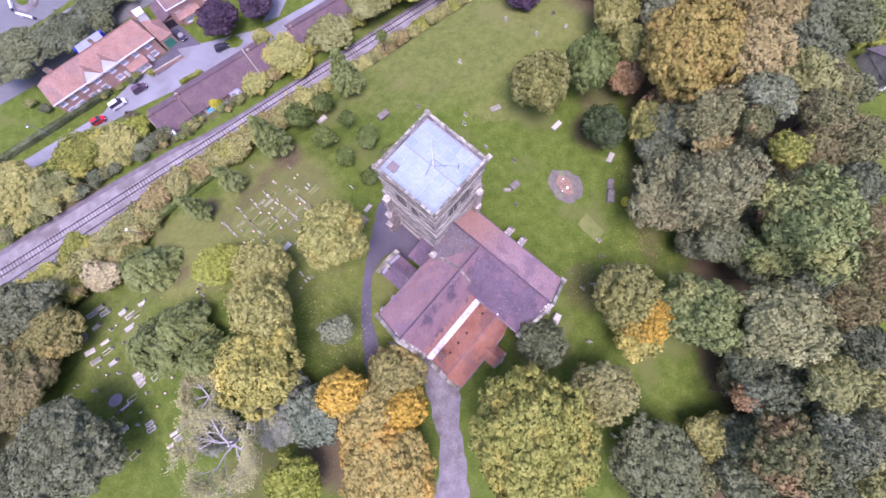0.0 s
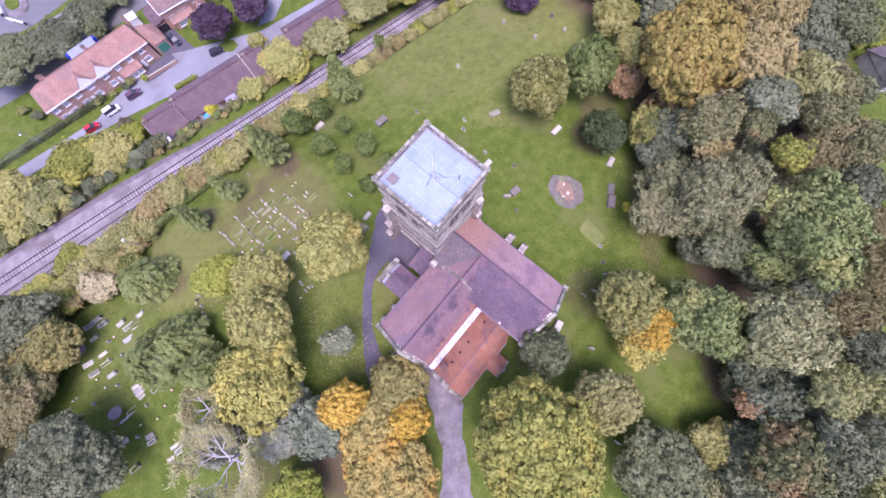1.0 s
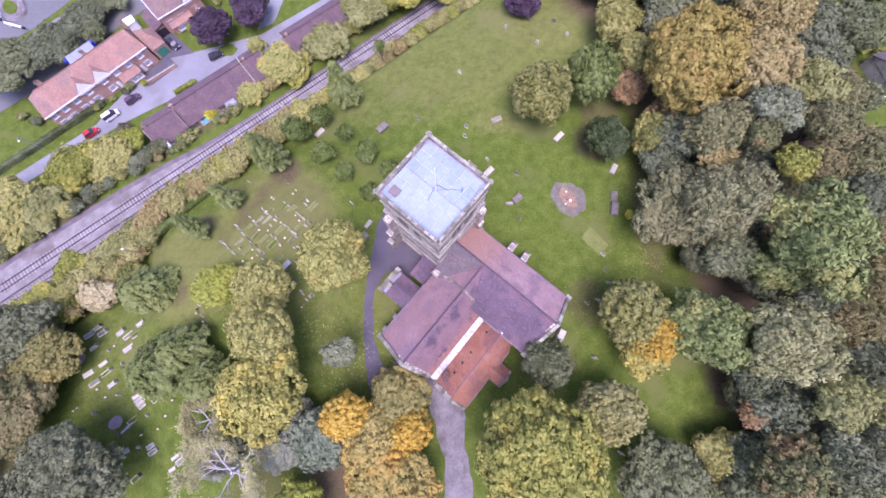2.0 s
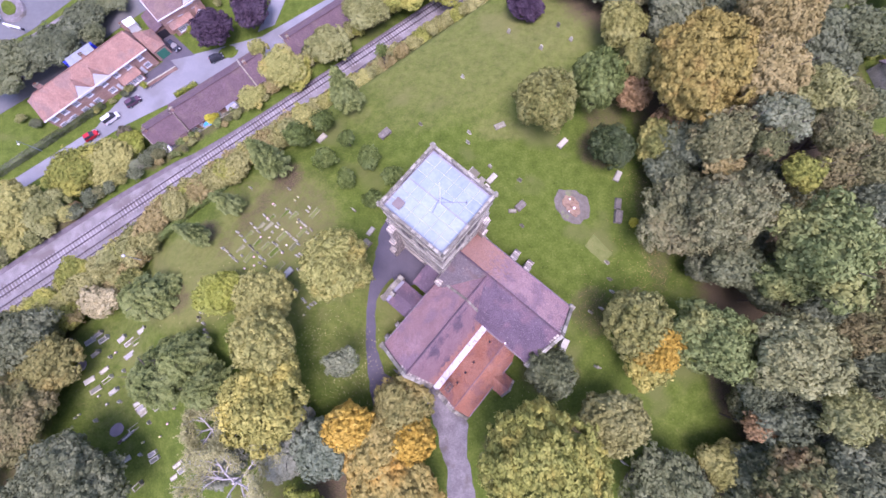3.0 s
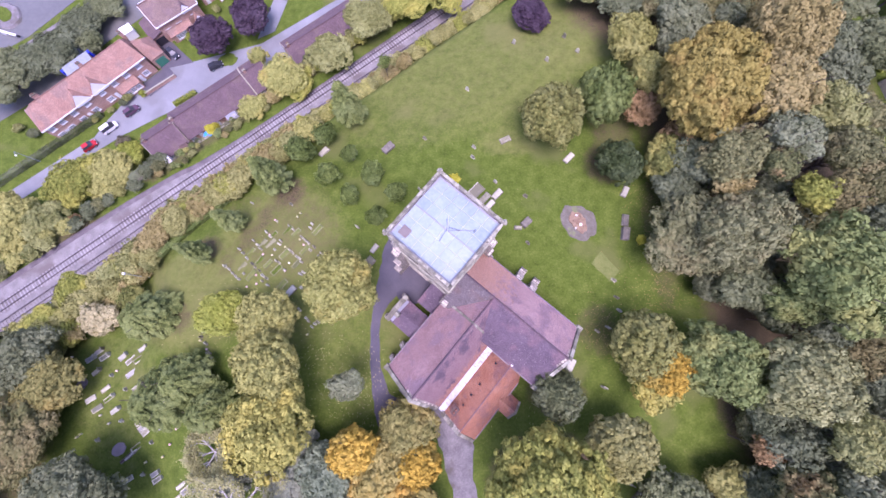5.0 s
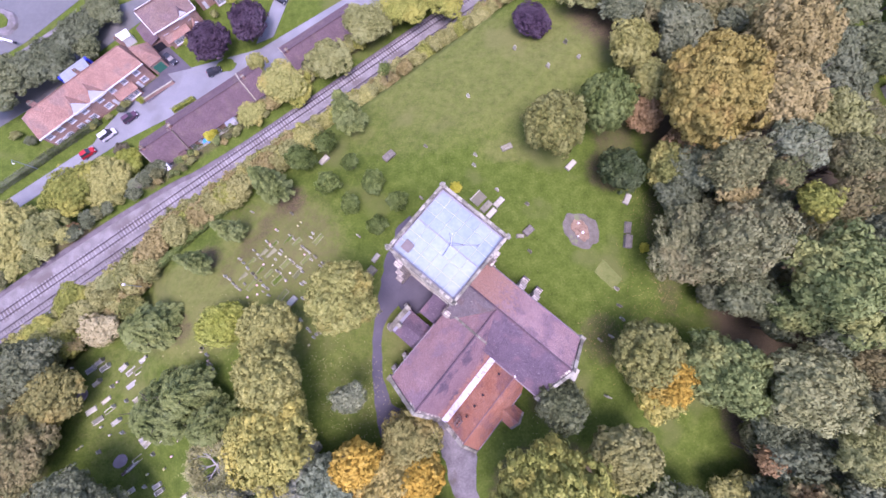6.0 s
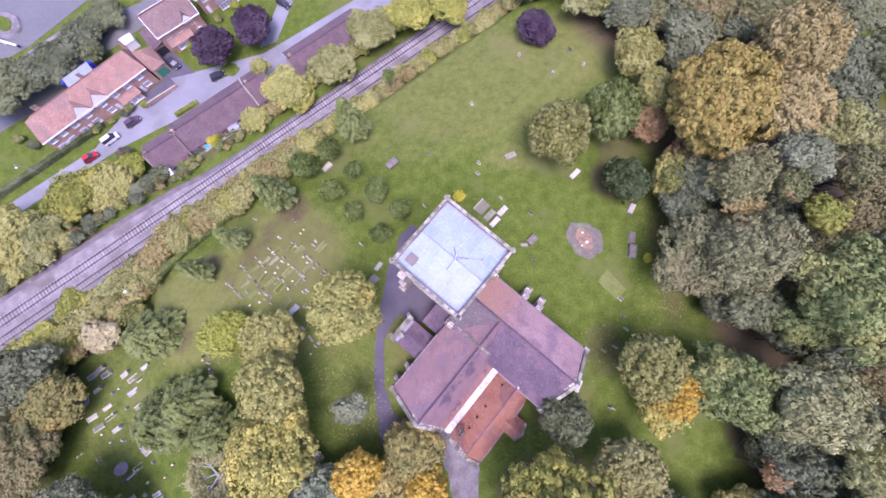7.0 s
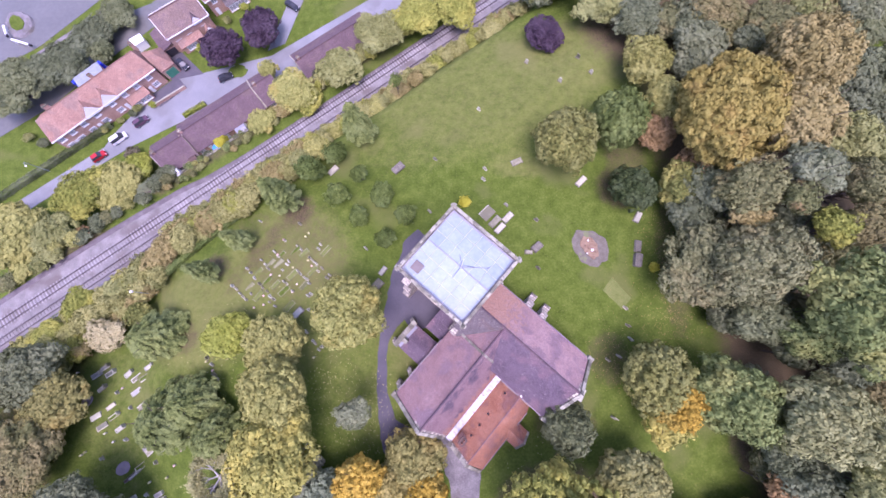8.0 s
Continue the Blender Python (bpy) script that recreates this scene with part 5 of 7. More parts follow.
def gable_house(name, l, s, length, depth, eave, ridge, wall_mat, tile, label, hips=(0, 0), category="house", turn=0.0, fascia=True):
    """A house along the railway's direction. Local x along, y across (towards the church), origin at the middle of its ground."""
    th = tagged(empty(name, *rail_xy(l, s), LOW, RAIL_TURN + 0 + turn), label, category)
    L, D = length / 2, depth / 2
    part("wall", prism([(-L, -D), (L, -D), (L, D), (-L, D)], -0.5, eave), wall_mat, th)
    h0, h1 = hips
    o = 0.35
    drop = (ridge - eave) * o / D
    roof = part("roof", slab([(-L - o + 0, -D - o, eave - drop), (L + o, -D - o, eave - drop), (L + o - h1, 0, ridge), (-L - o + h0, 0, ridge)], 0.16), tile, th)
    part("roof_slope", slab([(-L - o, D + o, eave - drop), (L + o, D + o, eave - drop), (L + o - h1, 0, ridge), (-L - o + h0, 0, ridge)], 0.16), tile, roof)
    for sg, hp in ((-1, h0), (1, h1)):
        if hp:
            part("hip_slope", slab([(sg * (L + o), -D - o, eave - drop), (sg * (L + o), D + o, eave - drop), (sg * (L + o - hp), 0, ridge)], 0.16), tile, roof)
        else:
            part("gable_wall", prism([(sg * L - 0.15, -D), (sg * L + 0.15, -D), (sg * L + 0.15, 0), (sg * L + 0.15, D), (sg * L - 0.15, D), (sg * L - 0.15, 0)], eave - 0.2, [eave - 0.1, eave - 0.1, ridge - 0.2, eave - 0.1, eave - 0.1, ridge - 0.2]), wall_mat, th)
            for f in (-1, 1):
                part("bargeboard", slab([(sg * (L + o), f * (D + o), eave - drop + 0.03), (sg * (L + o) + 0.12, f * (D + o), eave - drop + 0.03), (sg * (L + o) + 0.12, 0, ridge + 0.03), (sg * (L + o), 0, ridge + 0.03)], 0.22), M_GRAVE if category == "bungalow" else M_WHITE, roof)
    part("ridge_tiles", tube([(-L - o + h0, 0, ridge + 0.02), (L + o - h1, 0, ridge + 0.02)], [0.13, 0.13], 6), tile, roof)
    if fascia:
        for f in (-1, 1):
            y0, y1 = sorted((f * (D + o), f * (D + o + 0.16)))
            part("fascia", box(-L - o, L + o, y0, y1, eave - drop - 0.25, eave - drop - 0.02), M_WHITE, roof)
    return th


def chimney(parent, x, y, z0, z1, w=0.9, d=0.6):
    c = part("chimney", box(x - w / 2, x + w / 2, y - d / 2, y + d / 2, z0, z1, 0.03), M_BRICK, parent)
    part("chimney_cap", box(x - w / 2 - 0.08, x + w / 2 + 0.08, y - d / 2 - 0.08, y + d / 2 + 0.08, z1, z1 + 0.12, 0.02), M_COPING, c)
    for k in (-0.22, 0.22):
        part("chimney_pot", tube([(x + k, y, z1 + 0.12), (x + k, y, z1 + 0.55)], [0.13, 0.1], 8), M_TILE_ORANGE, c)


def front_gable(parent, x, y, w, eave, rise, back, tile):
    """A small white boarded gable that stands up through the eaves."""
    g = part("front_gable", prism([(x - w / 2, y - 0.1), (x, y - 0.1), (x + w / 2, y - 0.1), (x + w / 2, y + 0.1), (x, y + 0.1), (x - w / 2, y + 0.1)], eave - 0.6, [eave, eave + rise, eave, eave, eave + rise, eave]), M_WHITE, parent)
    for sg in (-1, 1):
        part("gable_slope", slab([(x, y + 0.06, eave + rise + 0.1), (x, y - back, eave + rise + 0.1), (x + sg * (w / 2 + 0.2), y - back * 0.1, eave - 0.1), (x + sg * (w / 2 + 0.2), y + 0.06, eave - 0.1)], 0.12), tile, g)
    return g


def face_church(th):
    """Turns a house's front, built on its y side, towards the church."""
    for ob in th.children_recursive:
        ob.data.transform(Matrix.Diagonal((1, -1, 1, 1)))
        ob.data.flip_normals()


terrace = gable_house("terrace_house", -33.2, -110.4, 30.0, 9.2, 5.4, 8.5, M_BRICK, M_HOUSE_TILE, "long red brick terrace with white eaves and orange tiled roof", (3.6, 1.0), turn=5.5)
for x in (-13.6, -10.6, -7.2, -3.4, 1.2, 5.0, 8.6, 12.4):
    window(terrace, x, 4.6, 3.4, 1.5, 1.2, 1, 3)
for x in (-13.6, -10.6, -7.2, -3.4, 1.2, 12.4):
    window(terrace, x, 4.6, 0.9, 1.7, 1.3, 1, 3)
for x in (-12.1, -5.3, 3.1, 10.6):
    d = part("front_door", box(x - 0.45, x + 0.45, 4.6, 4.68, 0, 2.05, 0.02), M_WHITE, terrace)
    part("door_handle", box(x + 0.28, x + 0.36, 4.68, 4.74, 1.0, 1.12), M_STEEL, d)
front_gable(terrace, -3.2, 4.95, 4.2, 5.2, 2.4, 3.2, M_HOUSE_TILE)
front_gable(terrace, 1.8, 4.95, 4.2, 5.2, 2.4, 3.2, M_HOUSE_TILE)
chimney(terrace, -9.5, -1.2, 7.0, 9.0, 1.3)
chimney(terrace, 3.2, -0.3, 8.0, 9.4)
chimney(terrace, 15.2, -3.0, 6.0, 8.2)
bay = part("bay", prism([(4.6, 4.6), (9.6, 4.6), (9.6, 6.4), (4.6, 6.4)], -0.3, 2.3), M_BRICK, terrace)
part("bay_roof", slab([(4.3, 4.6, 3.2), (9.9, 4.6, 3.2), (9.9, 6.7, 2.3), (4.3, 6.7, 2.3)], 0.12), M_HOUSE_TILE, bay)
for x in (5.6, 7.1, 8.6):
    window(bay, x, 6.4, 0.7, 1.3, 1.4, 1, 2)
garage = part("side_garage", prism([(15.5, -3.5), (19.4, -3.5), (19.4, 4.2), (15.5, 4.2)], -0.5, 3.0), M_BRICK, terrace)
part("garage_roof", slab([(15.5, 4.5, 3.0), (19.7, 4.5, 3.0), (17.5, 1.0, 5.6), (15.5, 1.0, 6.4)], 0.14), M_HOUSE_TILE, garage)
part("garage_roof", slab([(19.7, 4.5, 3.0), (19.7, -3.8, 3.0), (17.5, -1.0, 5.6), (17.5, 1.0, 5.6)], 0.14), M_HOUSE_TILE, garage)
part("garage_roof", slab([(15.5, -3.8, 3.0), (19.7, -3.8, 3.0), (17.5, -1.0, 5.6), (15.5, -1.0, 6.4)], 0.14), M_HOUSE_TILE, garage)
part("garage_roof", slab([(15.5, 1.0, 6.4), (17.5, 1.0, 5.6), (17.5, -1.0, 5.6), (15.5, -1.0, 6.4)], 0.14), M_HOUSE_TILE, garage)
gd = part("garage_door", box(16.2, 18.9, 4.2, 4.3, 0.0, 2.3, 0.02), M_GREEN_PAINT, garage, "green painted garage door")
for k in range(4):
    part("door_rib", box(16.3, 18.8, 4.3, 4.33, 0.25 + 0.55 * k, 0.32 + 0.55 * k), M_GREEN_PAINT, gd)
cons = part("rear_extension", prism([(-1.6, -9.0), (5.2, -9.0), (5.2, -4.6), (-1.6, -4.6)], -0.5, 5.6), M_BRICK, terrace)
part("extension_roof", slab([(-1.8, -9.2, 5.6), (5.4, -9.2, 5.6), (5.4, -4.6, 6.0), (-1.8, -4.6, 6.0)], 0.08), M_SHEET, cons, "white sheeted flat roof")
for x in range(-1, 6):
    part("glazing_bar", box(x - 0.03, x + 0.03, -9.2, -4.6, 5.62, 5.7), M_LEAD_DARK, cons)
for x, y in ((-2.3, -8.6), (5.6, -9.0)):
    part("blue_sheet", box(x - 0.5, x + 0.5, y - 0.8, y + 0.8, 0, 5.4, 0.1, 0.2), M_BLUE, terrace, "bright blue plastic sheeting")
yard = part("parking_bay", box(8.8, 17.6, 5.0, 9.5, -0.1, 0.14), M_ASPHALT, terrace)
for ob in terrace.children_recursive:   # a shallow house: everything behind its front drawn closer
    for v in ob.data.vertices:
        if v.co.y < 4.6:
            v.co.y = 4.6 - 0.8 * (4.6 - v.co.y)
face_church(terrace)

semi = gable_house("semi_detached_house", -4.6, -117.4, 12.0, 8.8, 5.4, 8.2, M_BRICK, M_HOUSE_MID, "red brick house with brown tiled roof", (0, 0))
for x in (-4.0, -0.8, 3.6):
    window(semi, x, 4.3, 3.3, 1.5, 1.2, 1, 2)
window(semi, -3.4, 4.3, 0.8, 2.0, 1.3, 1, 3)
front_gable(semi, 2.8, 4.5, 2.6, 5.0, 1.5, 2.2, M_HOUSE_BROWN)
p = part("porch", prism([(-4.8, 4.3), (1.6, 4.3), (1.6, 5.9), (-4.8, 5.9)], -0.3, 2.2), M_BRICK, semi)
part("porch_roof", slab([(-5.0, 4.3, 3.0), (1.8, 4.3, 3.0), (1.8, 6.2, 2.2), (-5.0, 6.2, 2.2)], 0.12), M_HOUSE_TILE, p)
window(p, -2.2, 5.9, 0.6, 3.0, 1.3, 1, 4)
front_gable(semi, 4.2, 6.2, 2.6, 2.4, 1.3, 2.0, M_HOUSE_TILE)
part("front_door", box(3.7, 4.7, 4.3, 4.4, 0, 2.05), M_DARK, semi)
sg = part("side_garage", prism([(-9.5, -3), (-5.75, -3), (-5.75, 4.0), (-9.5, 4.0)], -0.5, 2.4), M_BRICK, semi)
part("garage_roof", slab([(-9.7, -3.2, 2.5), (-5.75, -3.2, 3.6), (-5.75, 4.3, 3.6), (-9.7, 4.3, 2.5)], 0.12), M_HOUSE_BROWN, sg)
part("garage_door", box(-9.0, -6.3, 4.0, 4.08, 0, 2.1), M_DARK, sg)
face_church(semi)
for x, y, w in ((-10.5, -3.0, 1.5),):
    shed = tagged(empty("garden_shed", *rail_xy(-7.6 + x, -118.2 + y), LOW, RAIL_TURN), "white flat-roofed garden shed behind the houses", "shed")
    part("shed_wall", box(-w, w, -w * 0.8, w * 0.8, -0.2, 2.2), M_WHITE, shed)
    part("shed_roof", box(-w - 0.15, w + 0.15, -w * 0.8 - 0.15, w * 0.8 + 0.15, 2.2, 2.35, 0.02), M_WHITE, shed)

villa = gable_house("brick_house", 8.6, -121.5, 11.0, 8.6, 5.2, 8.2, M_BRICK, M_HOUSE_TILE, "red brick house with a white bay window", (0, 0))
for x in (-3.5, 0.0, 3.5):
    window(villa, x, 4.3, 3.3, 1.5, 1.2, 1, 2)
b = part("bay", prism([(-1.5, 4.3), (4.8, 4.3), (4.8, 6.0), (-1.5, 6.0)], -0.3, 2.3), M_BRICK, villa)
part("bay_roof", slab([(-1.7, 4.3, 3.0), (5.0, 4.3, 3.0), (5.0, 6.2, 2.3), (-1.7, 6.2, 2.3)], 0.12), M_TILE_GREY, b)
window(b, 1.6, 6.0, 0.4, 5.6, 1.7, 1, 6)
part("front_door", box(-4.6, -3.6, 4.3, 4.4, 0, 2.05), M_WHITE, villa)
face_church(villa)

for l, s, ln, lab in ((-25.6, -85.0, 8.2, "brown tiled bungalow with a white gable"), (-11.2, -86.0, 20.6, "long row of bungalows with brown tiled roofs"), (2.6, -86.2, 5.2, "small bungalow with a brown tiled roof among trees"), (24.0, -85.6, 22.0, "row of bungalows with brown tiled roofs by the railway")):
    bung = gable_house("bungalow", l, s - 1.1, ln, 9.4, 2.6, 5.2, M_BRICK, M_HOUSE_BROWN, lab, (0, 0), "bungalow", fascia=False)
    n = max(1, int(ln / 5))
    for k in range(n):
        x = -ln / 2 + ln * (k + 0.5) / n
        window(bung, x - 1.1, 4.7, 0.9, 1.4, 1.2, 1, 2)
        part("back_door", box(x + 0.6, x + 1.5, 4.7, 4.78, 0, 2.05), M_WHITE, bung)
        window(bung, x, -4.7, 0.9, 1.8, 1.2, -1, 3)
    chimney(bung, -ln / 2 + 0.8, 0, 4.4, 5.9, 0.7, 0.6)
    face_church(bung)

# ---- cars ----


def car(l, s, turn, paint, label, length=4.2, van=False):
    th = tagged(empty("car", *rail_xy(l, s), LOW + 0.06, RAIL_TURN + turn), label, "car", "parked cars")
    w, L = 0.84, length / 2
    prof = [(-L, 0.35), (-L + 0.05, 0.85), (-L + 0.25, 1.0), (L - 1.0, 0.98), (L - 0.15, 0.8), (L, 0.55), (L - 0.05, 0.3)]
    cab = [(-L + 0.15, 1.0), (-L + 0.45, 1.52), (L * 0.1, 1.56), (L * 0.52, 1.0)]
    if van:
        cab = [(-L + 0.1, 1.0), (-L + 0.2, 1.85), (L * 0.3, 1.88), (L * 0.7, 1.0)]

    def sidecut(pts, half, inset):
        bm = bmesh.new()
        zs = [z for _, z in pts]
        lo, hi = min(zs), max(zs)
        a = [bm.verts.new((x, -half + inset * (z - lo) / (hi - lo), z)) for x, z in pts]
        b = [bm.verts.new((x, half - inset * (z - lo) / (hi - lo), z)) for x, z in pts]
        bm.faces.new(a)
        bm.faces.new(b[::-1])
        for i in range(len(pts)):
            j = (i + 1) % len(pts)
            bm.faces.new((a[j], a[i], b[i], b[j]))
        bmesh.ops.recalc_face_normals(bm, faces=bm.faces)
        bmesh.ops.bevel(bm, geom=list(bm.edges), offset=0.05, segments=2, affect="EDGES")
        return bm
    part("body", sidecut(prof, w, 0.06), paint, th)
    part("cabin_glass", sidecut(cab, w - 0.06, 0.16), M_CARGLASS, th)
    top = cab[1][1]
    part("roof_panel", box(cab[1][0] + 0.1, cab[2][0] - 0.02, -w + 0.26, w - 0.26, top - 0.02, top + 0.06, 0.03), paint, th)
    for x in (-L + 0.75, L - 0.8):
        for y in (-w + 0.08, w - 0.08):
            wh = part("wheel", tube([(x, y - 0.1, 0.32), (x, y + 0.1, 0.32)], [0.32, 0.32], 14), M_RUBBER, th)
            part("rim", tube([(x, y - 0.115, 0.32), (x, y + 0.115, 0.32)], [0.19, 0.19], 10), M_LEAD, wh)
    for y in (-0.6, 0.6):
        part("headlight", box(L - 0.2, L - 0.02, y - 0.16, y + 0.16, 0.6, 0.74, 0.02), M_WHITE, th)
        part("tail_light", box(-L - 0.01, -L + 0.08, y - 0.13, y + 0.13, 0.7, 0.86, 0.02), P_RED, th)
    return th


def paint(name, c):
    return material(name, [tuple(0.85 * v for v in c), c], 0.25, 0.6, 6, 0.0)


M_CARGLASS = material("tinted_car_glass", [(0.03, 0.033, 0.04), (0.05, 0.053, 0.06)], 0.1, 0.6, 2, 0.0)
P_RED, P_BLACK, P_WHITE, P_PLUM = paint("red_car_paint", (0.36, 0.025, 0.03)), paint("black_car_paint", (0.03, 0.033, 0.04)), paint("white_car_paint", (0.68, 0.68, 0.7)), paint("plum_car_paint", (0.09, 0.05, 0.075))
car(-29.3, -100.5, 3, P_PLUM, "dark plum saloon car parked on the road", 4.1)
car(-36.2, -99.6, 4, P_WHITE, "white van-like car parked by the verge", 4.2, True)
car(-42.8, -98.3, 2, P_RED, "bright red hatchback parked at the kerb", 3.8)
car(-4.6, -98.3, -8, P_BLACK, "black car parked beside the grass island", 3.9)
car(-12.0, -108.8, -80, P_BLACK, "dark blue car parked on the driveway", 3.9)
car(22.0, -106.5, -70, P_BLACK, "dark car parked on the lawn", 4.2)

# ---- hedges and shrubs ----
rnd = random.Random(11)
l = -66.0
while l < 62:
    for row in range(4 if -34 < l < 6 else 3):
        s = (-61.0 if l > 4 else -62.0 if l > -34 else -56.8) + row * (2.0 if l > 4 else 2.7 if l > -34 else 2.7) + rnd.uniform(-0.8, 0.8) + (0.03 * max(0, -l - 30) * row)
        small = 0.9 if l > 4 else 1.15 if l > -34 else 1.0
        x, y = rail_xy(l + rnd.uniform(-1.0, 1.0), s)
        kind = rnd.choice(("hedge", "hedge", "hedge", "hedge", "yellowgreen", "olive", "tan", "sage"))
        tree(x, y, small * rnd.uniform(1.6, 2.7), small * rnd.uniform(1.6, 3.8), kind, "yellow-green shrub of the railway hedge", name="shrub", category="bush", group="railway hedge shrubs")
    l += rnd.uniform(1.4, 2.0)
for k in range(46):   # mixed growth between the bungalows and the line
    l, s = rnd.uniform(-3, 46), rnd.uniform(-80.5, -74.5)
    x, y = rail_xy(l, s)
    tree(x, y, rnd.uniform(1.2, 2.2), rnd.uniform(1.4, 3.2), rnd.choice(("hedge", "yellowgreen", "olive", "tan", "sage", "maple")), "scrubby bush on the railway bank", name="shrub", category="bush", group="railway bank scrub")
for k in range(44):
    x, y = rail_xy(-68 + 3.0 * k + rnd.uniform(-1, 1), -75.6 + rnd.uniform(-1.4, 0.5))
    if k < 14 or k > 24:
        tree(x, y, rnd.uniform(1.6, 2.5), rnd.uniform(1.8, 3.2), rnd.choice(("olive", "dark", "sage", "grey")), "scrubby bush on the railway bank", name="shrub", category="bush", group="railway bank scrub")


def hedge(l0, s0, l1, s1, width, height, leaf, label):
    """A clipped hedge of leaves between two places, low ground."""
    a, b = Vector(rail_xy(l0, s0)), Vector(rail_xy(l1, s1))
    ln = (b - a).length
    rng = np.random.default_rng(int(abs(l0 * 7 + s0)))
    n = int(ln * (width + 2 * height) * 38)
    t, u = rng.uniform(0, 1, n), rng.uniform(-1, 1, n)
    per = width + 2 * height
    q = (u + 1) / 2 * per
    off = np.where(q < height, -width / 2, np.where(q > height + width, width / 2, q - height - width / 2))
    zz = np.where(q < height, q, np.where(q > height + width, per - q, height))
    d = (b - a) / ln
    x = (t - 0.5) * ln
    c = np.stack([x, off, zz], 1) + rng.normal(size=(n, 3)) * 0.14
    nm = np.stack([np.zeros(n), np.sign(off) * (np.abs(off) > width * 0.45), (zz > height * 0.9) * 1.0 + 0.2], 1) + rng.normal(size=(n, 3)) * 0.4
    mid = (a + b) / 2
    th = tagged(empty("hedge", mid.x, mid.y, ground_z(mid.x, mid.y), math.degrees(math.atan2(d.y, d.x))), label, "hedge")
    sub("leaves", leaf_mesh("leaves", c, nm, 0.2, LEAF[leaf], 5), th)
    part("core", box(-ln / 2, ln / 2, -width / 2 + 0.1, width / 2 - 0.2, 0, height - 0.2), LEAF["irish"], th)
    return th


hedge(-100, -102.2, -36, -104.6, 1.2, 1.4, "dark", "clipped dark green hedge along the pavement")
hedge(-33, -50.4, -12, -52.4, 0.95, 1.1, "irish", "clipped dark green hedge between the lawn and the railway scrub")
hedge(-19.5, -95.3, -13.0, -95.0, 1.0, 1.0, "bright", "low bright green hedge at the roadside")
for l, s, r, k in ((-24.5, -103.0, 1.1, "bright"), (-28.0, -104.4, 1.5, "olive"), (-29.8, -103.8, 1.2, "dark"), (-33.5, -104.0, 1.0, "olive"), (-38.0, -104.2, 1.2, "lime"), (-44.0, -104.5, 1.0, "olive"), (-5.5, -110.5, 1.2, "bright"), (-2.5, -111.0, 1.0, "olive"), (11.0, -114.0, 1.4, "bright"), (5.0, -113.5, 1.2, "olive"), (-52.5, -110, 1.6, "dark"), (-55, -114, 1.4, "olive")):
    x, y = rail_xy(l, s)
    tree(x, y, r, r * 1.3, k, "rounded green front garden shrub", "round", "bush", "shrub", "front garden shrubs")

# ---- the churchyard ----
EAST = 49.2
STONES = {}


def headstone(x, y, turn=0.0, w=0.75, h=1.0, mat=None, form=0, lean=0.0):
    """An upright stone on a plinth, with a round, shouldered or square head."""
    th = tagged(empty("headstone", x, y, ground_z(x, y), EAST - 90 + turn), ("pale upright headstone with a rounded head", "weathered grey headstone with a square head", "small shouldered stone headstone")[form] + " in the grass", "gravestone", "headstones")
    key = (form, round(w, 1), round(h, 1), (mat or M_GRAVE).name)
    if key not in STONES:
        if form == 1:
            pr = [(-w / 2, 0), (w / 2, 0), (w / 2, h), (-w / 2, h)]
        else:
            top = 0.72 if form == 0 else 0.8
            pr = [(-w / 2, 0), (w / 2, 0), (w / 2, h * top)] + [(w / 2 * (1 if form == 0 else 0.7) * math.cos(a), h * top + h * (1 - top) * math.sin(a)) for a in (0.25, 0.7, 1.2, 1.57, 1.94, 2.44, 2.9)] + [(-w / 2, h * top)]
        bm = bmesh.new()
        a, b = [bm.verts.new((p, -0.07, q)) for p, q in pr], [bm.verts.new((p, 0.07, q)) for p, q in pr]
        bm.faces.new(a), bm.faces.new(b[::-1])
        for i in range(len(pr)):
            j = (i + 1) % len(pr)
            bm.faces.new((a[j], a[i], b[i], b[j]))
        bmesh.ops.recalc_face_normals(bm, faces=bm.faces)
        me = bpy.data.meshes.new("stone")
        bm.to_mesh(me)
        bm.free()
        me.materials.append(mat or M_GRAVE)
        bm = box(-w / 2 - 0.12, w / 2 + 0.12, -0.18, 0.18, -0.25, 0.12, 0.02)
        pl = bpy.data.meshes.new("plinth")
        bm.to_mesh(pl)
        bm.free()
        pl.materials.append(M_GRAVE)
        STONES[key] = me, pl
    me, pl = STONES[key]
    sub("stone", me, th, pose(0, 0, 0.08, lean, 0, 0))
    sub("plinth", pl, th)
    return th


def kerb_grave(x, y, turn=0.0, ln=2.0, w=0.95, fill=None, head=True, mat=None, high=0.22):
    """A grave framed by four kerbs, filled with chippings or slabs, some with a headstone."""
    th = tagged(empty("kerbed_grave", x, y, ground_z(x, y), EAST + turn), "stone-kerbed grave filled with pale chippings in the grass", "grave", "kerbed graves")
    k = mat or M_MARBLE
    for x0, x1, y0, y1 in ((-ln / 2, ln / 2, -w / 2, -w / 2 + 0.14), (-ln / 2, ln / 2, w / 2 - 0.14, w / 2), (-ln / 2, -ln / 2 + 0.14, -w / 2 + 0.14, w / 2 - 0.14), (ln / 2 - 0.14, ln / 2, -w / 2 + 0.14, w / 2 - 0.14)):
        part("kerb", box(x0, x1, y0, y1, -0.3, high, 0.015), k, th)
    part("infill", box(-ln / 2 + 0.1, ln / 2 - 0.1, -w / 2 + 0.1, w / 2 - 0.1, -0.3, high * 0.6), fill or M_CHIPS, th)
    if head:
        part("headstone", box(ln / 2 - 0.02, ln / 2 + 0.14, -w / 2 + 0.08, w / 2 - 0.08, -0.2, 0.85, 0.03), k, th)
    return th


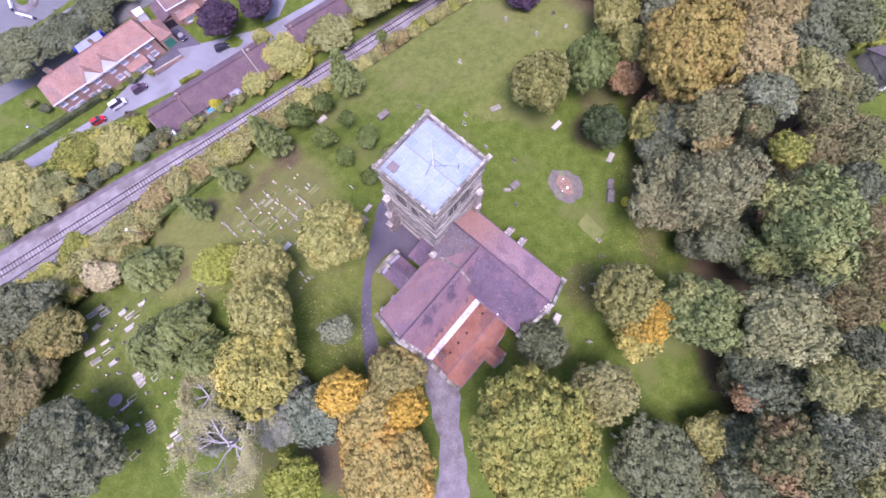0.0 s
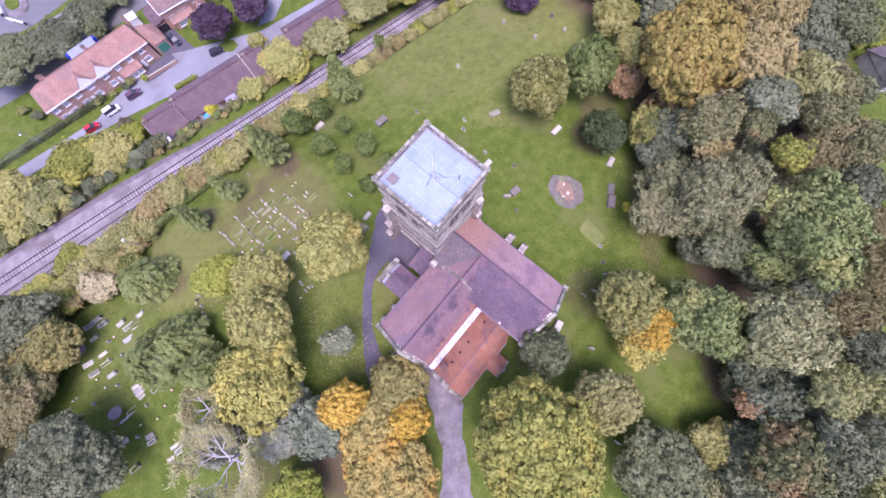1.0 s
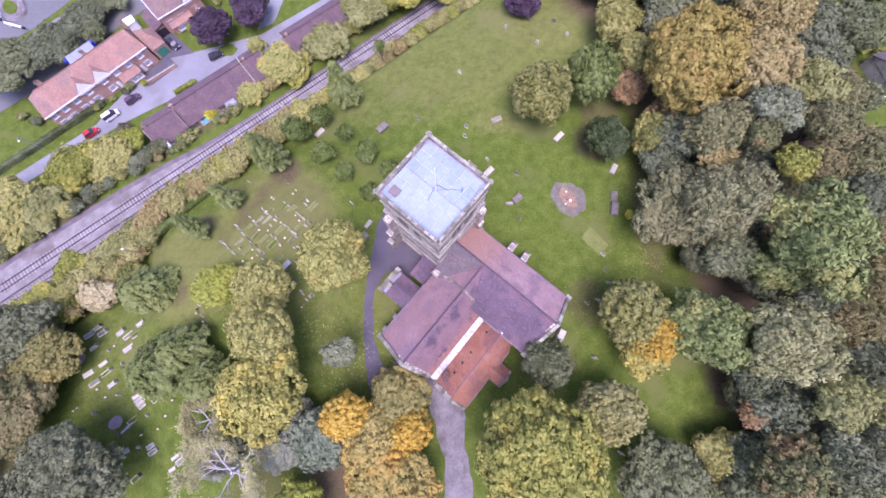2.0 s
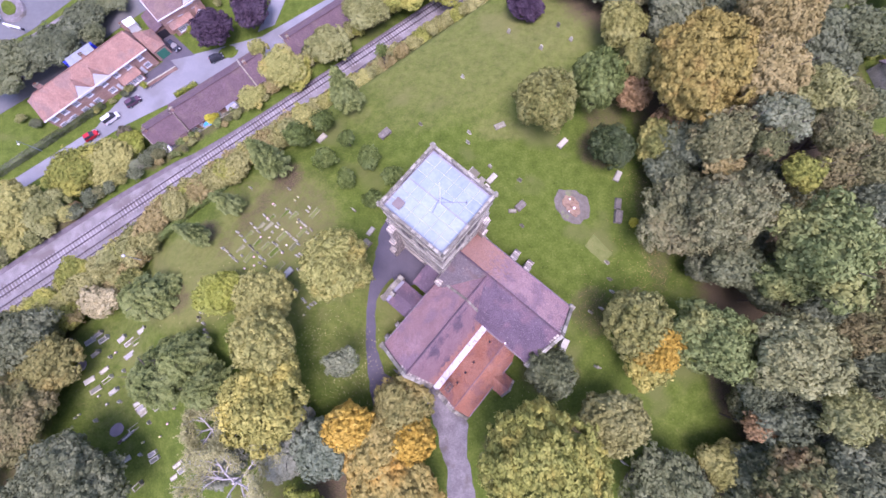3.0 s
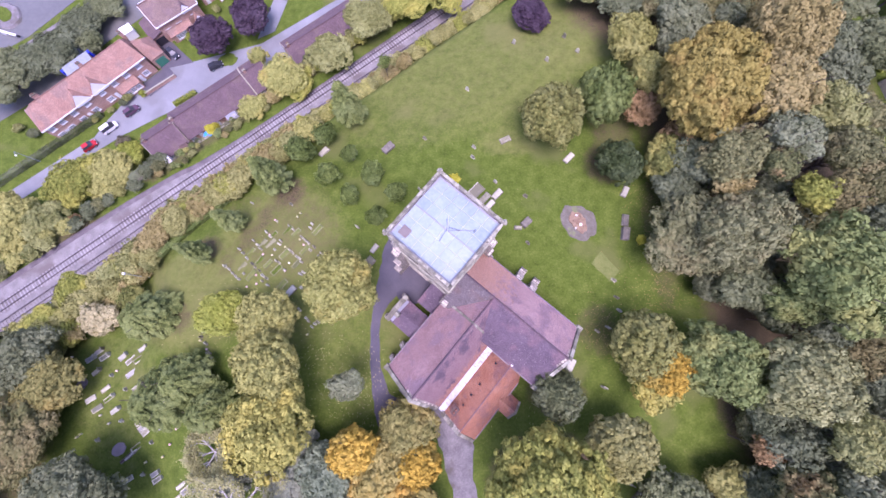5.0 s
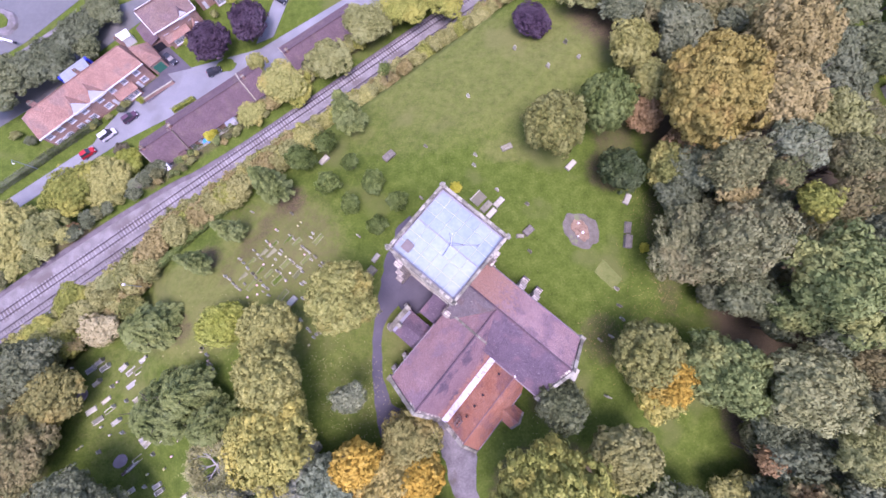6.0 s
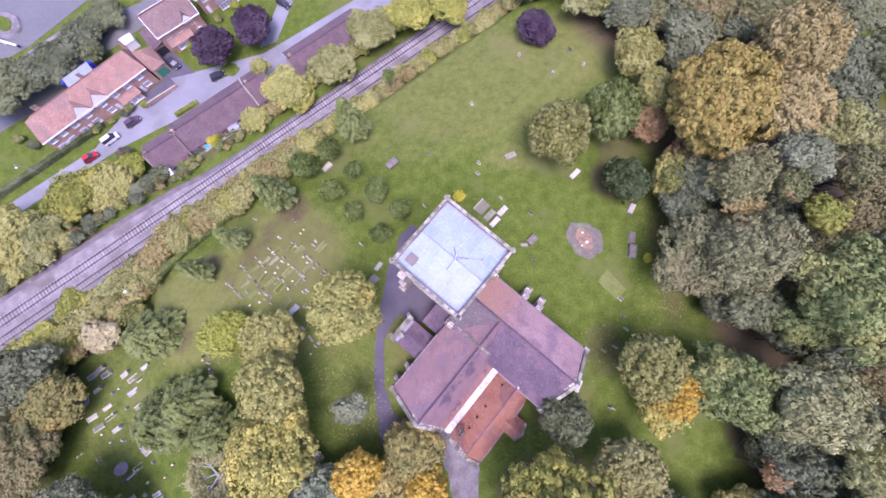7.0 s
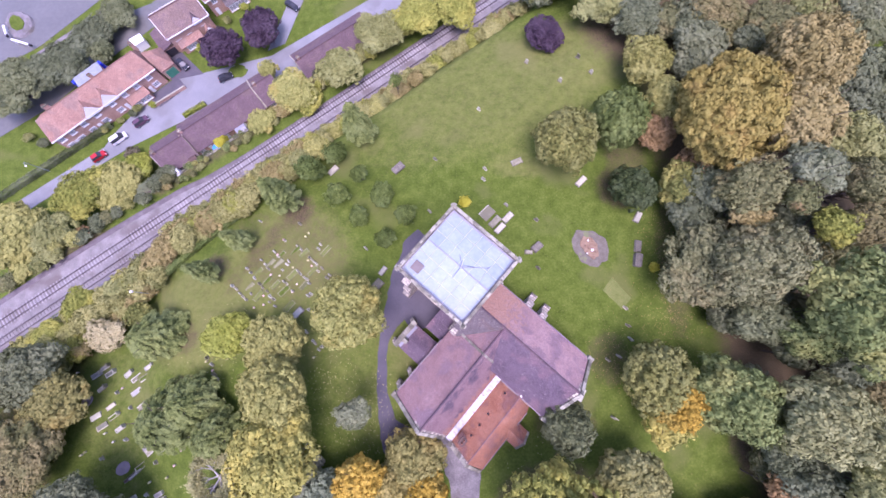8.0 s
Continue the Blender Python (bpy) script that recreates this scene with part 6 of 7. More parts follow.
def ledger(x, y, turn=0.0, ln=2.0, w=0.95, h=0.22, mat=None):
    th = tagged(empty("ledger_slab", x, y, ground_z(x, y), EAST + turn), "flat stone grave slab lying in the grass", "grave slab", "ledger slabs")
    part("slab", box(-ln / 2, ln / 2, -w / 2, w / 2, -0.2, h, 0.03), mat or M_GRAVE, th)
    part("base", box(-ln / 2 - 0.12, ln / 2 + 0.12, -w / 2 - 0.12, w / 2 + 0.12, -0.25, h * 0.4, 0.03), M_OLDSTONE, th)
    return th


def chest_tomb(x, y, turn=0.0, ln=2.1, w=1.05, h=1.1, mat=None):
    th = tagged(empty("chest_tomb", x, y, ground_z(x, y), EAST + turn), "weathered stone chest tomb with a thick lid on the lawn", "tomb", "chest tombs")
    part("base", box(-ln / 2 - 0.15, ln / 2 + 0.15, -w / 2 - 0.15, w / 2 + 0.15, -0.25, 0.15, 0.03), mat or M_OLDSTONE, th)
    part("chest", box(-ln / 2, ln / 2, -w / 2, w / 2, 0.15, h - 0.15, 0.02), mat or M_OLDSTONE, th)
    part("lid", box(-ln / 2 - 0.14, ln / 2 + 0.14, -w / 2 - 0.14, w / 2 + 0.14, h - 0.15, h, 0.05), mat or M_OLDSTONE, th)
    for sx in (-1, 1):
        for sy in (-1, 1):
            part("pilaster", box(sx * ln / 2 - 0.09, sx * ln / 2 + 0.09, sy * w / 2 - 0.09, sy * w / 2 + 0.09, 0.15, h - 0.15), mat or M_OLDSTONE, th)
    return th


def vase(x, y, tall=0.35):
    """A small pale pot of flowers set down by a grave."""
    th = tagged(empty("flower_vase", x, y, ground_z(x, y)), "small pale stone flower vase standing on a grave", "vase", "grave vases")
    part("pot", tube([(0, 0, -0.1), (0, 0, tall * 0.55), (0, 0, tall * 0.7)], [0.13, 0.17, 0.13], 8), M_MARBLE, th)
    part("flowers", tube([(0, 0, tall * 0.6), (0.02, 0, tall), (0, 0.02, tall * 1.25)], [0.1, 0.2, 0.08], 7), M_FLOWER, th)
    return th


# rows of headstones on the slope west of the tower
ROW_ONE = ((-33.4, 26.2), (-30.6, 25.0), (-29.7, 24.3), (-26.3, 24.4), (-26.1, 25.2), (-35.0, 24.0), (-34.1, 23.1), (-27.8, 22.7), (-27.1, 22.1), (-26.5, 21.6), (-37.3, 22.4), (-36.3, 21.5), (-35.5, 20.7), (-32.0, 21.5), (-31.8, 22.1), (-32.7, 20.5), (-29.8, 20.3), (-29.3, 19.8), (-28.5, 19.1), (-28.0, 18.8), (-27.5, 18.1), (-26.1, 20.3), (-25.4, 20.8), (-24.0, 19.6), (-24.4, 19.1))
ROW_TWO = ((-39.8, 20.8), (-38.8, 20.0), (-37.9, 19.0), (-36.6, 17.9), (-35.9, 17.2), (-41.9, 17.6), (-41.0, 17.0), (-40.1, 16.2), (-39.4, 15.6), (-38.6, 15.1), (-37.9, 16.1), (-35.0, 16.6), (-34.3, 15.7), (-33.6, 15.2), (-34.4, 14.7), (-33.3, 14.0), (-32.1, 18.3), (-31.6, 18.0), (-30.4, 16.7), (-27.5, 15.9), (-27.1, 16.2), (-30.5, 11.4), (-29.3, 10.6), (-27.2, 13.4), (-26.7, 13.1))
ROW_THREE = ((-26.3, 12.3), (-27.4, 9.6), (-26.1, 8.1), (-25.7, 7.7), (-25.0, 6.6), (-24.5, 7.1), (-24.0, 7.4), (-44.2, 5.1), (-43.9, 5.9), (-43.3, 4.0), (-42.6, 2.4), (-42.2, 1.7), (-41.9, 0.9), (-39.2, 30.3), (-30.9, 29.5))
rnd = random.Random(23)
for x, y in ROW_ONE + ROW_TWO + ROW_THREE:
    headstone(x, y, rnd.uniform(-10, 10), rnd.choice((0.4, 0.5, 0.6)), rnd.choice((0.4, 0.5, 0.7)), rnd.choice((None, M_MARBLE)), rnd.randrange(3), rnd.uniform(-7, 7))
VASES = ((-33.5, 26.3), (-29.2, 26.8), (-28.7, 27.5), (-34.2, 23.4), (-28.0, 22.2), (-27.3, 21.2), (-34.8, 19.6), (-30.7, 20.9), (-29.7, 17.9), (-35.5, 15.8), (-31.2, 10.7), (-25.7, 5.3), (-37.0, 13.7), (-30.4, 16.5), (-43.0, 3.0), (-44.2, 4.5), (-35.3, 14.2), (-33.0, 19.4))
for x, y in VASES:
    vase(x, y, rnd.choice((0.3, 0.35, 0.45)))
PLOTS = ((-25.0, 24.0), (-30.8, 24.1), (-29.0, 23.6), (-33.7, 21.6), (-37.4, 20.1), (-35.3, 18.4), (-30.7, 19.6), (-28.5, 17.7), (-33.6, 17.8), (-32.0, 16.7), (-36.5, 15.8), (-38.5, 17.4), (-30.8, 14.0), (-33.5, 23.3), (-27.1, 20.3), (-35.4, 21.7))
for k, (x, y) in enumerate(PLOTS):
    kerb_grave(x, y, rnd.uniform(-5, 5), rnd.choice((1.9, 2.1, 2.3)), rnd.choice((0.8, 0.9, 1.0)), (M_WORN, M_GRASS, M_WORN, M_MOSSY)[k % 4], False, M_MOSSY, 0.07)
ledger(-29.2, 12.8, -2, 2.1, 0.95, 0.35, M_MARBLE)

# kerbed graves in the lower graveyard
PALE = ((-70.7, 0.6), (-67.7, 1.0), (-63.4, 1.1), (-62.6, -8.3), (-53.0, -18.6), (-52.4, -19.5), (-58.0, 2.8))
for x, y in PALE:
    kerb_grave(x, y, rnd.uniform(-9, 3) - 8, rnd.choice((1.8, 2.0)), rnd.choice((0.8, 0.95)), rnd.choice((M_CHIPS, M_MARBLE)), True, M_MARBLE)
KERBED = ((-69.4, 2.0), (-61.1, 0.5), (-58.8, 0.8), (-68.4, -1.7), (-60.2, -1.8), (-65.2, -4.6), (-64.1, -6.2), (-67.7, -6.4), (-66.0, -8.0), (-58.4, -4.1), (-52.2, -10.3), (-57.2, -10.2), (-56.5, -11.0), (-55.6, -11.6), (-57.6, -14.6), (-46.6, -19.5), (-45.5, -20.1), (-47.3, -21.7), (-55.6, -24.2), (-58.6, -20.0))
for k, (x, y) in enumerate(KERBED):
    kerb_grave(x, y, rnd.uniform(-9, 3) - 8, rnd.choice((1.8, 2.0, 2.1)), rnd.choice((0.75, 0.85, 0.95)), (M_CHIPS, M_GRAVE, M_GRASS, M_MARBLE)[k % 4], k % 3 == 0, (M_GRAVE, M_MARBLE, M_GRAVE)[k % 3], 0.18)
SMALL = ((-64.7, -2.2), (-63.8, -1.4), (-63.3, -10.5), (-61.1, -10.1), (-68.2, -12.3), (-68.8, -12.8), (-55.7, -19.0), (-49.5, -13.1), (-47.9, -10.3), (-54.2, -13.4), (-55.3, -16.9), (-75.1, 0.9), (-61.0, -4.6), (-65.1, -9.1), (-51.3, -15.5), (-64.9, -13.3))
for k, (x, y) in enumerate(SMALL):
    if k % 3:
        vase(x, y, 0.45)
    else:
        headstone(x, y, rnd.uniform(-15, 15), 0.6, 0.6, M_MARBLE, rnd.randrange(3))
for x, y, r in ((-61.0, -15.0, 1.35), (-70.9, -4.0, 1.3)):
    bed = patch("memorial_bed", x, y, r, r * 0.85, 0.6, 0.12, M_PINKGRAVEL, int(r * 10), 0.03)
    tagged(bed, "rounded memorial bed of pinkish gravel in the grass", "memorial", kind="structure")
for k in range(2):
    ledger(-59.3 + 0.8 * k, -16.3 + 0.5 * k, -6, 2.6, 0.3, 0.3, M_MARBLE if k else M_LITTER)

# slabs, tombs and stones on the lawn round the tower
ledger(-25.7, 40.9, 0, 2.1, 1.0, 0.5)
chest_tomb(-12.3, 40.4, -5, 2.1, 1.1, 0.9)
ledger(10.4, 41.5, -25)
ledger(22.4, 37.6, -4, 2.2, 0.9, 0.35)
ledger(8.4, 30.5, -3, 2.1, 0.95, 0.3)
kerb_grave(4.6, 31.3, -4, 2.6, 2.0, M_GRAVE, False, M_GRAVE)
ledger(6.0, 29.7, -3, 2.3, 1.0, 0.3)
ledger(6.9, 28.4, -3, 2.1, 0.9, 0.35)
ledger(-15.3, 17.8, 0, 2.0, 1.3, 0.7)
ledger(-14.4, 20.4, 5, 1.6, 0.7, 0.3, M_MARBLE)
ledger(19.6, -0.2, 12, 2.1, 1.1, 1.0, M_MARBLE)
ledger(18.4, 1.2, 12, 0.9, 0.7, 0.6)
chest_tomb(13.5, 24.9, -7, 1.6, 1.0, 0.8)
ledger(12.0, 24.0, -50, 1.2, 0.5, 0.5)
chest_tomb(31.5, 22.6, 30, 2.1, 1.0, 0.8)
ledger(31.9, 25.2, 30, 2.0, 1.0, 0.4, M_OLDSTONE)
ledger(32.4, 30.7, 12, 2.0, 0.9, 0.35, M_MARBLE)
ledger(29.7, -21.5, -4, 1.9, 1.1, 0.8, M_MARBLE)
for x, y in ((8.1, 32.9), (4.0, 37.9), (3.4, 53.2), (4.3, 40.0), (13.6, 30.0), (13.5, 64.4), (19.5, 58.7), (25.8, 60.6), (23.6, 64.4), (-6.1, 31.6), (-17.6, 24.5), (13.6, 21.1), (29.1, 8.8), (28.8, 11.1), (24.9, 5.3), (26.8, 5.9), (28.6, 14.1), (-5.2, 42.1)):
    headstone(x, y, rnd.uniform(-10, 10), 0.7, rnd.choice((0.8, 1.0)), None, rnd.randrange(3), rnd.uniform(-5, 5))
for x, y in ((28.5, -19.3), (25.1, -4.0)):
    headstone(x, y, rnd.uniform(-10, 10), 0.7, 1.1, None, 1, -8)

# gravel ring with a few mementoes
ringbed = patch("gravel_ring", 23.3, 24.9, 3.1, 4.0, 0.35, 0.05, M_RINGGRAVEL, 41, 0.09)
tagged(ringbed, "oval bed of grey gravel on the lawn", "gravel bed", kind="structure")
core_bed = patch("earth_mound", 23.2, 25.0, 1.6, 2.1, 0.35, 0.16, M_EARTH, 42, 0.12)
tagged(core_bed, "reddish earth mound in the gravel bed", "earth mound", kind="structure")
for k, (dx, dy, s) in enumerate(((0.3, -0.6, 0.3), (-0.3, 1.2, 0.2), (-0.9, 0.2, 0.2), (0.9, -0.9, 0.2), (-0.6, -1.2, 0.17), (0.4, 1.0, 0.2), (-0.2, -0.3, 0.25), (1.0, 0.3, 0.18))):
    bm = bmesh.new()
    bmesh.ops.create_icosphere(bm, subdivisions=1, radius=s)
    for v in bm.verts:
        v.co *= 1 + 0.25 * noise.noise(v.co * 3 + Vector((k, 0, 0)))
        v.co.z *= 0.8
    st = part("stone", bm, M_WHITE if k in (0, 1, 4) else M_EARTH, None)
    st.location = (23.2 + dx, 25.0 + dy, 0.12 + s * 0.6)
    tagged(st, "rough white stone on the earth mound" if k in (0, 1, 4) else "reddish stone on the earth mound", "stone", "stones on the mound")
worn = strip("worn_grass", [(27.0, 19.7), (28.55, 17.85), (30.1, 16.0)], [(24.8, 17.0), (26.35, 15.3), (27.9, 13.6)], 0.06, M_WORN, 6, 6)
tagged(worn, "pale oblong patch of relaid turf in the lawn", "worn grass", kind="structure")

def fallen_leaves(name, spots, size, leaf, label, seed):
    """Single leaves lying scattered on the grass; spots: x, y, reach across and along, how many."""
    rng = np.random.default_rng(seed)
    verts, faces = [], []
    for x, y, rx, ry, count in spots:
        for dx, dy, turn, s in zip(rng.normal(0, rx, count), rng.normal(0, ry, count), rng.uniform(0, 6.28, count), rng.uniform(0.6, 1.3, count)):
            px, py, k = x + dx, y + dy, len(verts)
            c, d = math.cos(turn) * size * s, math.sin(turn) * size * s
            z = ground_z(px, py) + 0.05
            verts += [(px - c, py - d, z), (px + d * 0.6, py - c * 0.6, z + 0.04), (px + c, py + d, z + 0.01), (px - d * 0.6, py + c * 0.6, z + 0.03)]
            faces.append((k, k + 1, k + 2, k + 3))
    me = bpy.data.meshes.new(name)
    me.from_pydata(verts, [], faces)
    me.materials.append(LEAF[leaf])
    return tagged(new(name, me), label, "fallen leaves", kind="stuff")


fallen_leaves("fallen_leaves", ((37.0, 22.0, 1.4, 6.0, 420), (37.0, 10.0, 2.6, 3.0, 380), (34.5, 30.0, 1.5, 4.0, 160), (26.0, 5.0, 2.0, 2.5, 260), (31.0, 12.0, 3.0, 4.0, 120)), 0.08, "rust", "dry rust and tan leaves scattered on the grass by the wood", 5)
fallen_leaves("fallen_leaves", ((-16.0, -4.0, 3.5, 4.0, 300), (-24.0, 2.0, 3.0, 6.0, 240), (14.0, -16.0, 4.0, 4.0, 200), (-40.0, 6.0, 6.0, 5.0, 200)), 0.09, "pink", "pale dry leaves scattered on the lawn under the trees", 6)
lamp = tagged(empty("street_lamp", *rail_xy(-55.4, -103.0), LOW), "grey street lamp on the verge by the hedge", "street lamp")
part("post", tube([(0, 0, 0), (0, 0, 5.5)], [0.09, 0.06], 8), M_LEAD, lamp)
part("arm", tube([(0, 0, 5.5), (0.5, -0.5, 5.8), (1.0, -1.0, 5.85)], [0.05, 0.045, 0.04], 6), M_LEAD, lamp)
part("lamp_head", box(0.85, 1.35, -1.25, -0.95, 5.78, 5.92, 0.04), M_WHITE, lamp)
pl = tagged(empty("signal_post", -60.5, 16.2, ground_z(-60.5, 16.2)), "pale metal post leaning out of the hedge", "post")
part("post", tube([(0, 0, 0), (0.2, 0.1, 3.0), (0.4, 0.2, 6.0)], [0.08, 0.07, 0.05], 8), M_LEAD, pl)
part("head", box(0.2, 0.6, 0.0, 0.4, 5.95, 6.3, 0.04), M_WHITE, pl)

# the trees: kind, place, crown radius, level of the top
TREES = (
    ("limeolive", 28.9, 3.6, 5.2, 11.1),
    ("orange", 31.6, 0.1, 4.2, 10.0),
    ("yellow", 31.0, -3.0, 3.7, 7.9),
    ("green", 40.3, 1.1, 6.9, 13.0),
    ("olivelight", 48.3, -0.9, 6.6, 16.2),
    ("rust", 45.2, -11.7, 2.2, 8.3),
    ("dark", 49.5, -10.6, 5.2, 10.3),
    ("olive", 53.6, -8.7, 4.0, 14.7),
    ("bluegrey", 53.0, -16.5, 4.9, 14.8),
    ("rustgreen", 48.1, -18.3, 5.6, 12.7),
    ("greendark", 33.0, -23.4, 7.9, 8.0),
    ("willow", 42.4, -18.4, 4.5, 5.6),
    ("rustgreen", 38.1, -23.6, 2.9, 6.7),
    ("umber", 63.6, 2.0, 5.2, 10.6),
    ("dark", 57.4, 6.3, 4.3, 11.1),
    ("greybrown", 39.5, 20.4, 8.2, 10.6),
    ("greybrown", 44.0, 21.1, 6.9, 15.4),
    ("green", 53.5, 13.9, 8.0, 19.0),
    ("yellowgreen", 54.1, 26.0, 3.2, 14.4),
    ("umber", 58.9, 26.4, 3.8, 14.2),
    ("pale", 51.6, 34.4, 4.3, 16.6),
    ("grey", 44.4, 33.0, 5.3, 14.5),
    ("rustgreen", 48.6, 30.2, 2.8, 15.2),
    ("dark", 41.9, 34.1, 4.9, 10.4),
    ("lime", 38.0, 35.3, 4.8, 7.4),
    ("grey", 62.0, 32.9, 4.7, 14.6),
    ("olive", 62.3, 41.9, 5.3, 13.6),
    ("dark", 38.9, 29.7, 4.3, 7.1),
    ("tan", 44.3, 28.9, 2.8, 11.7),
    ("grey", 69.1, 29.2, 5.0, 13.2),
    ("dark", 67.2, 21.3, 4.3, 12.1),
    ("umber", 67.4, 14.6, 3.9, 12.0),
    ("umber", 67.4, 8.1, 4.4, 11.1),
    ("dark", 65.6, -3.5, 4.2, 9.0),
    ("olive", 61.6, -9.9, 3.3, 11.8),
    ("greendark", 46.6, 12.7, 5.5, 9.9),
    ("green", 51.7, 10.2, 4.6, 12.1),
    ("dark", 46.7, -5.6, 4.3, 10.1),
    ("bluegrey", 53.8, -14.6, 3.7, 9.9),
    ("dark", 45.7, -17.8, 3.9, 8.0),
    ("greendark", 44.9, -23.8, 5.0, 8.3),
    ("greendark", 55.8, -24.1, 4.6, 9.1),
    ("olive", 60.4, -23.0, 3.8, 9.9),
    ("bluegrey", 60.3, -15.4, 3.4, 11.9),
    ("yew", -53.3, 8.8, 4.9, 5.8),
    ("yew", -48.1, -4.4, 5.6, 7.7),
    ("yew", -43.6, -1.1, 4.1, 8.2),
    ("yew", -39.7, -6.1, 4.2, 7.6),
    ("yellow", -27.7, -6.7, 7.1, 13.3),
    ("sage", -30.3, 7.9, 5.0, 8.4),
    ("sage", -28.5, 1.3, 5.0, 12.3),
    ("bright", -39.5, 9.0, 4.4, 4.6),
    ("maple", -17.9, 12.9, 6.0, 12.5),
    ("bluegrey", -78.4, 1.9, 6.3, 0.6),
    ("olivegold", -73.4, -3.8, 6.6, -0.4),
    ("umber", -74.3, -12.2, 7.2, 0.8),
    ("bluegrey", -59.9, -21.2, 8.9, 6.2),
    ("bluegrey", -69.2, -25.8, 6.1, 3.5),
    ("blue", -19.6, -14.8, 5.2, 7.6),
    ("orange", -15.4, -11.0, 3.6, 9.4),
    ("olivegold", -7.8, -8.6, 5.1, 7.3),
    ("orange", -6.2, -13.6, 3.7, 7.7),
    ("orangemix", -12.0, -14.9, 5.0, 8.6),
    ("orangemix", -8.1, -22.1, 7.3, 8.8),
    ("bright", -22.7, -24.8, 4.8, 6.2),
    ("dark", 71.7, 57.3, 5.4, 8.4),
    ("greendark", 76.9, 56.3, 5.7, 9.4),
    ("green", 82.4, 56.8, 5.2, 9.3),
    ("bright", 85.5, 56.3, 2.0, 1.5),
    ("bright", 89.0, 56.8, 2.2, 1.5),
    ("bigoak", 12.2, -16.6, 9.3, 17.3),
    ("limeolive", 17.8, 42.7, 5.6, 11.0),
    ("limegreen", 27.3, 46.9, 5.0, 11.0),
    ("yewdark", 29.4, 34.7, 3.9, 8.0),
    ("pale", -17.0, -1.9, 2.6, 8.6),
    ("greendark", 15.3, -3.6, 4.2, 9.5),
    ("birch", 24.3, -11.0, 5.0, 9.5),
    ("gold", 43.1, 45.7, 9.5, 16.9),
    ("tan", 51.4, 43.6, 5.5, 16.9),
    ("tan", 57.1, 55.4, 6.8, 15.7),
    ("bluegrey", 44.4, 62.5, 5.7, 8.4),
    ("umber", 47.6, 68.7, 6.4, 8.6),
    ("grey", 58.7, 67.8, 6.1, 6.5),
    ("olive", 28.1, 75.2, 6.4, 0.6),
    ("dark", 34.3, 70.2, 5.3, 2.3),
    ("willow", 33.8, 59.5, 5.2, 8.3),
    ("rust", 41.3, 38.7, 4.2, 8.5),
    ("rust", 35.5, 45.6, 3.8, 5.9),
    ("sage", 37.0, 51.7, 4.0, 7.5),
    ("greendark", 76.9, 67.9, 6.2, 7.5),
    ("dark", 74.6, 53.7, 5.7, 6.4),
    ("grey", 40.7, 68.8, 4.6, 6.2),
    ("olive", 67.1, 70.3, 5.3, 7.3),
    ("dark", 53.5, 28.4, 4.0, 9),
    ("grey", 70.8, 41.7, 4.0, 10),
    ("olive", 67.3, 35.9, 4.0, 11),
    ("greendark", 76.3, 41.9, 3.6, 8),
    ("bluegrey", 64.4, 43.1, 3.5, 12),
    ("dark", 44.3, 33.5, 3.2, 8.5),
)
for row in TREES:
    plant_to(*row)

# smaller trees and bushes: kind, place, crown radius, height
plant("irish", -24.9, 43.9, 2.3, 4.3)
plant("irish", -19.3, 38.4, 1.8, 4.4)
plant("irish", -23.2, 34.5, 2.4, 4.4)
plant("irish", -14.9, 34.2, 2.5, 3.5)
plant("irish", -18.8, 30.2, 2.1, 3.0)
plant("irish", -10.3, 30.6, 2.1, 3.2)
plant("irish", -14.0, 26.2, 1.9, 3.0)
plant("irish", -29.6, 40.1, 2.9, 5.2)
plant("yellowgreen", -91.0, 40.7, 7.2, 7.9, "yellow-green shrubby tree by the railway")
plant("sage", -83.5, 43.1, 6.3, 6.9)
plant("bright", -81.1, 48.3, 4.6, 4.9)
plant("sage", -105.1, 30.1, 7.9, 7.9)
plant("olive", -95.3, 30.0, 6.5, 7.0)
plant("rust", -89.5, 30.1, 2.6, 1.6)
plant("rust", -92.7, 28.6, 2.2, 1.5)
plant("dark", -74.3, 41.1, 4.2, 0.8)
plant("dark", -72.2, 45.1, 3.5, 3.0)
plant("maple", -40.5, 65.3, 5.9, 5.4, "olive and yellow tree behind the bungalows")
plant("yellowgreen", -36.9, 63.9, 4.2, 3.1, "yellow-green shrubby tree by the railway")
plant("maple", -48.1, 58.2, 3.5, 2.1, "olive and yellow tree behind the bungalows")
plant("olive", -20.3, 80.7, 6.3, 6.7)
plant("olive", -29.0, 71.7, 5.9, 5.1)
plant("maple", -49.4, 74.9, 2.6, 6.4)
plant("yellowgreen", -11.0, 85.4, 6.8, 6.6, "yellow-green shrubby tree by the railway")
plant("yellowgreen", -0.4, 88.5, 6.4, 6.6, "yellow-green shrubby tree by the railway")
plant("purple", -62.9, 81.6, 5.6, 6.9)
plant("purple", -53.1, 87.8, 5.5, 6.9)
plant("purple", 17.1, 70.0, 4.0, 3.7)
plant("greendark", -116.6, 69.9, 9.3, 7.9)
plant("dark", -103.4, 78.1, 6.8, 6.4)
plant("dark", -108.1, 75.0, 6.8, 6.4)
plant("dark", -100.1, 86.5, 6.2, 4.9)
plant("greendark", -95.1, 93.7, 6.1, 3.9)
plant("greendark", -96.1, 81.3, 3.7, 4.9)
plant("yellowgreen", -76.4, 13.4, 4.6, 3.9, "yellow-green shrubby tree by the railway")
plant("pink", -68.9, 8.4, 3.6, 5.1)
plant("olive", -68.3, 16.3, 3.7, 2.3)
plant("lime", -60.9, 12.1, 2.9, 3.7)
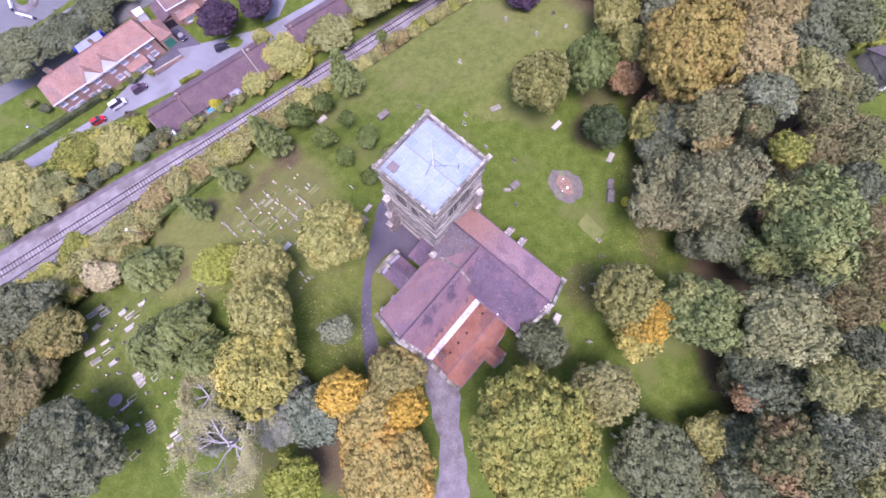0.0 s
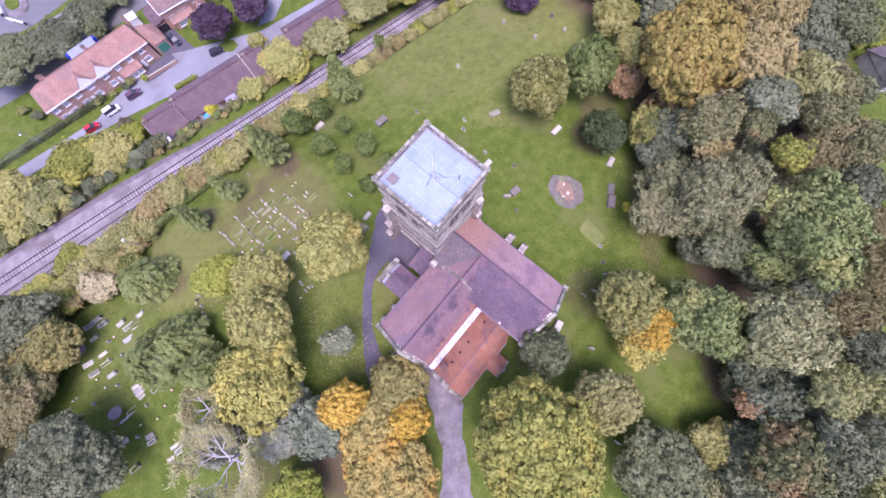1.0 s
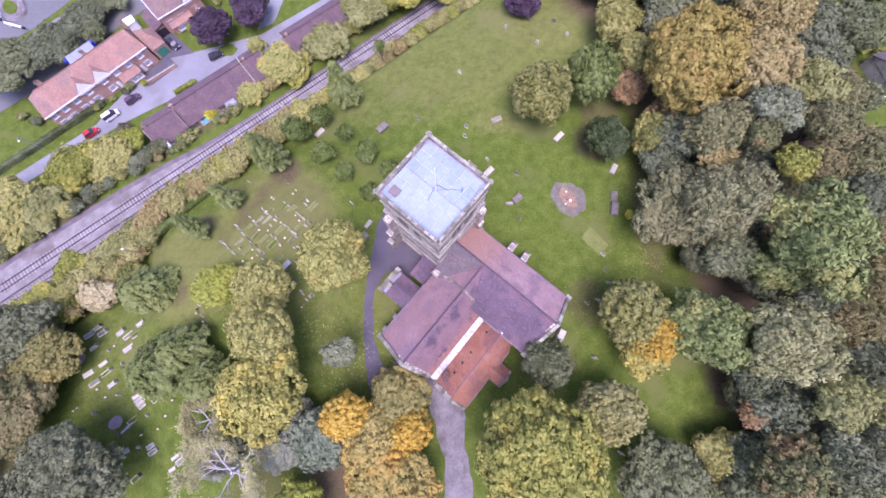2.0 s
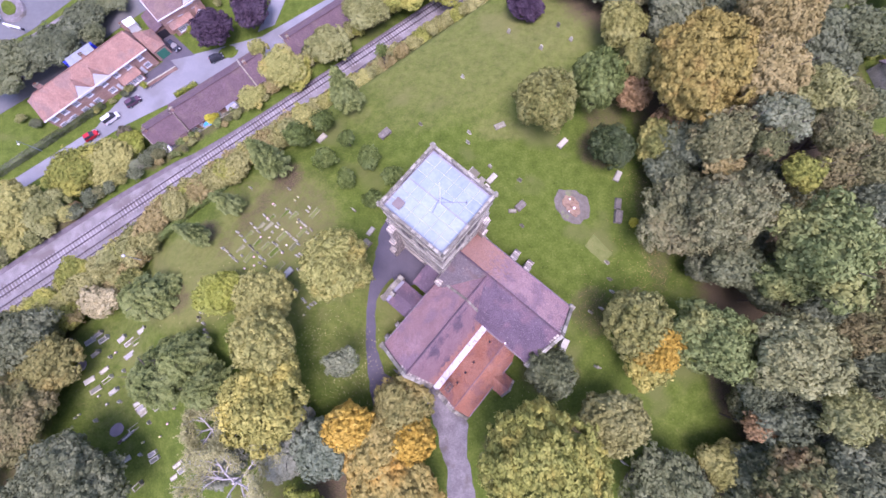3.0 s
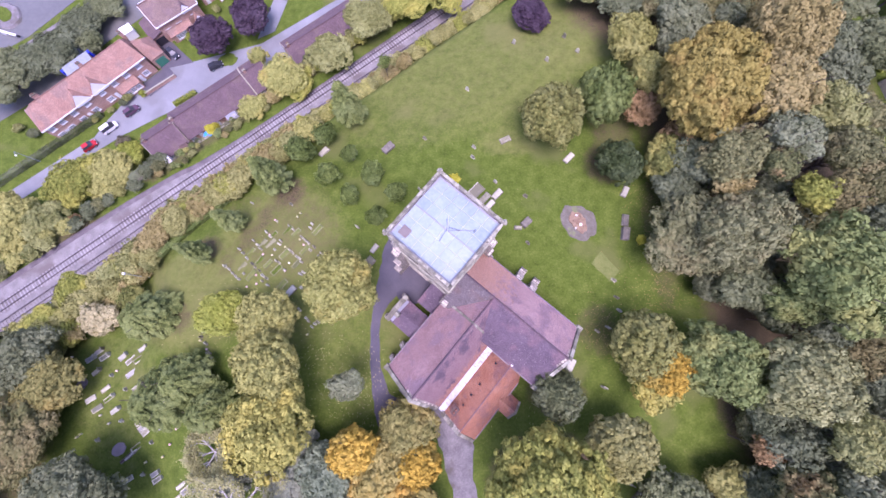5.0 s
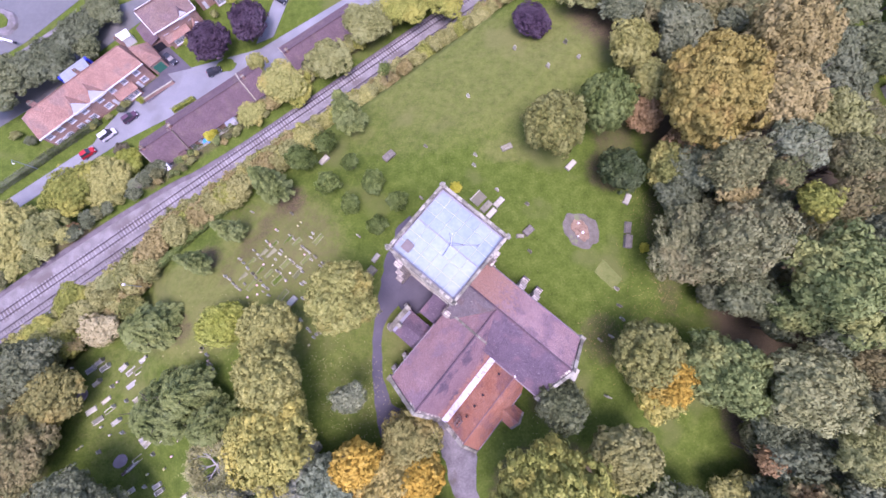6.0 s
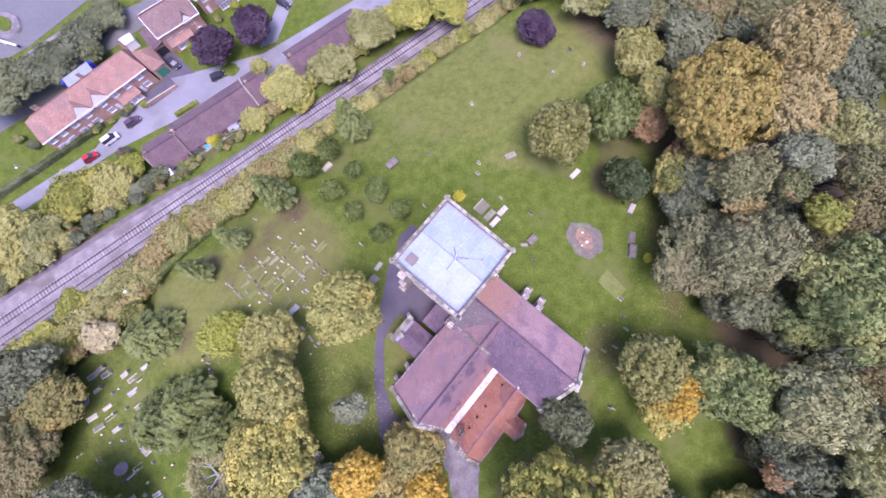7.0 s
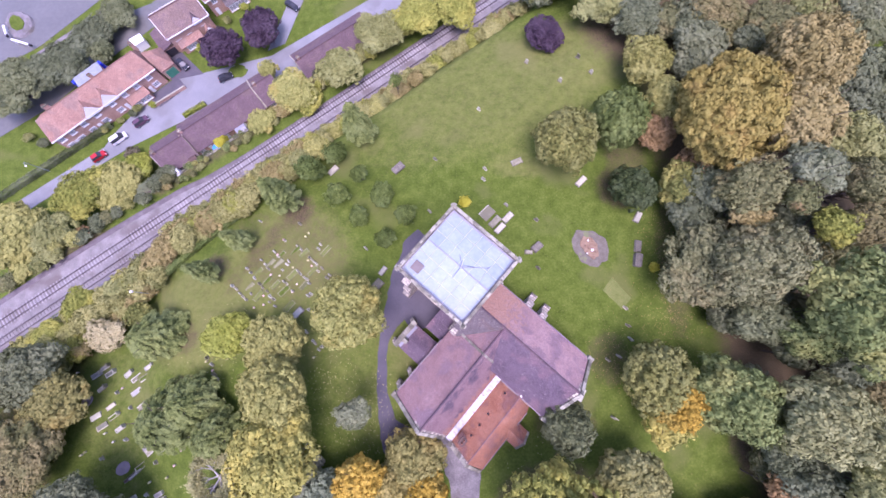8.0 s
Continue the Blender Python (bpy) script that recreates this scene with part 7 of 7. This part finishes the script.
plant("yellowgreen", -81.3, 7.3, 4.3, 2.8, "yellow-green shrubby tree by the railway")
plant("irish", -13.5, 59.7, 1.4, 6.7)
plant("goldbush", 0.4, 33.2, 1.1, 1.6)
plant("goldbush", 33.8, 21.2, 0.9, 1.8)
tree(-46.1, 20.1, 2.1, 8.6, "yew", "tall narrow dark green conifer with drooping boughs", "cone", name="conifer")
tree(-40.9, 25.9, 2.1, 8.5, "yew", "tall narrow dark green conifer with drooping boughs", "cone", name="conifer")
tree(-33.8, 34.3, 3.1, 11.6, "yew", "tall narrow dark green conifer with drooping boughs", "cone", name="conifer")
tree(-20.2, 48.4, 2.9, 12.4, "yew", "tall narrow dark green conifer with drooping boughs", "cone", name="conifer")

# the wood beyond, to the east and north
rnd = random.Random(77)
for k in range(38):
    x, y = rnd.uniform(72, 108), rnd.uniform(-45, 88)
    if 72 < x < 98 and 38 < y < 66:
        continue
    plant(rnd.choice(("dark", "grey", "green", "olive", "umber", "bluegrey")), x, y, rnd.uniform(4.0, 6.0), rnd.uniform(8, 12))
for k in range(26):
    x, y = rnd.uniform(-4, 70), rnd.uniform(80, 104)
    if 0.606 * x - 0.796 * y > -58:
        plant(rnd.choice(("dark", "grey", "olive", "willow")), x, y, rnd.uniform(4.5, 6.0), rnd.uniform(8, 11))
for k in range(90):   # lower filler trees, added to darken the shaded gaps between the tall trees
    x, y = rnd.uniform(38, 73), rnd.uniform(-32, 74)
    edge = 44.5 if 1 < y < 12 else 43.0 if y < -6 else 39.5 if y < 40 else 42.0
    if x < edge or (x > 68 and 38 < y < 66):
        continue
    plant(rnd.choice(("dark", "greendark", "grey", "bluegrey", "dark", "umber")), x, y, rnd.uniform(2.6, 4.0), rnd.uniform(5.0, 7.5), "added lower dark filler tree standing in for the shaded gaps of the wood")
for k in range(16):
    x, y = rnd.uniform(-100, -80), rnd.uniform(-35, 2)
    plant(rnd.choice(("dark", "olive", "bluegrey")), x, y, rnd.uniform(4.5, 6.0), rnd.uniform(7, 10))


def bare_tree(x, y, r, h, seed, label):
    """A half-bare tree: pale forking limbs seen from above, with thin sprays of leaves at their ends."""
    rnd = random.Random(seed)
    th = tagged(empty("tree", x, y, ground_z(x, y)), label, "tree")
    bm, tips = bmesh.new(), []

    def limb(p, d, ln, rad, depth):
        q = p + d * ln * 0.5 + Vector((rnd.uniform(-0.06, 0.06), rnd.uniform(-0.06, 0.06), 0.05)) * ln
        e = p + d * ln
        add_tube(bm, [p, q, e], [rad, rad * 0.8, rad * 0.55], 5)
        if depth == 0:
            tips.append((q, e))
            return
        tips.append((q, e))
        for k in range(4):
            a = (k - 1.5) * 0.55 + rnd.uniform(-0.25, 0.25)
            nd = Matrix.Rotation(a, 3, "Z") @ d
            nd = (nd + Vector((0, 0, rnd.uniform(-0.1, 0.25)))).normalized()
            start = p.lerp(e, rnd.uniform(0.55, 1.0))
            limb(start, nd, ln * rnd.uniform(0.5, 0.72), rad * 0.52, depth - 1)
    add_tube(bm, [(0, 0, -0.4), (0, 0, h * 0.3), (0.1, 0, h * 0.5)], [0.3, 0.24, 0.18], 9)
    for k in range(6):
        a = 2 * math.pi * (k + rnd.uniform(-0.2, 0.2)) / 6
        e = rnd.uniform(0.25, 0.75)
        limb(Vector((0.05, 0, h * rnd.uniform(0.32, 0.5))), Vector((math.cos(a) * math.cos(e), math.sin(a) * math.cos(e), math.sin(e))), r * 0.55, 0.14, 3)
    part("trunk", bm, M_PALEBARK, th, "pale grey limbs and trunk")
    rng = np.random.default_rng(seed)
    pts = []
    for q, e in tips:
        n = rng.integers(14, 30)
        u = rng.uniform(-0.3, 1.25, (n, 1))
        pts.append(np.array(q) * (1 - u) + np.array(e) * u + rng.normal(size=(n, 3)) * 0.3)
    pts = np.concatenate(pts)
    nm = rng.normal(size=pts.shape) * 0.5 + np.array([0, 0, 1.0])
    sub("crown", leaf_mesh("crown", pts, nm, 0.17, LEAF["bare"], seed), th, None, "thin sprays of pale yellowish leaves")
    return th


bare_tree(-31.5, -18.3, 7.6, 14.5, 5, "half-bare tree with pale limbs and thin yellowish leaves")
tree(-26.0, -14.5, 5.6, 8.0, "needle", "grey-blue conifer with drooping feathery boughs", "tier", name="conifer")
tree(-37.0, -17.5, 4.0, 6.0, "needle", "small grey-blue conifer with feathery boughs", "tier", name="conifer")
bare_tree(-38.5, -12.5, 4.5, 5.0, 8, "small bare tree among the graves")

# gardens behind the bungalows
def low_thing(name, l, s, label, category):
    return tagged(empty(name, *rail_xy(l, s), ground_z(*rail_xy(l, s)), RAIL_TURN), label, category)


def shed_at(l, s, w, d, h, mat, label):
    th = low_thing("garden_shed", l, s, label, "shed")
    part("shed_wall", box(-w / 2, w / 2, -d / 2, d / 2, -0.6, h), mat, th)
    part("shed_roof", slab([(-w / 2 - 0.15, -d / 2 - 0.15, h), (w / 2 + 0.15, -d / 2 - 0.15, h), (w / 2 + 0.15, 0, h + 0.5), (-w / 2 - 0.15, 0, h + 0.5)], 0.06), mat, th)
    part("shed_roof", slab([(-w / 2 - 0.15, d / 2 + 0.15, h), (w / 2 + 0.15, d / 2 + 0.15, h), (w / 2 + 0.15, 0, h + 0.5), (-w / 2 - 0.15, 0, h + 0.5)], 0.06), mat, th)


shed_at(-8.6, -79.6, 2.4, 2.0, 2.0, M_LEAD_DARK, "grey felt-roofed garden shed behind the bungalows")
shed_at(-27.6, -79.6, 1.3, 2.0, 1.8, M_WHITE, "pale rounded garden store behind the bungalow")
shed_at(-22.6, -80.6, 1.8, 1.6, 1.9, M_LITTER, "brown wooden garden shed")
pool = low_thing("paddling_pool", -16.4, -80.7, "bright blue round garden tub", "tub")
part("tub", tube([(0, 0, 0), (0, 0, 0.8)], [1.25, 1.3], 18), M_BRIGHTBLUE, pool)
part("water", tube([(0, 0, 0.7), (0, 0, 0.82)], [1.12, 1.12], 18), M_BRIGHTBLUE, pool)
for x, y in ((-59.7, 55.7), (-59.0, 54.4), (-58.1, 53.1)):
    tree(x, y, 1.3, 2.8, "goldbush", "bright yellow-green conifer hedge in a garden", "dense", "bush", "golden_bush", "garden conifers")
tree(-84.5, 52.9, 2.0, 2.6, "brown", "low thicket of bare brown twigs by the road", "round", "bush", "thicket")
rnd = random.Random(5)
for k in range(34):
    l, s = -29.5 + 1.0 * k + rnd.uniform(-0.5, 0.5), rnd.uniform(-78.6, -73.6)
    x, y = rail_xy(l, s)
    if -19 < l < -11 and s < -75.5:
        continue
    tree(x, y, rnd.uniform(0.7, 1.3), rnd.uniform(0.8, 1.7), rnd.choice(("sage", "green", "olive", "grey", "tan")), "low shrub between the gardens and the railway", "round", "bush", "shrub", "garden shrubs")
for k in range(9):
    l, s = -26.5 + 2.4 * k + rnd.uniform(-0.6, 0.6), rnd.uniform(-80.8, -79.0)
    w = rnd.uniform(0.4, 0.8)
    bx = low_thing("storage_box", l, s, rnd.choice(("pale plastic garden storage box", "grey lidded garden storage box")), "box")
    part("bin", box(-w, w, -0.4, 0.4, -0.5, 0.6, 0.04), M_WHITE if k % 3 == 0 else M_HATCH, bx)
    part("lid", box(-w - 0.05, w + 0.05, -0.45, 0.45, 0.6, 0.68, 0.02), M_COPING, bx)
for l, s in ((-19.4, -80.6), (-25.0, -80.2), (-10.5, -79.8), (-6.0, -79.2), (-21.0, -79.0)):
    x, y = rail_xy(l, s)
    tree(x, y, 1.1, 1.5, "dark", "small green garden shrub", "round", "bush", "shrub", "garden shrubs")


def fence(l0, s0, l1, s1, h, label, gap=1.8):
    a, b = Vector(rail_xy(l0, s0)), Vector(rail_xy(l1, s1))
    d = b - a
    th = tagged(empty("fence", a.x, a.y, 0, math.degrees(math.atan2(d.y, d.x))), label, "fence")
    n = max(1, int(d.length / gap))
    for k in range(n + 1):
        p = a + d * k / n
        z = ground_z(p.x, p.y)
        x = d.length * k / n
        part("post", box(x - 0.06, x + 0.06, -0.06, 0.06, z - 0.3, z + h + 0.08), M_GRAVE, th)
        if k < n:
            q = a + d * (k + 1) / n
            z1 = ground_z(q.x, q.y)
            x1 = d.length * (k + 1) / n
            for f in (0.25, 0.55, 0.85):
                part("rail", slab([(x, -0.03, z + h * f), (x1, -0.03, z1 + h * f), (x1, 0.03, z1 + h * f + 0.001), (x, 0.03, z + h * f + 0.001)], 0.1), M_GRAVE, th)
    return th


fence(-31, -79.0, -4, -77.6, 1.2, "weathered wooden fence along the railway bank")
fence(-22.0, -82.5, -19.5, -78.6, 1.2, "weathered garden fence between two gardens")
fence(-12.0, -82.5, -10.5, -78.4, 1.2, "weathered garden fence between two gardens")
wall = low_thing("garden_wall", -20.5, -102.6, "low brick front garden wall with pale coping", "wall")
part("wall", box(-4.0, 5.6, -0.15, 0.15, -0.2, 0.9), M_BRICK, wall)
part("coping", box(-4.05, 5.65, -0.2, 0.2, 0.9, 1.0, 0.02), M_COPING, wall)

# canal lock
for k, ((l0, s0), (l1, s1)) in enumerate((((-46.1, -149.5), (-46.8, -145.5)), ((-46.2, -144.0), (-42.6, -138.9)))):
    a, b = rail_xy(l0, s0), rail_xy(l1, s1)
    th = tagged(empty("lock_beam", a[0], a[1], LOW, math.degrees(math.atan2(b[1] - a[1], b[0] - a[0]))), "white painted wooden balance beam of the canal lock", "lock beam", "lock beams")
    ln = math.hypot(b[0] - a[0], b[1] - a[1])
    part("beam", box(0, ln, -0.25, 0.25, 0.9, 1.4, 0.04), M_WHITE, th)
    part("end_cap", box(ln - 0.8, ln + 0.02, -0.26, 0.26, 0.89, 1.41, 0.04), M_DARK, th)
    part("post", box(0.2, 0.6, -0.2, 0.2, -0.4, 0.9), M_WHITE, th)
isl = patch("lock_island", *rail_xy(-42.9, -148.8), 3.6, 5.0, 0.6, 0.5, M_GRAVEL, 9, 0.06)
tagged(isl, "rounded stone lock island in the canal basin", "lock island", kind="structure")
lawn2 = patch("island_lawn", *rail_xy(-43.2, -149.2), 2.0, 3.0, 0.6, 0.62, M_GRASS, 10, 0.06)
tagged(lawn2, "small grass plot on the lock island", "grass plot", kind="structure")
# house at the far side of the wood
side_house = tagged(empty("brick_house", 91.0, 50.0, ground_z(84.5, 49.0) - 2.0, 12), "house beyond the wood with a blue-grey slate roof", "house")
part("wall", prism([(-5, -4), (5, -4), (5, 4), (-5, 4)], -0.5, 4.6), M_COPING, side_house)
part("roof", slab([(-5.3, -4.4, 4.4), (5.3, -4.4, 4.4), (5.3, 0, 6.6), (-5.3, 0, 6.6)], 0.15), M_TILE_GREY, side_house)
part("roof", slab([(-5.3, 4.4, 4.4), (5.3, 4.4, 4.4), (5.3, 0, 6.6), (-5.3, 0, 6.6)], 0.15), M_TILE_GREY, side_house)
for sg in (-1, 1):
    part("gable_wall", prism([(sg * 5 - 0.12, -4), (sg * 5 + 0.12, -4), (sg * 5 + 0.12, 0), (sg * 5 + 0.12, 4), (sg * 5 - 0.12, 4), (sg * 5 - 0.12, 0)], 4.3, [4.5, 4.5, 6.5, 4.5, 4.5, 6.5]), M_COPING, side_house)
for x in (-3, 0, 3):
    window(side_house, x, -4.0, 1.0, 1.4, 1.2, -1)
    window(side_house, x, -4.0, 3.1, 1.4, 1.0, -1)
